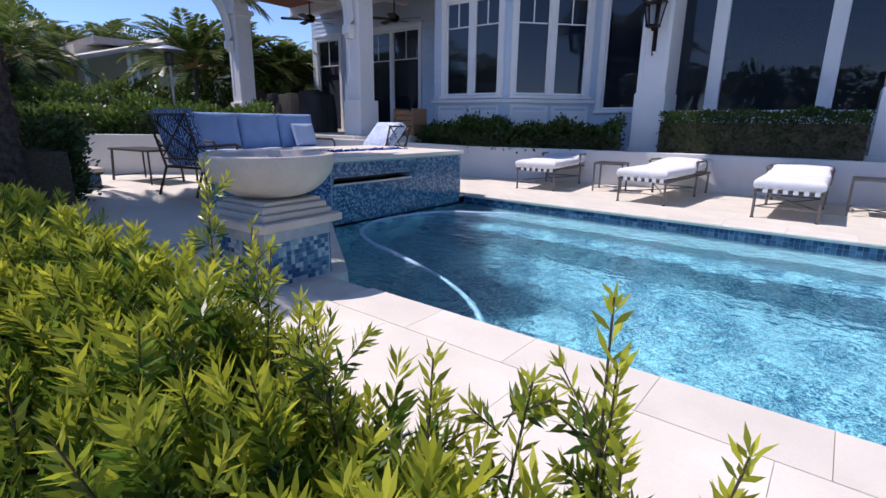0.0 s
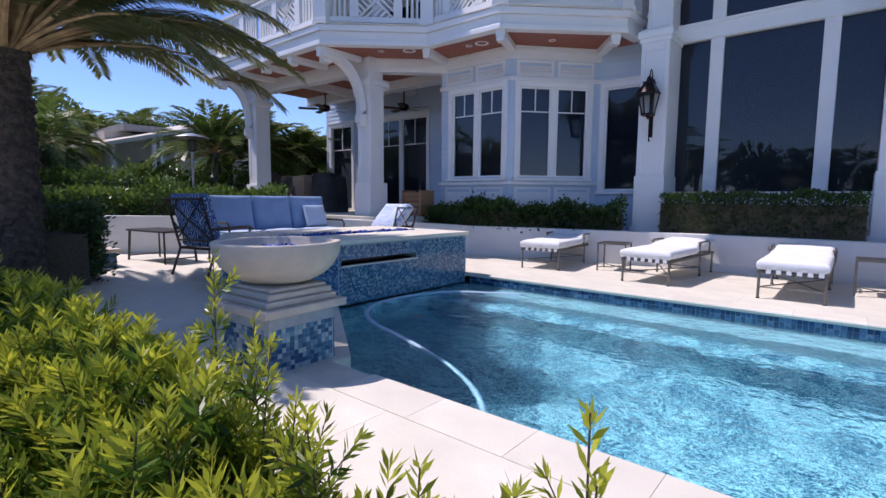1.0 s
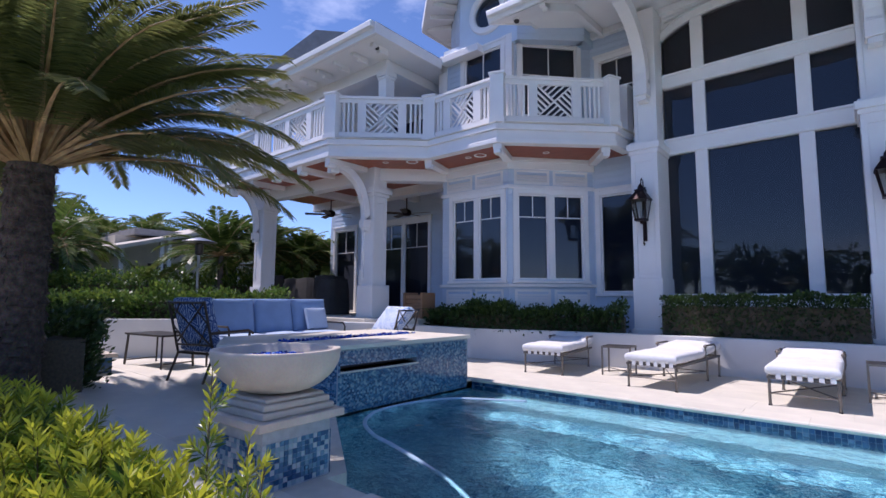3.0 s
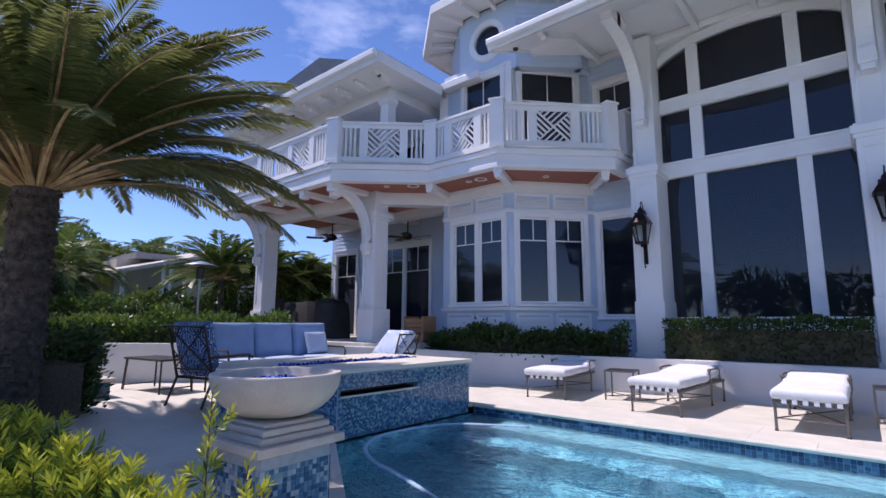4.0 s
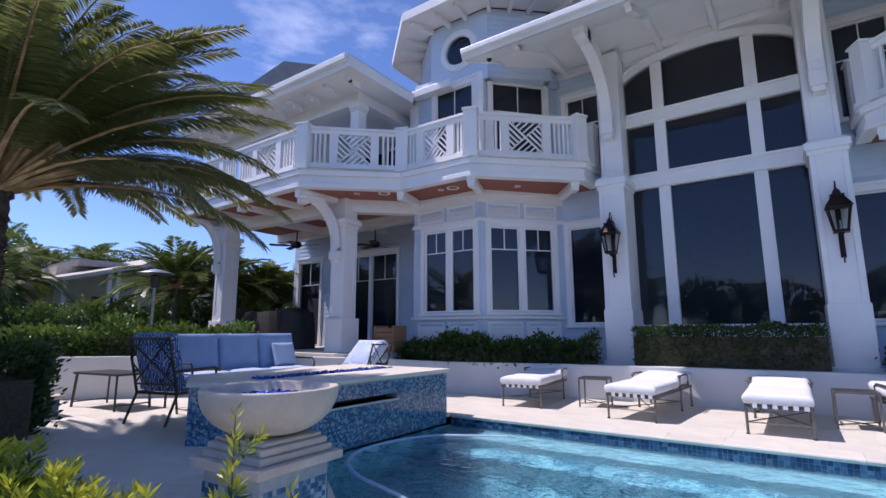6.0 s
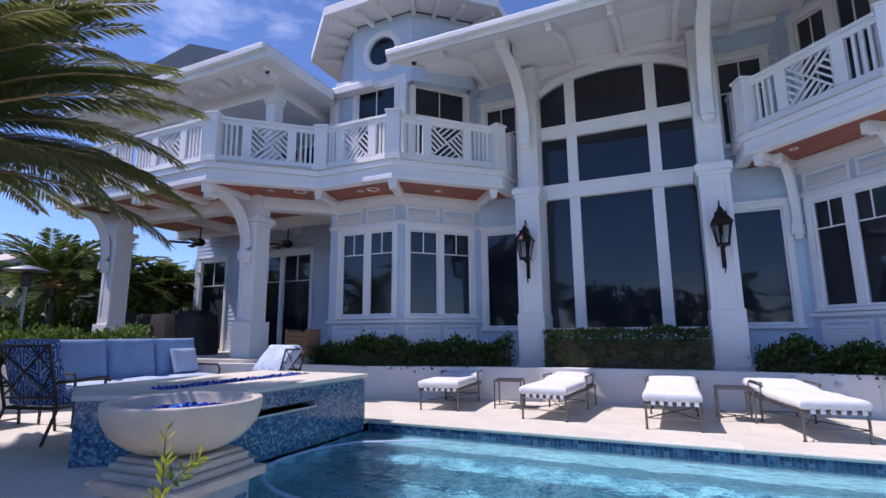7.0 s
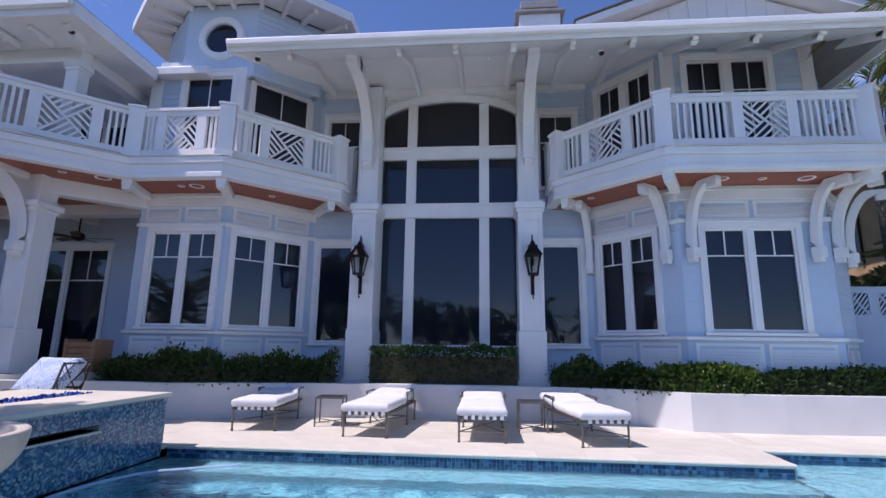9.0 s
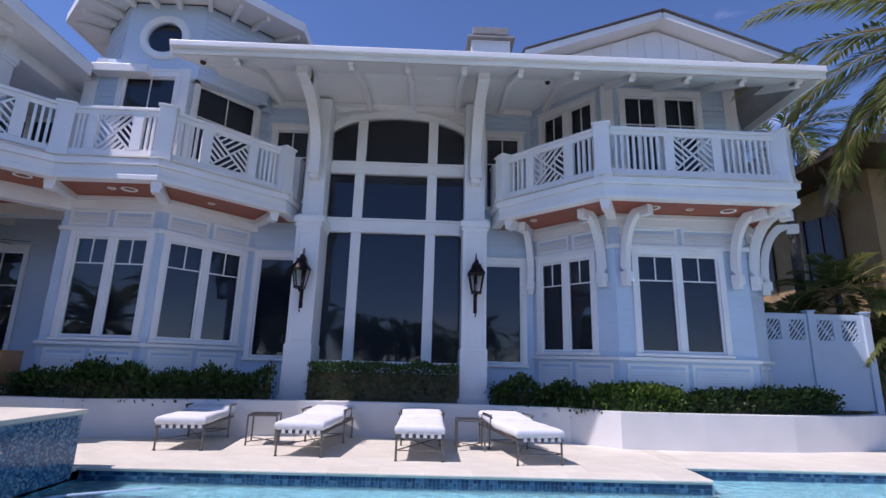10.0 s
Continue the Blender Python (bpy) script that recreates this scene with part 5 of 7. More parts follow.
def broad_tree(name, x, y, z0, h, rad, seed, label, count=5000, leaf=0.16):
    rng = np.random.default_rng(seed)
    root = empty(name, pose(x, y, z0), label, "tree", "far trees")
    g = Shape()
    g.tube([(0, 0, 0), (0.1, 0, h * 0.3), (0, 0.1, h * 0.6)], [0.2, 0.15, 0.08], 8)
    c = []
    for i in range(9):
        a, e = rng.uniform(0, 6.283), rng.uniform(0.2, 1.0)
        p = np.array([rad * e * math.cos(a), rad * e * math.sin(a), h * rng.uniform(0.5, 0.95)])
        c.append(p)
        g.tube([(0, 0, h * 0.4), tuple(p * 0.6 + np.array([0, 0, h * 0.15])), tuple(p)], [0.08, 0.05, 0.02], 5, False)
    part("trunk", g, BARK, root)
    c = np.array(c)
    k = rng.integers(0, len(c), count)
    d = unit(rng.normal(size=(count, 3)))
    base = c[k] + d * (rad * 0.42 * rng.uniform(0.4, 1, count) ** 0.5)[:, None] * np.array([1, 1, 0.75])
    ln = leaf * rng.uniform(0.6, 1.3, count)
    q = leaves_at(base, d + rng.normal(size=(count, 3)) * 0.6, ln, ln * 0.3, rng)
    leaf_mesh("crown", q, rng.uniform(0, 0.5, count) ** 2, PALM_FAR, root)
    return root


# Pool deck things ------------------------------------------------------------
def soft_slab(g, x0, x1, y0, y1, z0, z1, r=0.03, nx=10, ny=14, puff=0.02, m=None, seed=0):
    """A rounded cushion: swollen top and bottom, soft rim."""
    def pt(u, v, top):
        ex = min(u, 1 - u) * (x1 - x0)
        ey = min(v, 1 - v) * (y1 - y0)
        e = min(1.0, min(ex, ey) / r) if r else 1
        k = math.sqrt(max(0.0, 1 - (1 - e) ** 2))
        zc, h = (z0 + z1) / 2, (z1 - z0) / 2
        x, y = x0 + (x1 - x0) * u, y0 + (y1 - y0) * v
        w = noise.noise(Vector((x * 5 + seed, y * 5, top * 3.0))) * 0.008
        z = zc + (h * (0.35 + 0.65 * k) + puff * math.sin(u * 3.14159) * math.sin(v * 3.14159) + w * k) * (1 if top else -1)
        return Vector((x, y, z))
    us = [i / nx for i in range(nx + 1)]
    vs = [j / ny for j in range(ny + 1)]
    us = [0, 0.02, 0.06] + us[1:-1] + [0.94, 0.98, 1]
    vs = [0, 0.012, 0.035] + vs[1:-1] + [0.965, 0.988, 1]
    a, b = len(us), len(vs)
    v = [pt(u, w, 1) for w in vs for u in us] + [pt(u, w, 0) for w in vs for u in us]
    if m:
        v = [m @ p for p in v]
    f = []
    for j in range(b - 1):
        for i in range(a - 1):
            k = j * a + i
            f.append((k, k + 1, k + a + 1, k + a))
            f.append((a * b + k, a * b + k + a, a * b + k + a + 1, a * b + k + 1))
    for i in range(a - 1):
        f.append((i, a * b + i, a * b + i + 1, i + 1))
        k = (b - 1) * a + i
        f.append((k, k + 1, a * b + k + 1, a * b + k))
    for j in range(b - 1):
        k = j * a
        f.append((k, k + a, a * b + k + a, a * b + k))
        k = j * a + a - 1
        f.append((k, a * b + k, a * b + k + a, k + a))
    return g.add(v, f)


def lounger():
    """Low metal chaise, foot end at y=0, back raised a little at the far end."""
    root = empty("sun_lounger", pose(0, 0, 0), "pewter metal sun lounger with a thick white cushion", "sun lounger", "loungers along the pool")
    W, L, Z = 0.68, 1.95, 0.34
    w = W / 2
    g = Shape()
    g.box(-w, w, 0, 0.035, Z - 0.035, Z).box(-w, -w + 0.035, 0.035, L, Z - 0.035, Z).box(w - 0.035, w, 0.035, L, Z - 0.035, Z).box(-w, w, L, L + 0.035, Z - 0.035, Z)
    part("frame", g, PEWTER, root, bevel=0.004)
    for k in range(9):
        g = Shape()
        y = 0.15 + k * 0.2
        g.box(-w + 0.035, w - 0.035, y, y + 0.05, Z - 0.02, Z - 0.008)
        part("slat", g, PEWTER, root)
    for x in (-w + 0.02, w - 0.02):
        for y in (0.03, 0.75, 1.35, L):
            g = Shape()
            if y in (0.75,):
                continue
            g.tube([(x, y, 0.012), (x, y, Z - 0.03)], 0.016, 8)
            lg = part("leg", g, PEWTER, root)
            g = Shape()
            g.tube([(x, y, 0.0), (x, y, 0.014)], 0.022, 8)
            part("foot_cap", g, BLACK, lg)
    for y in (0.03, 1.35):
        g = Shape()
        g.tube([(-w + 0.02, y, 0.14), (w - 0.02, y, 0.14)], 0.008, 6)
        part("stretcher", g, PEWTER, root)
    g = Shape()
    g.tube([(-w + 0.02, 0.03, 0.14), (w - 0.02, 1.35, 0.14)], 0.008, 6)
    g.tube([(w - 0.02, 0.03, 0.145), (-w + 0.02, 1.35, 0.145)], 0.008, 6)
    part("cross_brace", g, PEWTER, root)
    for s in (-1, 1):
        x = s * (w + 0.01)
        g = Shape()
        g.tube([(x, 1.20, Z), (x, 1.20, Z + 0.16), (x, 1.26, Z + 0.19), (x, 1.62, Z + 0.19), (x, 1.68, Z + 0.16), (x, 1.68, Z)], 0.014, 8)
        part("armrest", g, PEWTER, root)
        g = Shape()
        g.lathe([(0.0, -0.03), (0.025, -0.015), (0.03, 0.01), (0.0, 0.035)], 10, (x, 1.20, Z + 0.18))
        part("finial", g, PEWTER, root)
    g = Shape()
    soft_slab(g, -w - 0.01, w + 0.01, -0.02, 1.12, Z + 0.01, Z + 0.13, 0.06, puff=0.012)
    part("seat_cushion", g, CUSHION, root, smooth=True)
    g = Shape()
    m = Matrix.Translation((0, 1.12, Z + 0.02)) @ Matrix.Rotation(radians(4), 4, 'X')
    soft_slab(g, -w - 0.01, w + 0.01, 0.0, 0.86, 0.0, 0.13, 0.06, puff=0.015, m=m, seed=4)
    part("back_cushion", g, CUSHION, root, smooth=True)
    for k in range(6):
        g = Shape()
        x = -w + 0.09 + k * 0.1
        g.box(x, x + 0.05, -0.012, -0.004, Z - 0.03, Z + 0.05)
        part("tie", g, CUSHION, root)
    return root


first = lounger()
first.matrix_basis = pose(-2.70, 6.93, 0, 0, 0, 6)
first["label"] = "pewter metal sun lounger with white cushion, turned towards the spa"
for x, y, a in ((-0.92, 6.67, -4), (0.77, 6.53, 0), (2.43, 6.46, 10)):
    copy_thing(first, pose(x, y, 0, 0, 0, a))["label"] = "pewter metal sun lounger with a thick white cushion"


def side_table(x, y, a, w=0.46, h=0.46, label="small open pewter side table between the loungers"):
    root = empty("side_table", pose(x, y, 0, 0, 0, a), label, "side table", "side tables")
    k = w / 2
    g = Shape()
    g.box(-k, k, -k, -k + 0.025, h - 0.025, h).box(-k, k, k - 0.025, k, h - 0.025, h).box(-k, -k + 0.025, -k + 0.025, k - 0.025, h - 0.025, h).box(k - 0.025, k, -k + 0.025, k - 0.025, h - 0.025, h)
    part("top_frame", g, PEWTER, root, bevel=0.003)
    g = Shape()
    g.box(-k + 0.025, k - 0.025, -k + 0.025, k - 0.025, h - 0.018, h - 0.008)
    part("tabletop", g, METAL, root)
    for sx in (-1, 1):
        for sy in (-1, 1):
            g = Shape()
            g.box(sx * (k - 0.012) - 0.012, sx * (k - 0.012) + 0.012, sy * (k - 0.012) - 0.012, sy * (k - 0.012) + 0.012, 0, h - 0.025)
            part("leg", g, PEWTER, root)
    g = Shape()
    g.tube([(-k + 0.012, -k + 0.012, 0.06), (k - 0.012, k - 0.012, 0.06)], 0.008, 6)
    g.tube([(k - 0.012, -k + 0.012, 0.068), (-k + 0.012, k - 0.012, 0.068)], 0.008, 6)
    part("stretcher", g, PEWTER, root)
    return root


side_table(1.56, 7.72, 0)
side_table(-1.75, 7.75, 8)

# Fire bowl on its tiled pedestal ------------------------------------------------
PCX, PCY, PW = -1.82, 1.55, 0.27
ped = empty("pedestal", pose(PCX, PCY, 0, 0, 0, 3), "blue mosaic pedestal with stepped cast stone cap at the pool edge", "pedestal")
g = Shape()
g.box(-PW + 0.006, PW - 0.006, -PW + 0.006, PW - 0.006, -0.1, 0.388)
part("core", g, GROUT, ped)
cap = Shape()
cap.box(-0.335, 0.335, -0.335, 0.335, 0.388, 0.443)
part("cap_slab", cap, CAST_STONE, ped, bevel=0.008)
for k, (r, z0, z1) in enumerate(((0.285, 0.443, 0.488), (0.262, 0.488, 0.533), (0.235, 0.533, 0.56))):
    g = Shape()
    g.box(-r, r, -r, r, z0, z1)
    part("cap_step", g, CAST_STONE, ped, bevel=0.014)
bowl = empty("fire_bowl", pose(PCX - 0.03, PCY + 0.02, 0.56), "round cream cast stone fire bowl with blue glass", "fire bowl")
g = Shape()
R, H = 0.435, 0.29
prof = [(0.0, 0.0), (0.14, 0.0)]
for i in range(1, 15):
    a = i / 14 * math.pi / 2
    prof.append((0.14 + (R - 0.14) * math.sin(a) ** 0.95, (H - 0.03) * (1 - math.cos(a)) ** 0.86))
prof += [(R + 0.004, H - 0.012), (R, H), (R - 0.006, H + 0.003), (R - 0.05, H), (R - 0.058, H - 0.01), (R - 0.075, H - 0.075), (0.0, H - 0.085)]
g.lathe(prof, 72)
part("bowl", g, CAST_STONE, bowl, smooth=True)
rng = np.random.default_rng(5)
g = Shape()
for i in range(420):
    r, a = 0.27 * math.sqrt(rng.uniform()), rng.uniform(0, 6.283)
    s = rng.uniform(0.008, 0.018)
    m = Matrix.Translation((r * math.cos(a), r * math.sin(a), H - 0.075 + rng.uniform(0, 0.05) * (1 - r / 0.3))) @ Euler(tuple(rng.uniform(0, 6, 3))).to_matrix().to_4x4()
    g.box(-s, s, -s * 0.7, s * 0.7, -s * 0.6, s * 0.6, m)
part("fire_glass", g, FIRE_GLASS, bowl, "blue broken glass")

# Spa ------------------------------------------------------------------------------
SP = [(-3.30, 3.25), (-3.30, 5.69), (-5.30, 5.69), (-5.45, 3.0), (-4.45, 2.42)]
SPZ = 0.66
spa = empty("fire_table", pose(0, 0, 0), "raised pool wall and fire table clad in small blue mosaic", "fire table")
inner = offset_line(SP + SP[:2], 0.30)[1:6]
outer = SP[1:] + SP[:1]
slot_y, slot_z = (3.27, 4.57), (0.36, 0.425)
g = Shape()
for i in range(5):
    a, b, c, d = outer[i], outer[(i + 1) % 5], inner[(i + 1) % 5], inner[i]
    zz = [(-1.4, SPZ - 0.05)]
    if abs(a[0] + 3.3) < 0.01 and abs(b[0] + 3.3) < 0.01:
        continue
    for z0, z1 in zz:
        g = Shape()
        g.add([(*a, z0), (*b, z0), (*c, z0), (*d, z0), (*a, z1), (*b, z1), (*c, z1), (*d, z1)], ((3, 2, 1, 0), (4, 5, 6, 7), (0, 1, 5, 4), (2, 3, 7, 6)))
        part("shell", g, GROUT, spa)
x0, x1 = -3.6, -3.304
for y0, y1, z0, z1 in ((3.25, 5.69, -1.4, slot_z[0]), (3.25, 5.69, slot_z[1], SPZ - 0.05), (3.25, slot_y[0], *slot_z), (slot_y[1], 5.69, *slot_z)):
    g = Shape()
    g.box(x0, x1, y0, y1, z0, z1)
    part("shell", g, GROUT, spa)
g = Shape()
for i in range(5):
    a, b = Vector(outer[i]), Vector(outer[(i + 1) % 5])
    if i in (1, 2):
        continue
    d = (b - a).normalized()
    nrm = Vector((d.y, -d.x))
    L = (b - a).length
    t = 0.026
    for iu in range(int(L / t)):
        off = (iu % 2) * 0.013
        for k in range(29):
            z = -0.12 + k * t + off
            u = iu * t
            yy = (a + d * u).y
            if z > SPZ - 0.055 - t or (abs(a.x + 3.3) < 0.01 and abs(b.x + 3.3) < 0.01 and slot_y[0] - 0.02 < yy < slot_y[1] and slot_z[0] - t < z < slot_z[1]):
                continue
            p, q = a + d * (u + 0.0013), a + d * (u + t - 0.0013)
            o = nrm * 0.005
            g.add([(p.x, p.y, z), (q.x, q.y, z), (q.x, q.y, z + t - 0.0026), (p.x, p.y, z + t - 0.0026), (p.x + o.x, p.y + o.y, z), (q.x + o.x, q.y + o.y, z), (q.x + o.x, q.y + o.y, z + t - 0.0026), (p.x + o.x, p.y + o.y, z + t - 0.0026)], ((4, 5, 6, 7), (0, 1, 5, 4), (1, 2, 6, 5), (2, 3, 7, 6), (3, 0, 4, 7)))
tagged(part("mosaic", g, MOSAIC, spa, "small blue glass mosaic tiles"), kind="stuff")
def slab_with_trough(z0, z1):
    """Stone top with a long open trough."""
    g = Shape()
    X0, X1, Y0, Y1 = -4.42, -4.10, 3.10, 5.45
    o = offset_line(outer + outer[:2], -0.035)[1:6]
    g.prism([(X1, 3.22), (-3.265, 3.22), (-3.265, 5.725), (X1, 5.725)], z0, z1)
    g.prism([(-5.33, 5.725), (-5.48, 2.97), (-4.45, 2.38), (-3.268, 3.218), (X1 - 0.002, 3.22), (X1 - 0.002, Y0), (X0, Y0), (X0, 5.725)], z0, z1)
    g.box(X0 + 0.002, X1 - 0.004, Y1, 5.725, z0, z1)
    return g


part("rim", slab_with_trough(SPZ - 0.05, SPZ), TRAVERTINE, spa, "pale stone top with a long fire trough", bevel=0.006)
g = Shape()
g.box(-4.42, -4.10, 3.10, 5.45, SPZ - 0.12, SPZ - 0.06)
part("trough_floor", g, BLACK, spa)
rng = np.random.default_rng(6)
g = Shape()
for i in range(900):
    px, py = rng.uniform(-4.40, -4.12), rng.uniform(3.12, 5.43)
    s = rng.uniform(0.008, 0.018)
    m = Matrix.Translation((px, py, SPZ - 0.055 + rng.uniform(0, 0.065))) @ Euler(tuple(rng.uniform(0, 6, 3))).to_matrix().to_4x4()
    g.box(-s, s, -s * 0.7, s * 0.7, -s * 0.6, s * 0.6, m)
tagged(part("fire_glass", g, FIRE_GLASS, spa, "blue broken glass in the trough"), kind="stuff")
g = Shape()
g.box(-3.58, -3.27, slot_y[0], slot_y[1], slot_z[0] - 0.02, slot_z[0])
part("spillway_lip", g, TRAVERTINE, spa, "pale stone spillway lip")
g = Shape()
g.box(-3.6, -3.5, slot_y[0], slot_y[1], slot_z[0], slot_z[1])
part("spillway_back", g, BLACK, spa)

# Suction hose floating in the pool and a fallen leaf
hose = [(-2.1, 5.4), (-2.56, 5.16), (-2.95, 4.9), (-3.17, 4.35), (-3.16, 3.76), (-2.9, 3.32), (-2.46, 3.03), (-1.99, 2.88), (-1.41, 2.69), (-1.07, 2.56), (-0.69, 2.34), (-0.44, 2.12), (-0.3, 1.92)]
g = Shape()
fine = []
for i in range(len(hose) - 1):
    p0, p1, p2, p3 = [Vector(hose[min(max(j, 0), len(hose) - 1)]) for j in (i - 1, i, i + 1, i + 2)]
    for k in range(6):
        t = k / 6
        fine.append(0.5 * ((2 * p1) + (p2 - p0) * t + (2 * p0 - 5 * p1 + 4 * p2 - p3) * t * t + (3 * p1 - p0 - 3 * p2 + p3) * t ** 3))
n = len(fine)
g.tube([(p.x, p.y, WATER_Z - 0.006 - 0.25 * max(0, i / n - 0.62)) for i, p in enumerate(fine)], 0.024, 10)
thing("pool_hose", g, HOSE, "pale blue suction hose curving through the water", "hose", smooth=True)
g = Shape()
g.add([(-2.34, 3.51, WATER_Z + 0.006), (-2.29, 3.54, WATER_Z + 0.012), (-2.27, 3.59, WATER_Z + 0.006), (-2.33, 3.58, WATER_Z + 0.01), (-2.36, 3.55, WATER_Z + 0.006)], [(0, 1, 2, 3, 4)])
thing("fallen_leaf", g, DRY_LEAF, "dry tan leaf floating on the pool", "leaf")

# Lanterns -----------------------------------------------------------------------
def lantern(x):
    root = empty("wall_lantern", pose(x, 9.30, 2.28), "dark copper gas lantern on a scrolled wall bracket", "lantern", "lanterns beside the tall window")
    g = Shape()
    g.tube([(0, -0.03, 0.0), (0, -0.06, -0.03), (0, -0.09, 0.0), (0, -0.07, 0.04), (0, -0.03, 0.06), (0, -0.02, 0.12), (0, -0.06, 0.3), (0, -0.15, 0.42)], 0.011, 8)
    part("lower_bracket", g, LANTERN, root)
    g = Shape()
    g.tube([(0, -0.02, 1.05), (0, -0.03, 1.2), (0, -0.10, 1.26), (0, -0.15, 1.22), (0, -0.15, 1.12)], 0.011, 8)
    part("bracket", g, LANTERN, root)
    g = Shape()
    g.box(-0.035, 0.035, -0.012, 0.02, 0.05, 1.1)
    part("backplate", g, LANTERN, root)
    c = (0, -0.19)
    lo, hi, z0, z1 = 0.085, 0.145, 0.45, 0.82
    for sx, sy in ((-1, -1), (1, -1), (1, 1), (-1, 1)):
        g = Shape()
        g.beam((c[0] + sx * lo, c[1] + sy * lo, z0), (c[0] + sx * hi, c[1] + sy * hi, z1), 0.018, 0.018)
        part("corner_bar", g, LANTERN, root)
    g = Shape()
    g.box(-lo - 0.015, lo + 0.015, c[1] - lo - 0.015, c[1] + lo + 0.015, z0 - 0.03, z0 + 0.01)
    g.lathe([(0.0, -0.1), (0.02, -0.08), (0.03, -0.05), (0.05, -0.03)], 12, (0, c[1], z0))
    part("base", g, LANTERN, root)
    g = Shape()
    r = hi + 0.03
    v = [(-r, c[1] - r, z1), (r, c[1] - r, z1), (r, c[1] + r, z1), (-r, c[1] + r, z1)]
    w2 = 0.075
    v += [(-w2, c[1] - w2, z1 + 0.17), (w2, c[1] - w2, z1 + 0.17), (w2, c[1] + w2, z1 + 0.17), (-w2, c[1] + w2, z1 + 0.17)]
    g.add(v, ((0, 1, 5, 4), (1, 2, 6, 5), (2, 3, 7, 6), (3, 0, 4, 7), (4, 5, 6, 7), (3, 2, 1, 0)))
    g.box(-0.09, 0.09, c[1] - 0.09, c[1] + 0.09, z1 + 0.17, z1 + 0.20)
    g.lathe([(0.055, 0.2), (0.05, 0.26), (0.03, 0.29), (0.012, 0.31), (0.0, 0.33)], 12, (0, c[1], z1))
    part("roof", g, LANTERN, root)
    for k in range(4):
        m = Matrix.Translation((0, c[1], 0)) @ Matrix.Rotation(k * math.pi / 2, 4, 'Z')
        g = Shape()
        g.add([m @ Vector(p) for p in ((-lo, -lo - 0.002, z0), (lo, -lo - 0.002, z0), (hi, -hi - 0.002, z1), (-hi, -hi - 0.002, z1))], [(0, 1, 2, 3)])
        part("glass", g, LAMP_GLASS, root)
    g = Shape()
    g.tube([(0, c[1], z0), (0, c[1], z0 + 0.16)], 0.012, 8)
    part("burner", g, STEEL, root)
    return root


lantern(-1.76)
lantern(1.76)


# Patio furniture -------------------------------------------------------------------
def pillow(name, w, h, d, m, mat, label):
    g = Shape()
    soft_slab(g, -w / 2, w / 2, 0, h, -d / 2, d / 2, min(w, h) * 0.28, 12, 12, puff=d * 0.12)
    ob = thing(name, g, mat, label, "pillow", group="pillows", smooth=True)
    ob.matrix_basis = m
    return ob


def sofa(x, y, a, L):
    """Metal-framed sofa facing its own -y."""
    root = empty("sofa", pose(x, y, 0, 0, 0, a), "metal framed patio sofa with light blue cushions", "sofa")
    n, D = 3, 0.85
    for sx in (-1, 1):
        for yy in (0.03, D - 0.03):
            g = Shape()
            g.tube([(sx * (L / 2 - 0.03), yy, 0), (sx * (L / 2 - 0.03), yy, 0.36)], 0.018, 8)
            part("leg", g, METAL, root)
        g = Shape()
        g.tube([(sx * (L / 2), 0.02, 0.30), (sx * (L / 2), 0.0, 0.58), (sx * (L / 2), 0.06, 0.64), (sx * (L / 2), D - 0.1, 0.64), (sx * (L / 2), D, 0.75)], 0.017, 8)
        part("armrest", g, METAL, root)
    g = Shape()
    g.box(-L / 2, L / 2, 0, 0.04, 0.30, 0.34).box(-L / 2, L / 2, D - 0.04, D, 0.30, 0.34).box(-L / 2, -L / 2 + 0.04, 0.04, D - 0.04, 0.30, 0.34).box(L / 2 - 0.04, L / 2, 0.04, D - 0.04, 0.30, 0.34)
    g.box(-L / 2, L / 2, D - 0.02, D + 0.02, 0.86, 0.90)
    part("frame", g, METAL, root, bevel=0.005)
    w = L / n
    for i in range(n):
        x0 = -L / 2 + i * w
        g = Shape()
        soft_slab(g, x0 + 0.01, x0 + w - 0.01, -0.02, D - 0.18, 0.35, 0.50, 0.07)
        part("seat_cushion", g, PALE_CLOTH, root, smooth=True)
        g = Shape()
        m = Matrix.Translation((x0 + w / 2, D - 0.22, 0.48)) @ Matrix.Rotation(radians(78), 4, 'X')
        soft_slab(g, -w / 2 + 0.01, w / 2 - 0.01, 0, 0.58, -0.09, 0.09, 0.10, puff=0.03, m=m, seed=i * 3)
        part("back_cushion", g, BLUE_CLOTH, root, smooth=True)
    return root


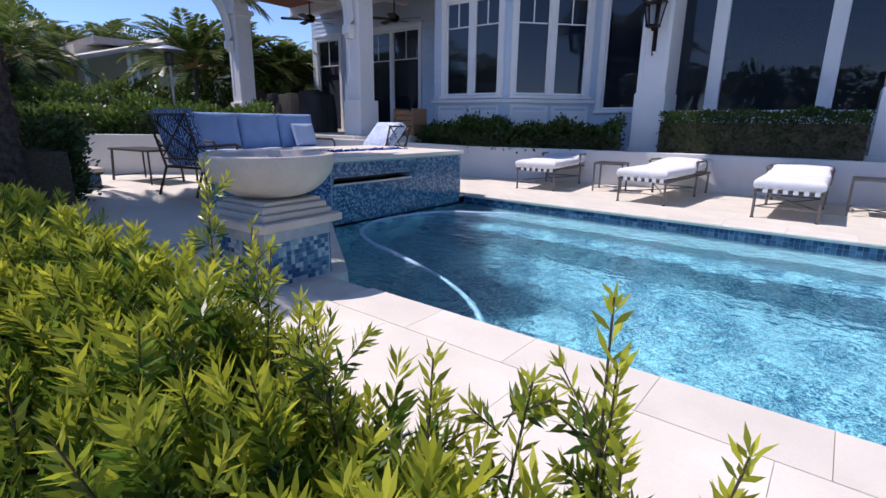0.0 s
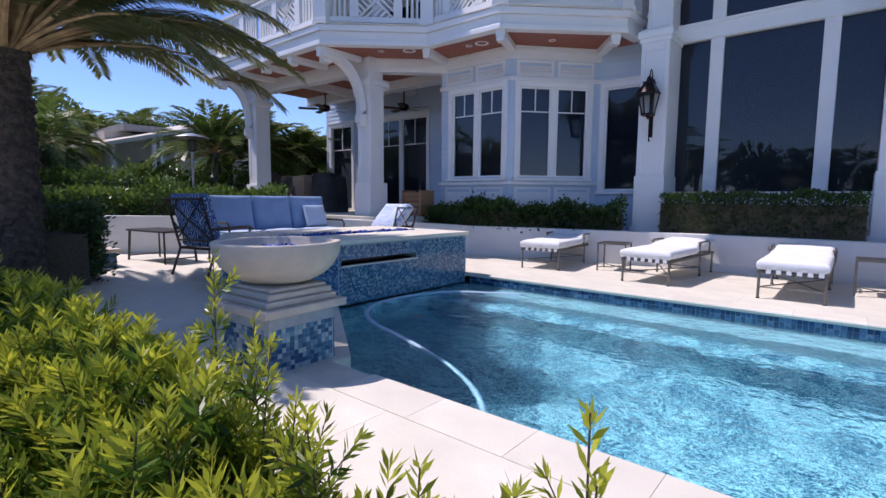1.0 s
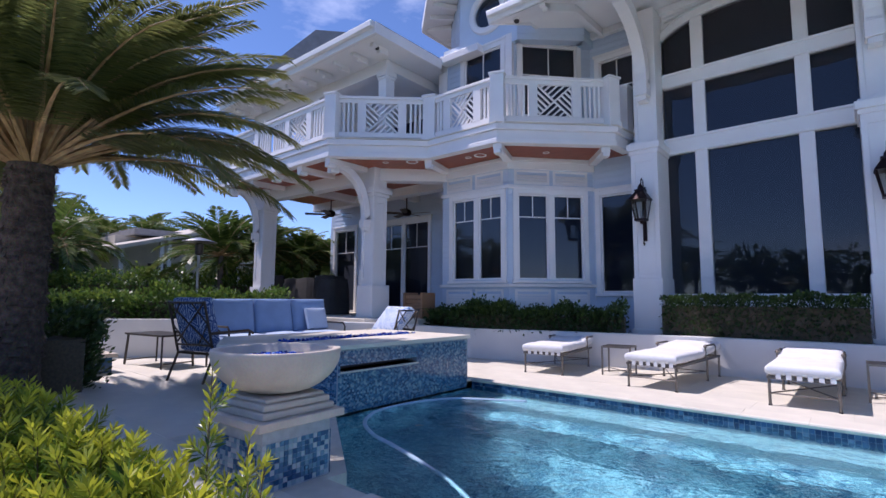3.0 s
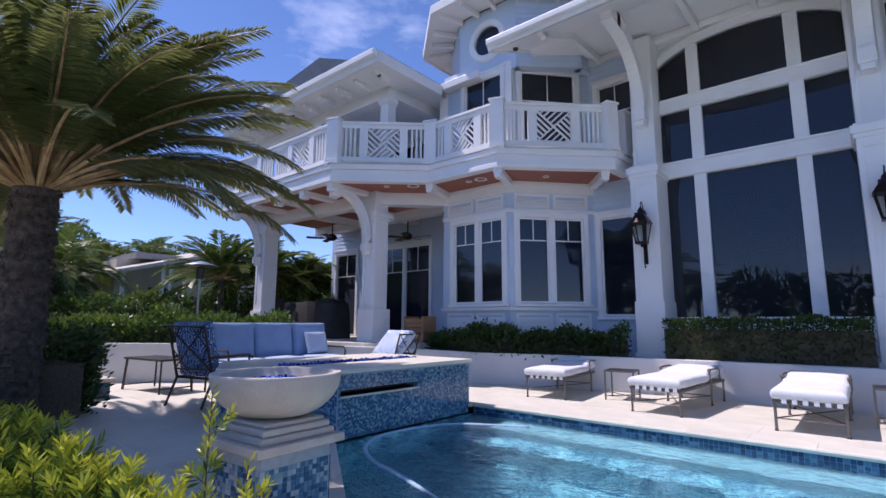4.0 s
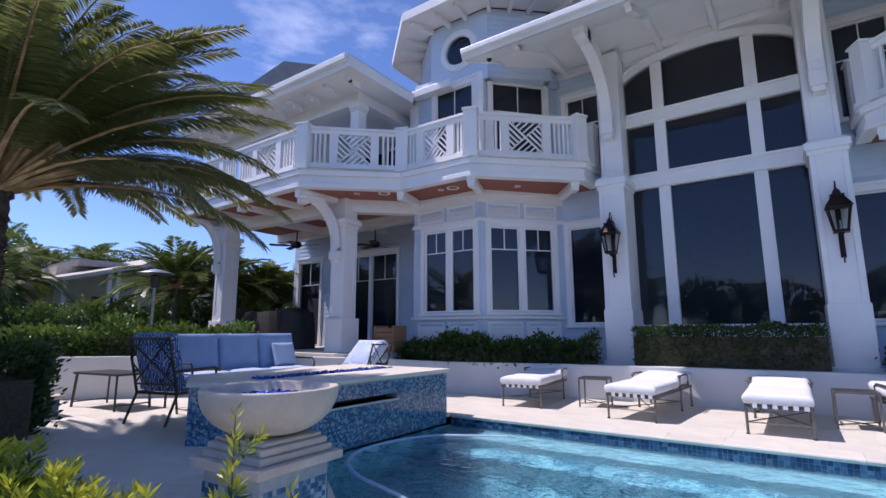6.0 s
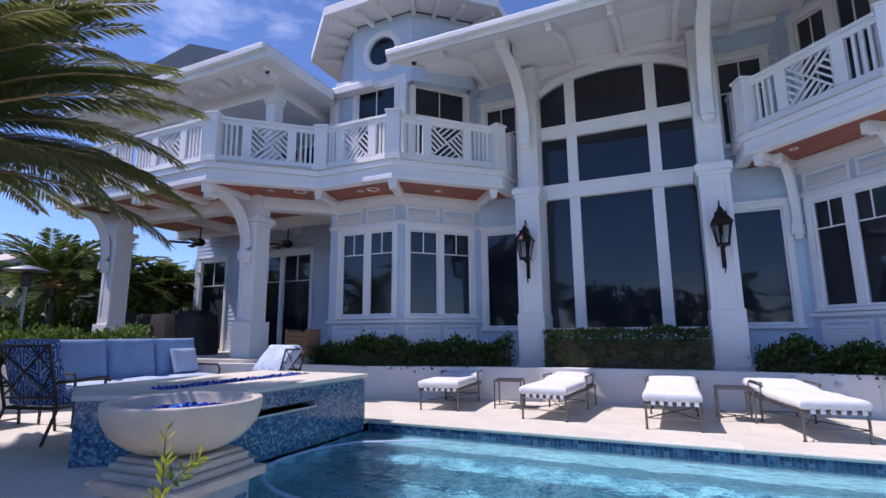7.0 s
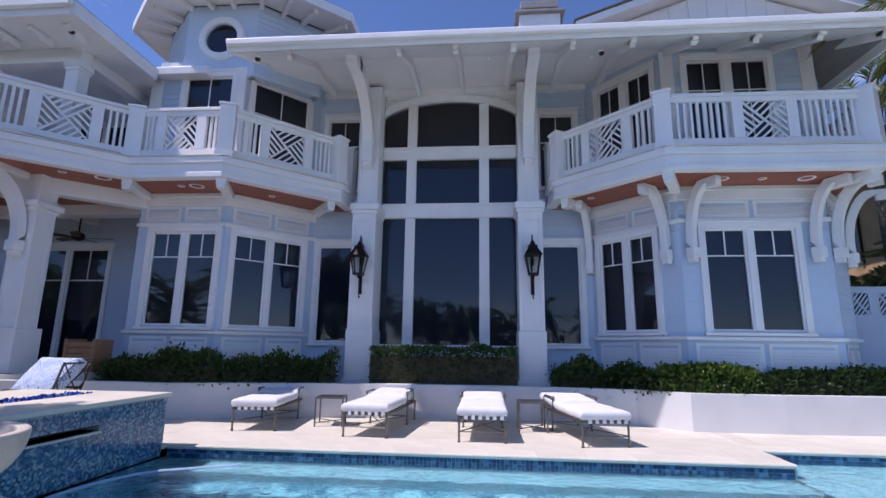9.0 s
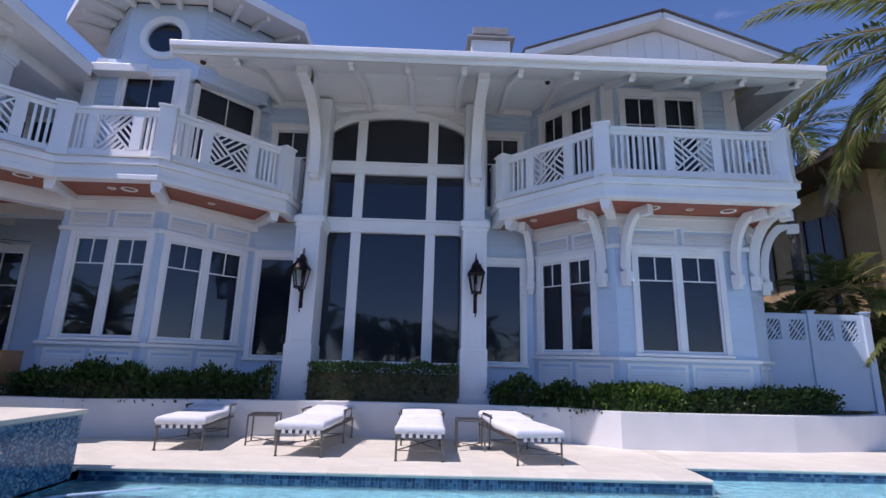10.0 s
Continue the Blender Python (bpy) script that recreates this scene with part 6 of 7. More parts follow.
def armchair(x, y, a, cushion, label, back=True):
    root = empty("armchair", pose(x, y, 0, 0, 0, a), label, "armchair", "chairs round the fire table")
    W, D = 0.66, 0.68
    w = W / 2
    for sx in (-1, 1):
        g = Shape()
        g.tube([(sx * w, 0.0, 0.0), (sx * w, 0.06, 0.34), (sx * w, 0.04, 0.60)], 0.016, 8)
        part("leg", g, METAL, root)
        g = Shape()
        g.tube([(sx * w, D + 0.08, 0.0), (sx * w, D - 0.06, 0.34)], 0.016, 8)
        part("leg", g, METAL, root)
        g = Shape()
        g.tube([(sx * w, D - 0.06, 0.34), (sx * w, D + 0.12, 1.0)], 0.016, 8)
        part("back_post", g, METAL, root)
        g = Shape()
        g.tube([(sx * w, -0.02, 0.57), (sx * w, 0.06, 0.61), (sx * w, D, 0.60)], 0.018, 8)
        part("armrest", g, METAL, root)
    g = Shape()
    g.box(-w, w, 0.04, 0.07, 0.33, 0.36).box(-w, w, D - 0.07, D - 0.04, 0.33, 0.36).box(-w, -w + 0.03, 0.07, D - 0.07, 0.33, 0.36).box(w - 0.03, w, 0.07, D - 0.07, 0.33, 0.36)
    part("seat_frame", g, METAL, root)
    g = Shape()
    P = lambda u, z: (u, D - 0.06 + (z - 0.34) * 0.273 + 0.012, z)
    g.tube([P(-w, 0.98), P(w, 0.98)], 0.014, 8)
    g.tube([P(-w, 0.45), P(w, 0.45)], 0.012, 8)
    for s in (-1, 1):
        g.tube([P(s * w, 0.98), P(-s * w, 0.45)], 0.011, 6)
        g.tube([P(s * w * 0.3, 0.98), P(s * w, 0.72)], 0.009, 6)
        g.tube([P(s * w * 0.3, 0.45), P(s * w, 0.72)], 0.009, 6)
    part("back_lattice", g, METAL, root)
    g = Shape()
    soft_slab(g, -w + 0.02, w - 0.02, 0.0, D - 0.08, 0.36, 0.48, 0.07)
    part("seat_cushion", g, cushion, root, smooth=True)
    if not back:
        return root
    g = Shape()
    m = Matrix.Translation((0, D - 0.13, 0.46)) @ Matrix.Rotation(radians(74), 4, 'X')
    soft_slab(g, -w + 0.02, w - 0.02, 0, 0.60, -0.08, 0.08, 0.09, puff=0.02, m=m)
    part("back_cushion", g, cushion, root, smooth=True)
    return root


sofa(-6.6, 4.80, 90, 2.2).matrix_basis = pose(-6.6, 4.80, 0, 0, 0, 90) @ Matrix.Diagonal((1.08, 1.0, 1.12, 1))
pillow("throw_pillow", 0.46, 0.42, 0.14, Matrix.Translation((-6.98, 5.62, 0.60)) @ Matrix.Rotation(radians(90), 4, 'Z') @ Matrix.Rotation(radians(70), 4, 'X'), PALE_CLOTH, "pale blue throw pillow on the patio sofa")
armchair(-6.35, 2.75, 196, PRINT_DARK, "metal patio armchair with navy lattice print cushion").matrix_basis = pose(-6.3, 3.55, 0, 0, 0, 195) @ Matrix.Diagonal((1.12, 1.12, 1.15, 1))
armchair(-6.02, 6.28, -80, CUSHION, "metal patio armchair with white seat cushion by the planter", False)
pillow("throw_pillow", 0.84, 0.62, 0.22, Matrix.Translation((-5.72, 6.22, 0.54)) @ Matrix.Rotation(radians(-12), 4, 'Z') @ Matrix.Rotation(radians(50), 4, 'X'), PRINT_LIGHT, "white throw pillow with blue lattice print")
tb = empty("patio_table", pose(-8.3, 3.2, 0, 0, 0, 8), "long dark metal side table on the patio", "side table")
g = Shape()
g.box(-0.62, 0.62, -0.3, 0.3, 0.53, 0.565)
part("tabletop", g, METAL, tb, bevel=0.006)
for sx in (-1, 1):
    for sy in (-1, 1):
        g = Shape()
        g.beam((sx * 0.56, sy * 0.26, 0.53), (sx * 0.60, sy * 0.28, 0.0), 0.03, 0.03)
        part("leg", g, METAL, tb)
    g = Shape()
    g.beam((sx * 0.6, -0.27, 0.08), (sx * 0.6, 0.27, 0.08), 0.02, 0.02)
    part("stretcher", g, METAL, tb)

# second low pedestal and two flood lights on the bed beside the date palm
pb = empty("pedestal", pose(-8.3, 1.95, 0, 0, 0, 3), "low blue tiled pedestal with stone cap by the patio wall", "pedestal")
g = Shape()
g.box(-0.4, 0.4, -0.4, 0.4, 0, 0.24)
part("core", g, MOSAIC, pb)
g = Shape()
g.box(-0.46, 0.46, -0.46, 0.46, 0.24, 0.30)
part("cap_slab", g, CAST_STONE, pb, bevel=0.01)
g = Shape()
g.box(-0.3, 0.3, -0.3, 0.3, 0.30, 0.38)
part("cap_step", g, CAST_STONE, pb, bevel=0.02)
for k, (x, y, a) in enumerate(((-8.55, 1.75, 30), (-8.1, 2.05, -10))):
    fl = empty("flood_light", pose(x, y, 0.38, 0, 0, a), "pale grey garden flood light on the pedestal", "garden light", "flood lights")
    g = Shape()
    g.tube([(0, 0, 0), (0, 0, 0.14)], 0.03, 10)
    part("stand", g, PLATE, fl)
    g = Shape()
    m = Matrix.Translation((0, 0, 0.24)) @ Matrix.Rotation(0.4, 4, 'X')
    g.box(-0.16, 0.16, -0.09, 0.09, -0.12, 0.12, m)
    part("housing", g, PLATE, fl, bevel=0.03)

# Porch things
def ceiling_fan(x, y, z):
    root = empty("ceiling_fan", pose(x, y, z), "dark bronze ceiling fan under the porch", "ceiling fan")
    g = Shape()
    g.tube([(0, 0, 0.75), (0, 0, 0.1)], 0.018, 8)
    part("rod", g, LANTERN, root)
    g = Shape()
    g.lathe([(0.0, 0.14), (0.06, 0.13), (0.13, 0.08), (0.14, 0.0), (0.09, -0.06), (0.0, -0.08)], 20)
    part("motor", g, LANTERN, root)
    for k in range(5):
        m = Matrix.Rotation(k * 6.28318 / 5 + 0.3, 4, 'Z') @ Matrix.Rotation(0.2, 4, 'X')
        g = Shape()
        g.prism([(0.12, -0.03), (0.25, -0.07), (0.72, -0.08), (0.75, 0.0), (0.72, 0.08), (0.25, 0.07), (0.12, 0.03)], -0.006, 0.006, m)
        part("blade", g, DARK_WOOD, root)
    return root


ceiling_fan(-10.5, 8.5, 3.66)
ceiling_fan(-8.6, 9.75, 3.66)


def covered(name, x, y, a, w, d, h, label, seed):
    """A cloth cover hanging in folds over furniture."""
    g = Shape()
    n = 48
    rings = []
    for j in range(9):
        t = j / 8
        ring = []
        for k in range(n):
            ang = 6.28318 * k / n
            c, s = math.cos(ang), math.sin(ang)
            r = 1 / max(abs(c), abs(s))
            r = min(r, 1.22)
            f = (1.0 - 0.14 * t ** 3) * (1 + 0.035 * (1 - t) * math.sin(9 * ang + seed))
            sag = 0.05 * noise.noise(Vector((c * 2 + seed, s * 2, t * 2)))
            ring.append((c * r * w / 2 * f, s * r * d / 2 * f, h * t * (1 + sag)))
        rings.append(ring)
    for j in range(8):
        for k in range(n):
            g.add([rings[j][k], rings[j][(k + 1) % n], rings[j + 1][(k + 1) % n], rings[j + 1][k]], [(0, 1, 2, 3)])
    g.add(rings[8], [tuple(range(n))])
    ob = thing(name, g, COVER, label, "covered furniture", group="covered furniture")
    ob.matrix_basis = pose(x, y, PORCH_Z, 0, 0, a)
    return ob


covered("covered_table", -12.2, 9.0, 0, 1.9, 1.2, 1.05, "dark cloth cover over a porch table", 1)
covered("covered_chair", -10.7, 8.7, 10, 0.8, 0.8, 1.1, "dark cloth cover over a porch chair", 2)
covered("covered_chair", -13.3, 8.3, -8, 0.9, 0.8, 1.15, "dark cloth cover over a porch chair", 3)
covered("covered_chair", -9.9, 8.2, 4, 0.75, 0.75, 0.95, "dark cloth cover over a low porch chair", 5)
tk = empty("planter_box", pose(-6.45, 8.0, PORCH_Z, 0, 0, 0), "slatted teak box at the end of the porch", "planter box")
for k in range(5):
    g = Shape()
    g.box(-0.28, 0.28, -0.2, -0.18, 0.02 + k * 0.105, 0.11 + k * 0.105)
    part("slat", g, TEAK, tk)
    g = Shape()
    g.box(-0.28, 0.28, 0.18, 0.2, 0.02 + k * 0.105, 0.11 + k * 0.105)
    part("slat", g, TEAK, tk)
for sx in (-1, 1):
    g = Shape()
    g.box(sx * 0.27 - 0.03, sx * 0.27 + 0.03, -0.22, 0.22, 0, 0.58)
    part("end_panel", g, TEAK, tk)


def heater(x, y, z):
    root = empty("patio_heater", pose(x, y, z), "tall steel patio heater with a wide round hood", "patio heater")
    g = Shape()
    g.lathe([(0.0, 0.0), (0.23, 0.0), (0.23, 0.04), (0.19, 0.06), (0.19, 0.55), (0.05, 0.6), (0.0, 0.6)], 20)
    part("base", g, STEEL, root)
    g = Shape()
    g.tube([(0, 0, 0.6), (0, 0, 1.75)], 0.035, 10)
    part("pole", g, STEEL, root)
    g = Shape()
    g.lathe([(0.05, 1.72), (0.10, 1.75), (0.11, 2.0), (0.07, 2.04), (0.0, 2.05)], 16)
    part("burner", g, METAL, root)
    g = Shape()
    g.lathe([(0.0, 2.20), (0.15, 2.17), (0.43, 2.08), (0.44, 2.07), (0.15, 2.13), (0.0, 2.15)], 28)
    part("hood", g, STEEL, root, smooth=True)
    return root


heater(-12.1, 5.45, 0.60)

# downlights and speakers in the balcony soffit, cameras under the eave
def downlight(x, y, z, r=0.075):
    root = empty("downlight", pose(x, y, z), "small white recessed ceiling light", "downlight", "recessed lights")
    g = Shape()
    g.lathe([(r * 0.65, 0.012), (r * 0.7, 0.0), (r * 0.9, -0.012), (r, -0.008), (r, 0.0)], 20)
    part("ring", g, WHITE, root)
    g = Shape()
    g.lathe([(0.0, 0.008), (r * 0.66, 0.008)], 20)
    part("lens", g, PLATE, root)


for x, y, r in ((-5.05, 8.02, 0.07), (-4.75, 8.05, 0.14), (-3.55, 8.75, 0.07), (-6.75, 7.15, 0.07), (-6.25, 7.5, 0.14), (2.95, 9.15, 0.07), (5.0, 8.08, 0.12), (5.7, 8.1, 0.07), (6.45, 8.12, 0.14)):
    downlight(x, y, 4.285, r)
for x, y in ((-2.9, 8.7), (-0.7, 8.6), (0.9, 8.6), (3.0, 8.7), (4.6, 7.6), (6.2, 7.6)):
    downlight(x, y, (EZ + (y - EY - 0.1) * 0.4722 if y < 8.5 else 7.14 + (y - 8.5) * 0.0647) - 0.004, 0.055)


def eave_camera(x, y, z):
    root = empty("security_camera", pose(x, y, z), "small dome camera under the eave", "camera", "eave cameras")
    g = Shape()
    g.lathe([(0.0, 0.0), (0.06, 0.0), (0.065, -0.05), (0.05, -0.06)], 16)
    part("mount", g, WHITE, root)
    g = Shape()
    g.lathe([(0.055, -0.05), (0.05, -0.085), (0.03, -0.105), (0.0, -0.112)], 16)
    part("dome", g, BLACK, root, smooth=True)


eave_camera(-3.45, 7.45, 6.64)
eave_camera(3.1, 8.3, 7.04)
eave_camera(-6.45, 6.55, LZ - 0.01)
eave_camera(-9.8, 6.55, LZ - 0.01)
eave_camera(7.45, 8.3, 4.28)
for x, y, nx, ny in ((5.0, 8.155, 0.1, -1), (6.4, 8.37, 0.18, -1), (7.9, 8.747, 0.3, -1), (3.0, 8.632, 0.1, -1), (-0.6, 8.70, -0.07, -1), (-3.0, 8.375, -0.2, -1)):
    g = Shape()
    a = math.degrees(math.atan2(ny, nx)) + 90
    g.box(-0.045, 0.045, -0.018, 0.0, 0.42, 0.48).box(-0.03, 0.03, -0.024, -0.018, 0.432, 0.468)
    ob = thing("wall_light", g, PLATE, "small flush step light in the planter wall", "wall light", group="step lights")
    ob.matrix_basis = pose(x, y, 0, 0, 0, a)

# Garden gate at the right side
gt = empty("garden_gate", pose(8.4, 10.5, 0.45), "tall pale blue gate with lattice squares", "gate")
for k, (x0, x1) in enumerate(((0.0, 1.16), (1.22, 2.4))):
    g = Shape()
    g.box(x0, x1, 0, 0.06, 0.1, 1.62)
    g.box(x0, x1, 0, 0.06, 2.08, 2.22).box(x0, x0 + 0.12, 0, 0.06, 1.62, 2.08).box(x1 - 0.12, x1, 0, 0.06, 1.62, 2.08)
    g.box((x0 + x1) / 2 - 0.1, (x0 + x1) / 2 + 0.1, 0, 0.06, 1.62, 2.08)
    leaf = part("gate_leaf", g, SIDING, gt, bevel=0.006)
    for c0, c1 in ((x0 + 0.12, (x0 + x1) / 2 - 0.1), ((x0 + x1) / 2 + 0.1, x1 - 0.12)):
        g = Shape()
        w, h = c1 - c0, 0.46
        for q in range(-4, 5):
            f = q / 4
            g.beam((c0 + w * max(0, f), 0.03, 1.62 + h * max(0, -f)), (c0 + w * min(1, 1 + f), 0.03, 1.62 + h * min(1, 1 - f)), 0.03, 0.03)
        g.beam((c0, 0.03, 2.08), (c1, 0.03, 1.62), 0.034, 0.034)
        part("lattice", g, SIDING, leaf)
for x in (-0.06, 1.19, 2.48):
    g = Shape()
    g.box(x - 0.08, x + 0.08, -0.05, 0.11, -0.5, 2.26).box(x - 0.1, x + 0.1, -0.07, 0.13, 2.26, 2.30)
    part("post", g, SIDING, gt, bevel=0.006)

# Neighbours -------------------------------------------------------------------------
nb = empty("neighbour_house", pose(-24, 6.0, 0), "low cream house with a wide flat awning on posts", "house")
g = Shape()
g.add([(3, 0.2, 3.1), (-5, 0.2, 3.35), (-5, 6.5, 5.2), (3, 6.5, 4.85), (3, 0.2, 3.25), (-5, 0.2, 3.5), (-5, 6.5, 5.35), (3, 6.5, 5.0)], ((0, 1, 2, 3), (7, 6, 5, 4), (0, 3, 7, 4), (1, 0, 4, 5), (2, 1, 5, 6), (3, 2, 6, 7)))
part("awning_roof", g, CREAM, nb)
for y, z in ((0.4, 3.2), (1.9, 3.6), (2.2, 3.7), (3.6, 4.1), (5.2, 4.5)):
    g = Shape()
    g.box(2.4, 2.55, y, y + 0.15, 0, z)
    part("post", g, WHITE, nb)
g = Shape()
g.box(-7, -2, 1.5, 12, 0, 4.2)
part("wall", g, CREAM, nb)
g = Shape()
g.box(-2.0, -1.94, 3.0, 4.0, 0.5, 2.9)
part("window", g, BLACK, nb)
g = Shape()
g.box(-2.0, -1.94, 6.0, 7.4, 1.2, 2.9)
part("window", g, BLACK, nb)
g = Shape()
g.prism([(-9, 2), (-1, 2), (-1, 14), (-9, 14)], 4.2, 4.5)
part("roof", g, ROOF_TILE, nb)

nr = empty("neighbour_house", pose(13.0, 12.0, 0), "tan stuccoed house with dark deep eaves", "house")
g = Shape()
g.box(0, 10, 0, 12, 0, 7.0)
part("wall", g, TAN, nr)
g = Shape()
g.add([(-1.6, -1.6, 7.0), (12, -1.6, 7.0), (12, 14, 7.0), (-1.6, 14, 7.0), (-1.6, -1.6, 7.25), (12, -1.6, 7.25), (12, 14, 7.25), (-1.6, 14, 7.25), (4, 5, 9.4), (7, 8, 9.4)], ((3, 2, 1, 0), (0, 1, 5, 4), (1, 2, 6, 5), (2, 3, 7, 6), (3, 0, 4, 7), (4, 5, 9, 8), (5, 6, 9), (6, 7, 8, 9), (7, 4, 8)))
part("roof", g, DARK_WOOD, nr)
for z in (1.0, 4.2):
    for y in (1.2, 4.2, 7.2):
        g = Shape()
        g.box(-0.05, 0.05, y, y + 1.3, z, z + 1.9)
        wn2 = part("window", g, BLACK, nr)
        g = Shape()
        g.box(-0.09, 0.0, y - 0.1, y, z - 0.1, z + 2.0).box(-0.09, 0.0, y + 1.3, y + 1.4, z - 0.1, z + 2.0).box(-0.08, 0.0, y + 0.62, y + 0.68, z, z + 1.9)
        part("frame", g, DARK_WOOD, wn2)
for x in (1.2, 4.5):
    g = Shape()
    g.box(x, x + 1.6, -0.06, 0.05, 4.2, 6.0)
    part("window", g, BLACK, nr)

# white picket fence beyond the porch
fence = empty("picket_fence", pose(-20.5, 12.8, 0.2), "white picket fence behind the porch", "fence")
for k in range(26):
    g = Shape()
    x = k * 0.28
    g.prism([(x, 0), (x + 0.2, 0), (x + 0.2, 0.03), (x, 0.03)], 0, 2.0 + 0.18 * (k % 2))
    part("picket", g, WHITE, fence)
g = Shape()
g.box(0, 7.3, 0.031, 0.08, 0.5, 0.6).box(0, 7.3, 0.031, 0.08, 1.6, 1.7)
part("rail", g, WHITE, fence)


# Planting ----------------------------------------------------------------------
leafy_block("hedge", [(-1.42, 9.12), (1.42, 9.12)], 0.5, 1.28, 0.42, 9000, 11, HEDGE, "clipped dark green hedge below the tall window", 0.055, 0.05)
leafy_block("low_hedge", [(-6.0, 8.0), (-4.9, 8.2), (-3.6, 8.6), (-2.1, 9.05)], 0.5, 0.98, 0.55, 9500, 12, HEDGE, "low dark green shrubs under the bay window", 0.08, 0.20)
leafy_block("low_hedge", [(2.1, 9.1), (3.3, 8.95), (3.9, 8.62)], 0.5, 0.92, 0.5, 5000, 13, HEDGE, "low dark green shrubs beside the pilaster", 0.08, 0.20)
# The sun patch on this stretch is put into the brighter leaf colour.
leafy_block("low_hedge", [(3.8, 8.45), (4.5, 8.30), (5.3, 8.30)], 0.5, 0.92, 0.22, 5000, 14, HEDGE_LIGHT, "low shrubs along the planter edge, sunlight put into bright green leaves", 0.075, 0.14)
leafy_block("low_hedge", [(5.3, 8.34), (7.0, 8.45), (8.5, 8.85)], 0.5, 0.95, 0.30, 6000, 15, HEDGE, "low dark green shrubs at the end of the planter", 0.075, 0.14)
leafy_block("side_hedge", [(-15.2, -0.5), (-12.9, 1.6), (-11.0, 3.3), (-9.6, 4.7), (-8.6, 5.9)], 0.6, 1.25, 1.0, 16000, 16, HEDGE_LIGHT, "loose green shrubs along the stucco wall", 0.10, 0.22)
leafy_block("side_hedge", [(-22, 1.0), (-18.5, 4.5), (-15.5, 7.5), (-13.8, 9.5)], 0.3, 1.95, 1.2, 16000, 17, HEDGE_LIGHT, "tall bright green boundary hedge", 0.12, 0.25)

# yew pine bushes in front of the camera
BUSH = ((-2.9, 0.55, 0.55, 0.45, 0.60, 170), (-2.1, 0.72, 0.55, 0.42, 0.58, 190), (-1.35, 0.62, 0.5, 0.42, 0.56, 190), (-0.75, 0.52, 0.45, 0.42, 0.52, 180), (-0.35, 0.55, 0.34, 0.30, 0.52, 100), (0.05, 0.40, 0.42, 0.40, 0.48, 150), (0.55, 0.42, 0.36, 0.36, 0.44, 110), (0.95, 0.30, 0.36, 0.34, 0.46, 90), (1.35, 0.42, 0.3, 0.26, 0.44, 60), (1.75, 0.36, 0.3, 0.3, 0.40, 60), (0.35, 0.12, 0.4, 0.3, 0.42, 90), (-1.6, 0.0, 0.6, 0.4, 0.55, 150), (-0.5, -0.05, 0.6, 0.36, 0.46, 130), (-2.6, -0.1, 0.7, 0.5, 0.60, 150), (-4.6, 0.3, 0.7, 0.5, 0.75, 150), (-5.4, 0.2, 0.6, 0.4, 0.7, 120))
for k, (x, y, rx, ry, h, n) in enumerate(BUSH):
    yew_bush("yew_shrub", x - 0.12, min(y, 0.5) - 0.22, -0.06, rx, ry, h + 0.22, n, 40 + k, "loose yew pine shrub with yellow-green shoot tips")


leafy_block("dark_shrub", [(-7.6, 1.2), (-6.9, 1.35), (-6.3, 1.3)], 0.0, 0.85, 0.9, 6000, 18, HEDGE, "dark green shrub in the shade of the date palm", 0.08, 0.25, "shrub")


def sprig(x, y, top, seed):
    """One tall leader standing over the bushes."""
    rng = np.random.default_rng(seed)
    foot = min(y, 0.60)
    lean = y - foot
    root = empty("yew_sprig", pose(x, foot, -0.06), "upright yew pine leader with yellow tip", "shrub", "yew pine hedge")
    Q, Y = [], []
    st = Shape()
    q, yg, tip = yew_shoot(rng, np.array([0, 0, 0.05]), (0.03, lean / top, 1), math.hypot(top, lean), 76, 0.074)
    Q.append(q)
    Y.append(yg)
    st.tube([(0, 0, 0), (0.0, lean * 0.5, top * 0.5), tuple(tip)], [0.006, 0.004, 0.002], 5)
    for i in range(7):
        z = top * rng.uniform(0.35, 0.9)
        a = rng.uniform(0, 6.283)
        q, yg, tip = yew_shoot(rng, np.array([0, lean * z / top, z]), (math.cos(a), math.sin(a), 0.9), rng.uniform(0.08, 0.17), 24, 0.064)
        Q.append(q)
        Y.append(yg)
        st.tube([(0, lean * z / top, z), tuple(tip)], 0.002, 4)
    leaf_mesh("foliage", np.concatenate(Q), np.concatenate(Y), YEW, root)
    tagged(part("stem", st, TWIG, root), kind="stuff")


SPRIGS = ((0.97, 0.40, 0.77), (-0.60, 0.52, 0.92), (0.80, 0.36, 0.68), (0.97, 0.42, 0.66), (1.12, 0.38, 0.62), (0.36, 0.32, 0.66), (0.62, 0.34, 0.60), (0.12, 0.36, 0.68), (1.03, 0.36, 0.58), (-0.08, 0.40, 0.72), (0.24, 0.30, 0.62), (-0.28, 0.45, 0.72))
for k, (x, y, t) in enumerate(SPRIGS):
    sprig(x, y, t, 71 + k)

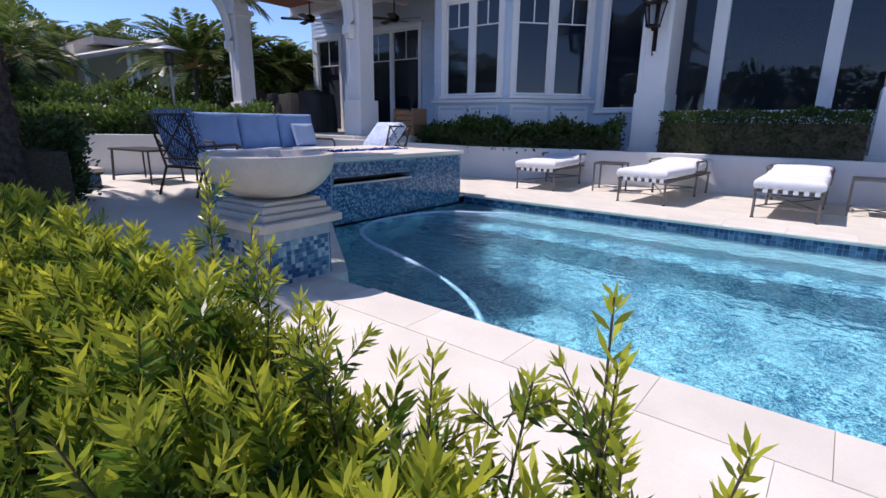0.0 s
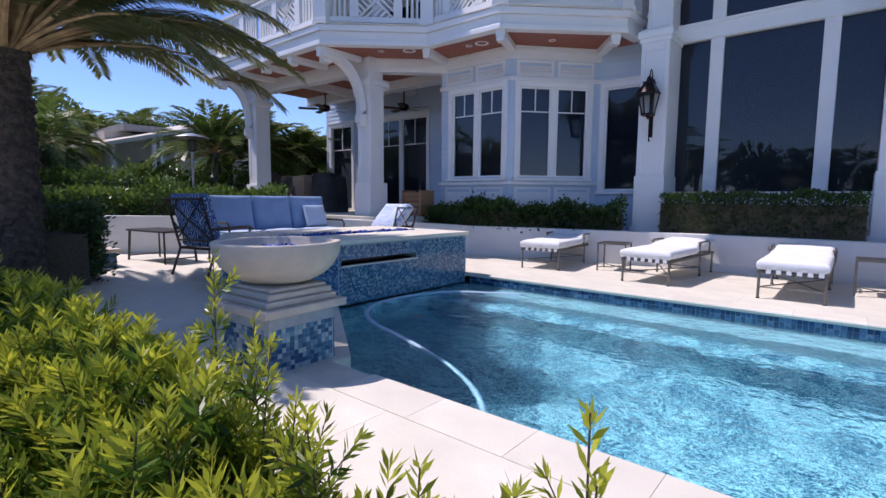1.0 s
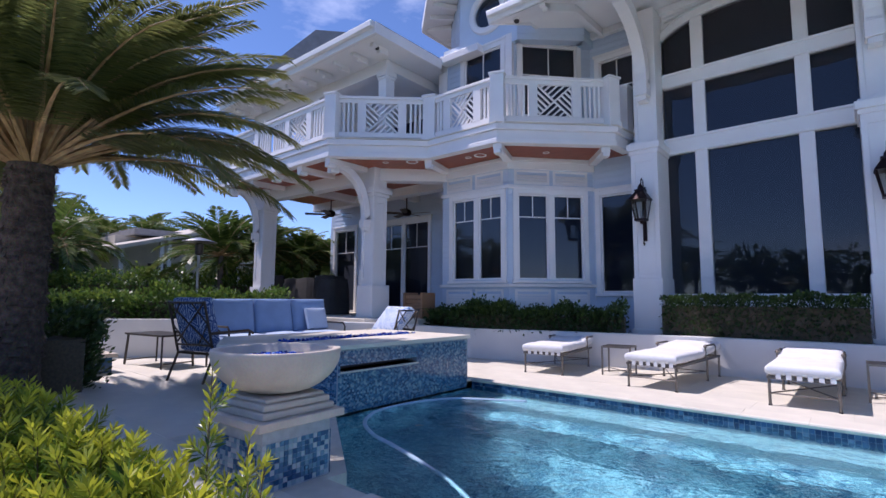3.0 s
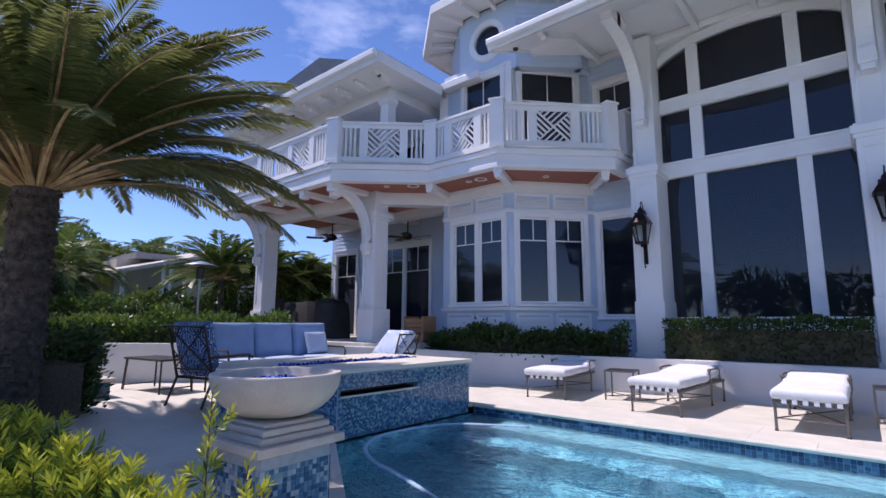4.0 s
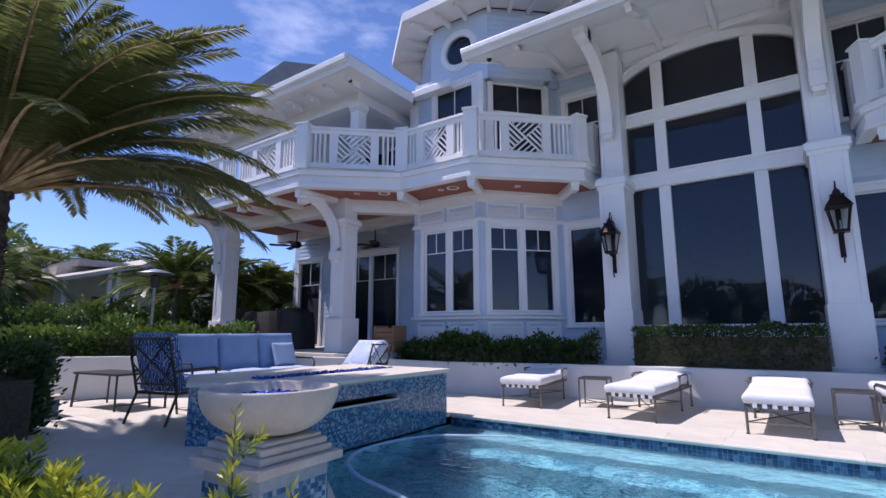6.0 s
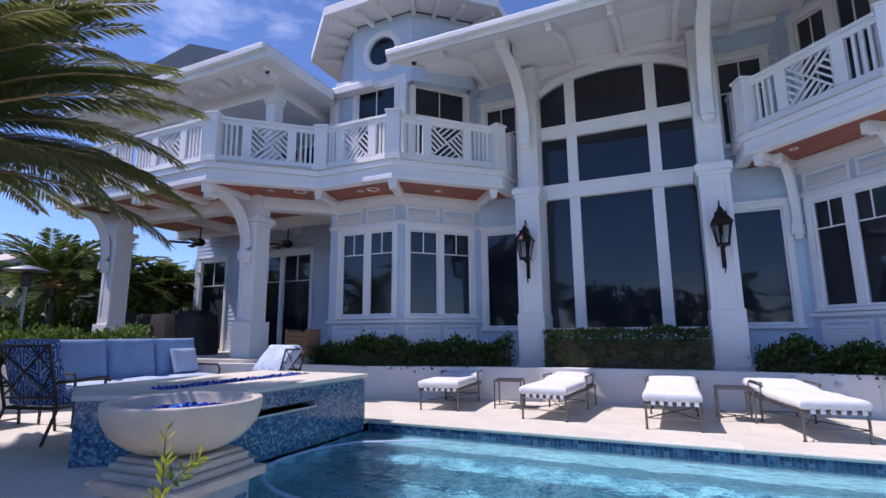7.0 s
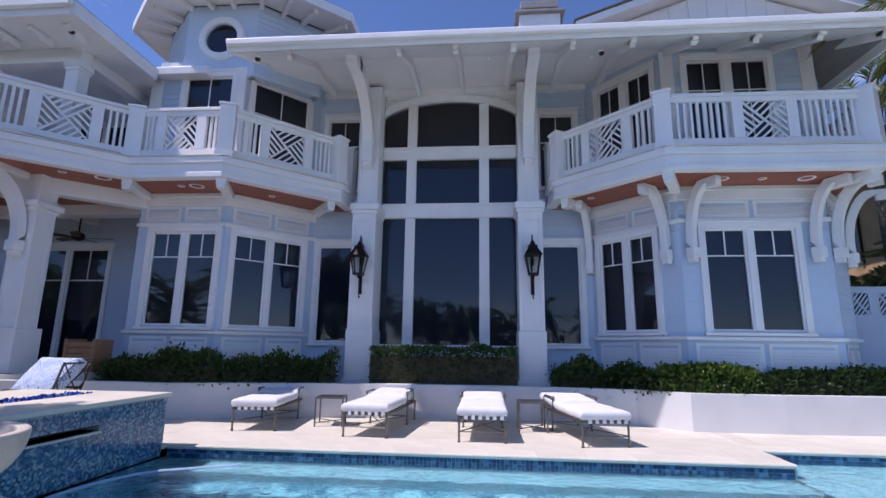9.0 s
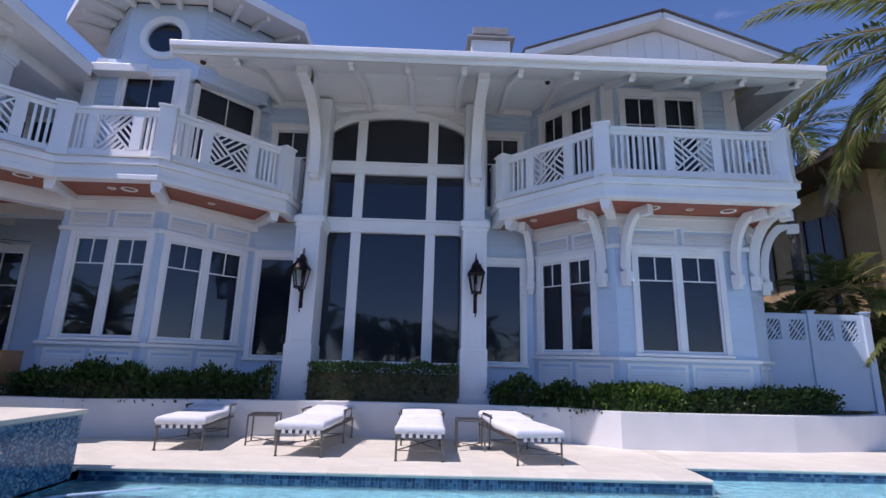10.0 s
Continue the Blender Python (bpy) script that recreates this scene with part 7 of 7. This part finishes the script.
# palms
palm("date_palm", -6.15, 0.86, -0.05, 2.80, 0.25, 0.22, 128, 3.2, 21, "stout date palm with arching grey-green fronds", PALM_LEAF, BARK, pairs=190, leaflet=0.44, width=0.010, lift=(1.5, 0.42), arch=(0.85, 1.35), droop=0.30, vee=0.12, bare=0.26, stalk=0.032)
palm("date_palm", -11.2, -0.6, -0.05, 2.4, 0.2, 0.18, 40, 2.6, 22, "date palm with arching fronds beyond the patio", PALM_LEAF, BARK, pairs=60, leaflet=0.5, width=0.016, lift=(1.4, -0.5), arch=(0.7, 1.3))
palm("date_palm", -13.5, -0.2, 0.3, 2.6, 0.2, 0.18, 40, 2.6, 24, "date palm with drooping fronds behind the wall", PALM_FAR, BARK, pairs=50, leaflet=0.5, width=0.018, lift=(1.4, -0.6), arch=(0.8, 1.4))
for x, y, h, sd in ((-21, 4.2, 3.0, 38), (-19.5, 1.6, 2.6, 39), (-25, 4.4, 3.4, 41), (-17.5, -1.5, 2.6, 42), (-34, 13.6, 4.4, 43)):
    palm("palm", x, y, 0, h, 0.16, 0.13, 30, 2.7, sd, "feathery palm with drooping yellow-green fronds behind the hedge", PALM_FAR, BARK_PALE, pairs=44, leaflet=0.6, width=0.03, lift=(1.35, -0.6), arch=(0.9, 1.6), notches=False)
FARP = ((-31, 8.6, 4.6, 26), (-34, 11.5, 5.2, 27), (-29, 6.0, 4.2, 28), (-27, 3.0, 4.0, 29), (-36, 6.5, 6.6, 30), (-33, 3.5, 4.6, 31), (-24, 0.0, 3.4, 32), (-40, 14, 6.0, 33))
for x, y, h, sd in FARP:
    palm("palm", x, y, 0, h, 0.18, 0.14, 26, 2.6, sd, "tall green palm far behind the neighbour house", PALM_FAR, BARK_PALE, pairs=34, leaflet=0.7, width=0.035, lift=(1.3, -0.5), arch=(0.9, 1.6), notches=False)
for x, y, h, sd in ((-17.5, 9.2, 2.2, 34), (-16.8, 11.2, 2.0, 35), (-18.5, 12.6, 2.6, 36), (-15.8, 13.2, 2.3, 37)):
    palm("areca_palm", x, y, 0.3, h, 0.10, 0.08, 22, 2.2, sd, "bright green feathery palm beyond the porch", PALM_FAR, BARK_PALE, pairs=40, leaflet=0.55, width=0.028, lift=(1.4, -0.2), arch=(0.9, 1.5), notches=False)
for x, y, h, r, sd in ((-38, 1, 6, 4.0, 51), (-44, 9, 7, 4.5, 52), (-33, -5, 5.5, 4.0, 53), (-28, -12, 5.5, 4.0, 54), (-30, 15, 5.5, 3.5, 55), (-42, 17, 6.5, 4.5, 56), (-20, -4.5, 4.0, 2.8, 57)):
    broad_tree("tree", x, y, 0, h, r, sd, "leafy dark green tree beyond the gardens", 6000, 0.30)
for x, y, h, sd in ((-14.9, 7.4, 2.3, 58), (-15.2, 9.0, 2.5, 59), (-15.0, 10.6, 2.2, 60), (-14.0, 11.6, 2.0, 67)):
    palm("areca_palm", x, y, 0.3, h, 0.10, 0.08, 26, 2.4, sd, "bright green feathery palm close to the porch", PALM_FAR, BARK_PALE, pairs=48, leaflet=0.55, width=0.03, lift=(1.4, -0.1), arch=(0.9, 1.5), notches=False)
# right side of the house
palm("coconut_palm", 11.15, 6.9, 0, 7.6, 0.16, 0.12, 44, 3.9, 61, "tall palm with yellow-green and dry hanging fronds", PALM_LEAF, BARK_PALE, pairs=90, leaflet=0.62, width=0.02, lift=(1.2, -1.0), arch=(0.9, 1.5), dry=6, notches=False, droop=0.5, lean=(-0.5, 0.0))
palm("coconut_palm", 11.4, 13.0, 0, 8.4, 0.15, 0.12, 24, 2.8, 62, "tall slender palm beside the tan house", PALM_FAR, BARK_PALE, pairs=50, leaflet=0.6, width=0.02, lift=(1.2, -0.8), arch=(0.9, 1.5), dry=3, notches=False)
for x, y, h, sd in ((10.4, 12.6, 2.4, 63), (12.3, 11.0, 2.2, 64), (9.4, 13.0, 2.0, 65), (11.6, 12.0, 3.4, 66)):
    palm("areca_palm", x, y, 0.0, h, 0.09, 0.07, 20, 1.9, sd, "dark green feathery palm behind the gate", PALM_LEAF, BARK_PALE, pairs=40, leaflet=0.5, width=0.026, lift=(1.4, -0.3), arch=(0.9, 1.5), notches=False)
# across the water behind the viewer, mirrored in the panes
for x, y, h, sd in ((-7, -16, 3.6, 81), (-1, -21, 3.2, 82), (5, -20, 3.8, 83), (10, -24, 3.4, 84), (-14, -20, 4.2, 85)):
    palm("palm", x, y, 0, h, 0.18, 0.14, 22, 2.6, sd, "palm on the far side of the garden", PALM_FAR, BARK_PALE, pairs=26, leaflet=0.7, width=0.04, lift=(1.3, -0.5), arch=(0.9, 1.6), notches=False)
for x, y, h, r, sd in ((-4, -26, 4.5, 4.0, 86), (4, -28, 4.5, 4.5, 87), (13, -27, 5, 4.5, 88), (-14, -28, 5, 5, 89)):
    broad_tree("tree", x, y, 0, h, r, sd, "leafy tree on the far side of the garden", 2500, 0.4)


# Pieces: pedestal tiles, deck slabs, coping -----------------------------------------
t = 0.0325
g = Shape().box(0.001, t - 0.0015, -0.004, 0.0, 0.001, t - 0.0015)
tile_mesh = bpy.data.meshes.new("tile")
tile_mesh.from_pydata(g.v, [], g.f)
tile_mesh.materials.append(MOSAIC_PIECE)
rnd = random.Random(9)
n = int(2 * PW / t)
rest = Shape()
for face in range(4):
    m0 = Matrix.Rotation(face * math.pi / 2, 4, 'Z') @ Matrix.Translation((-PW, -PW + 0.005, 0))
    for i in range(n):
        for k in range(9):
            m = m0 @ Matrix.Translation((i * t, -rnd.uniform(0, 0.0012), 0.006 + k * t + (0.5 * t if i % 2 else 0) * 0.0))
            if face in (0, 1):
                ob = new("tile", tile_mesh)
                ob.parent = ped
                ob.matrix_basis = m
            else:
                rest.box(0.001, t - 0.0015, -0.004, 0.0, 0.001, t - 0.0015, m)
tagged(part("rear_tiles", rest, MOSAIC, ped), kind="stuff")


def slabs(x0, x1, y0, y1, w, h, stagger=0.5):
    """Stone slabs laid in rows, each an object of its own."""
    meshes = {}
    rows = max(1, round((y1 - y0) / h))
    h = (y1 - y0) / rows
    for r in range(rows):
        x = x0 - (stagger * w if r % 2 else 0)
        while x < x1 - 0.01:
            a, b = max(x, x0), min(x + w, x1)
            if b - a > 0.05:
                key = round(b - a, 3)
                if key not in meshes:
                    g = Shape().box(0.0012, b - a - 0.0012, 0.0012, h - 0.0012, -0.012, 0.0)
                    me = bpy.data.meshes.new("slab")
                    me.from_pydata(g.v, [], g.f)
                    me.materials.append(TRAVERTINE)
                    meshes[key] = me
                ob = new("slab", meshes[key])
                ob.parent = deck
                ob.matrix_basis = pose(a, y0 + r * h, rnd.uniform(-0.0008, 0.0008))
            x += w


slabs(PX0, SHX, PY1 + 0.32, 9.2, 0.9, 0.6)
slabs(SHX + 0.3, 10.5, SHY + 0.32, 9.6, 0.9, 0.6)
slabs(-4.2, 5.0, 0.66, PY0 - 0.32, 0.9, 0.6)
slabs(-13.2, PX0, PY0 - 0.32, 7.8, 0.9, 0.6)
slabs(-10.0, -4.2, 0.66, PY0 - 0.32, 0.9, 0.6)


def coping(p, q, w=0.32, L=0.6):
    """Bull-nosed edge stones from p to q, the pool on their left."""
    D = dist(p, q)
    k = max(1, round(D / L))
    g = Shape()
    s = D / k
    prof = [(-0.03, -0.035), (-0.036, -0.02), (-0.03, -0.006), (-0.018, 0.0), (w - 0.002, 0.0), (w - 0.002, -0.05), (-0.02, -0.05)]
    v = [(0.0015, y, z) for y, z in prof] + [(s - 0.0015, y, z) for y, z in prof]
    c = len(prof)
    me = bpy.data.meshes.new("coping_stone")
    me.from_pydata(v, [], [tuple(range(c)), tuple(range(2 * c - 1, c - 1, -1))] + [(i, c + i, c + (i + 1) % c, (i + 1) % c) for i in range(c)])
    me.materials.append(TRAVERTINE)
    ang = math.atan2(q[1] - p[1], q[0] - p[0])
    for i in range(k):
        ob = new("coping_stone", me)
        ob.parent = deck
        ob.matrix_basis = Matrix.Translation((p[0] + (q[0] - p[0]) * i / k, p[1] + (q[1] - p[1]) * i / k, 0.002)) @ Matrix.Rotation(ang, 4, 'Z')


coping((PX0, PY1), (SHX, PY1))
coping((SHX, SHY), (PX1, SHY))
coping((SHX, PY1 + 0.3), (SHX, SHY), 0.3)
coping((5.0, PY0), (-1.08, PY0))
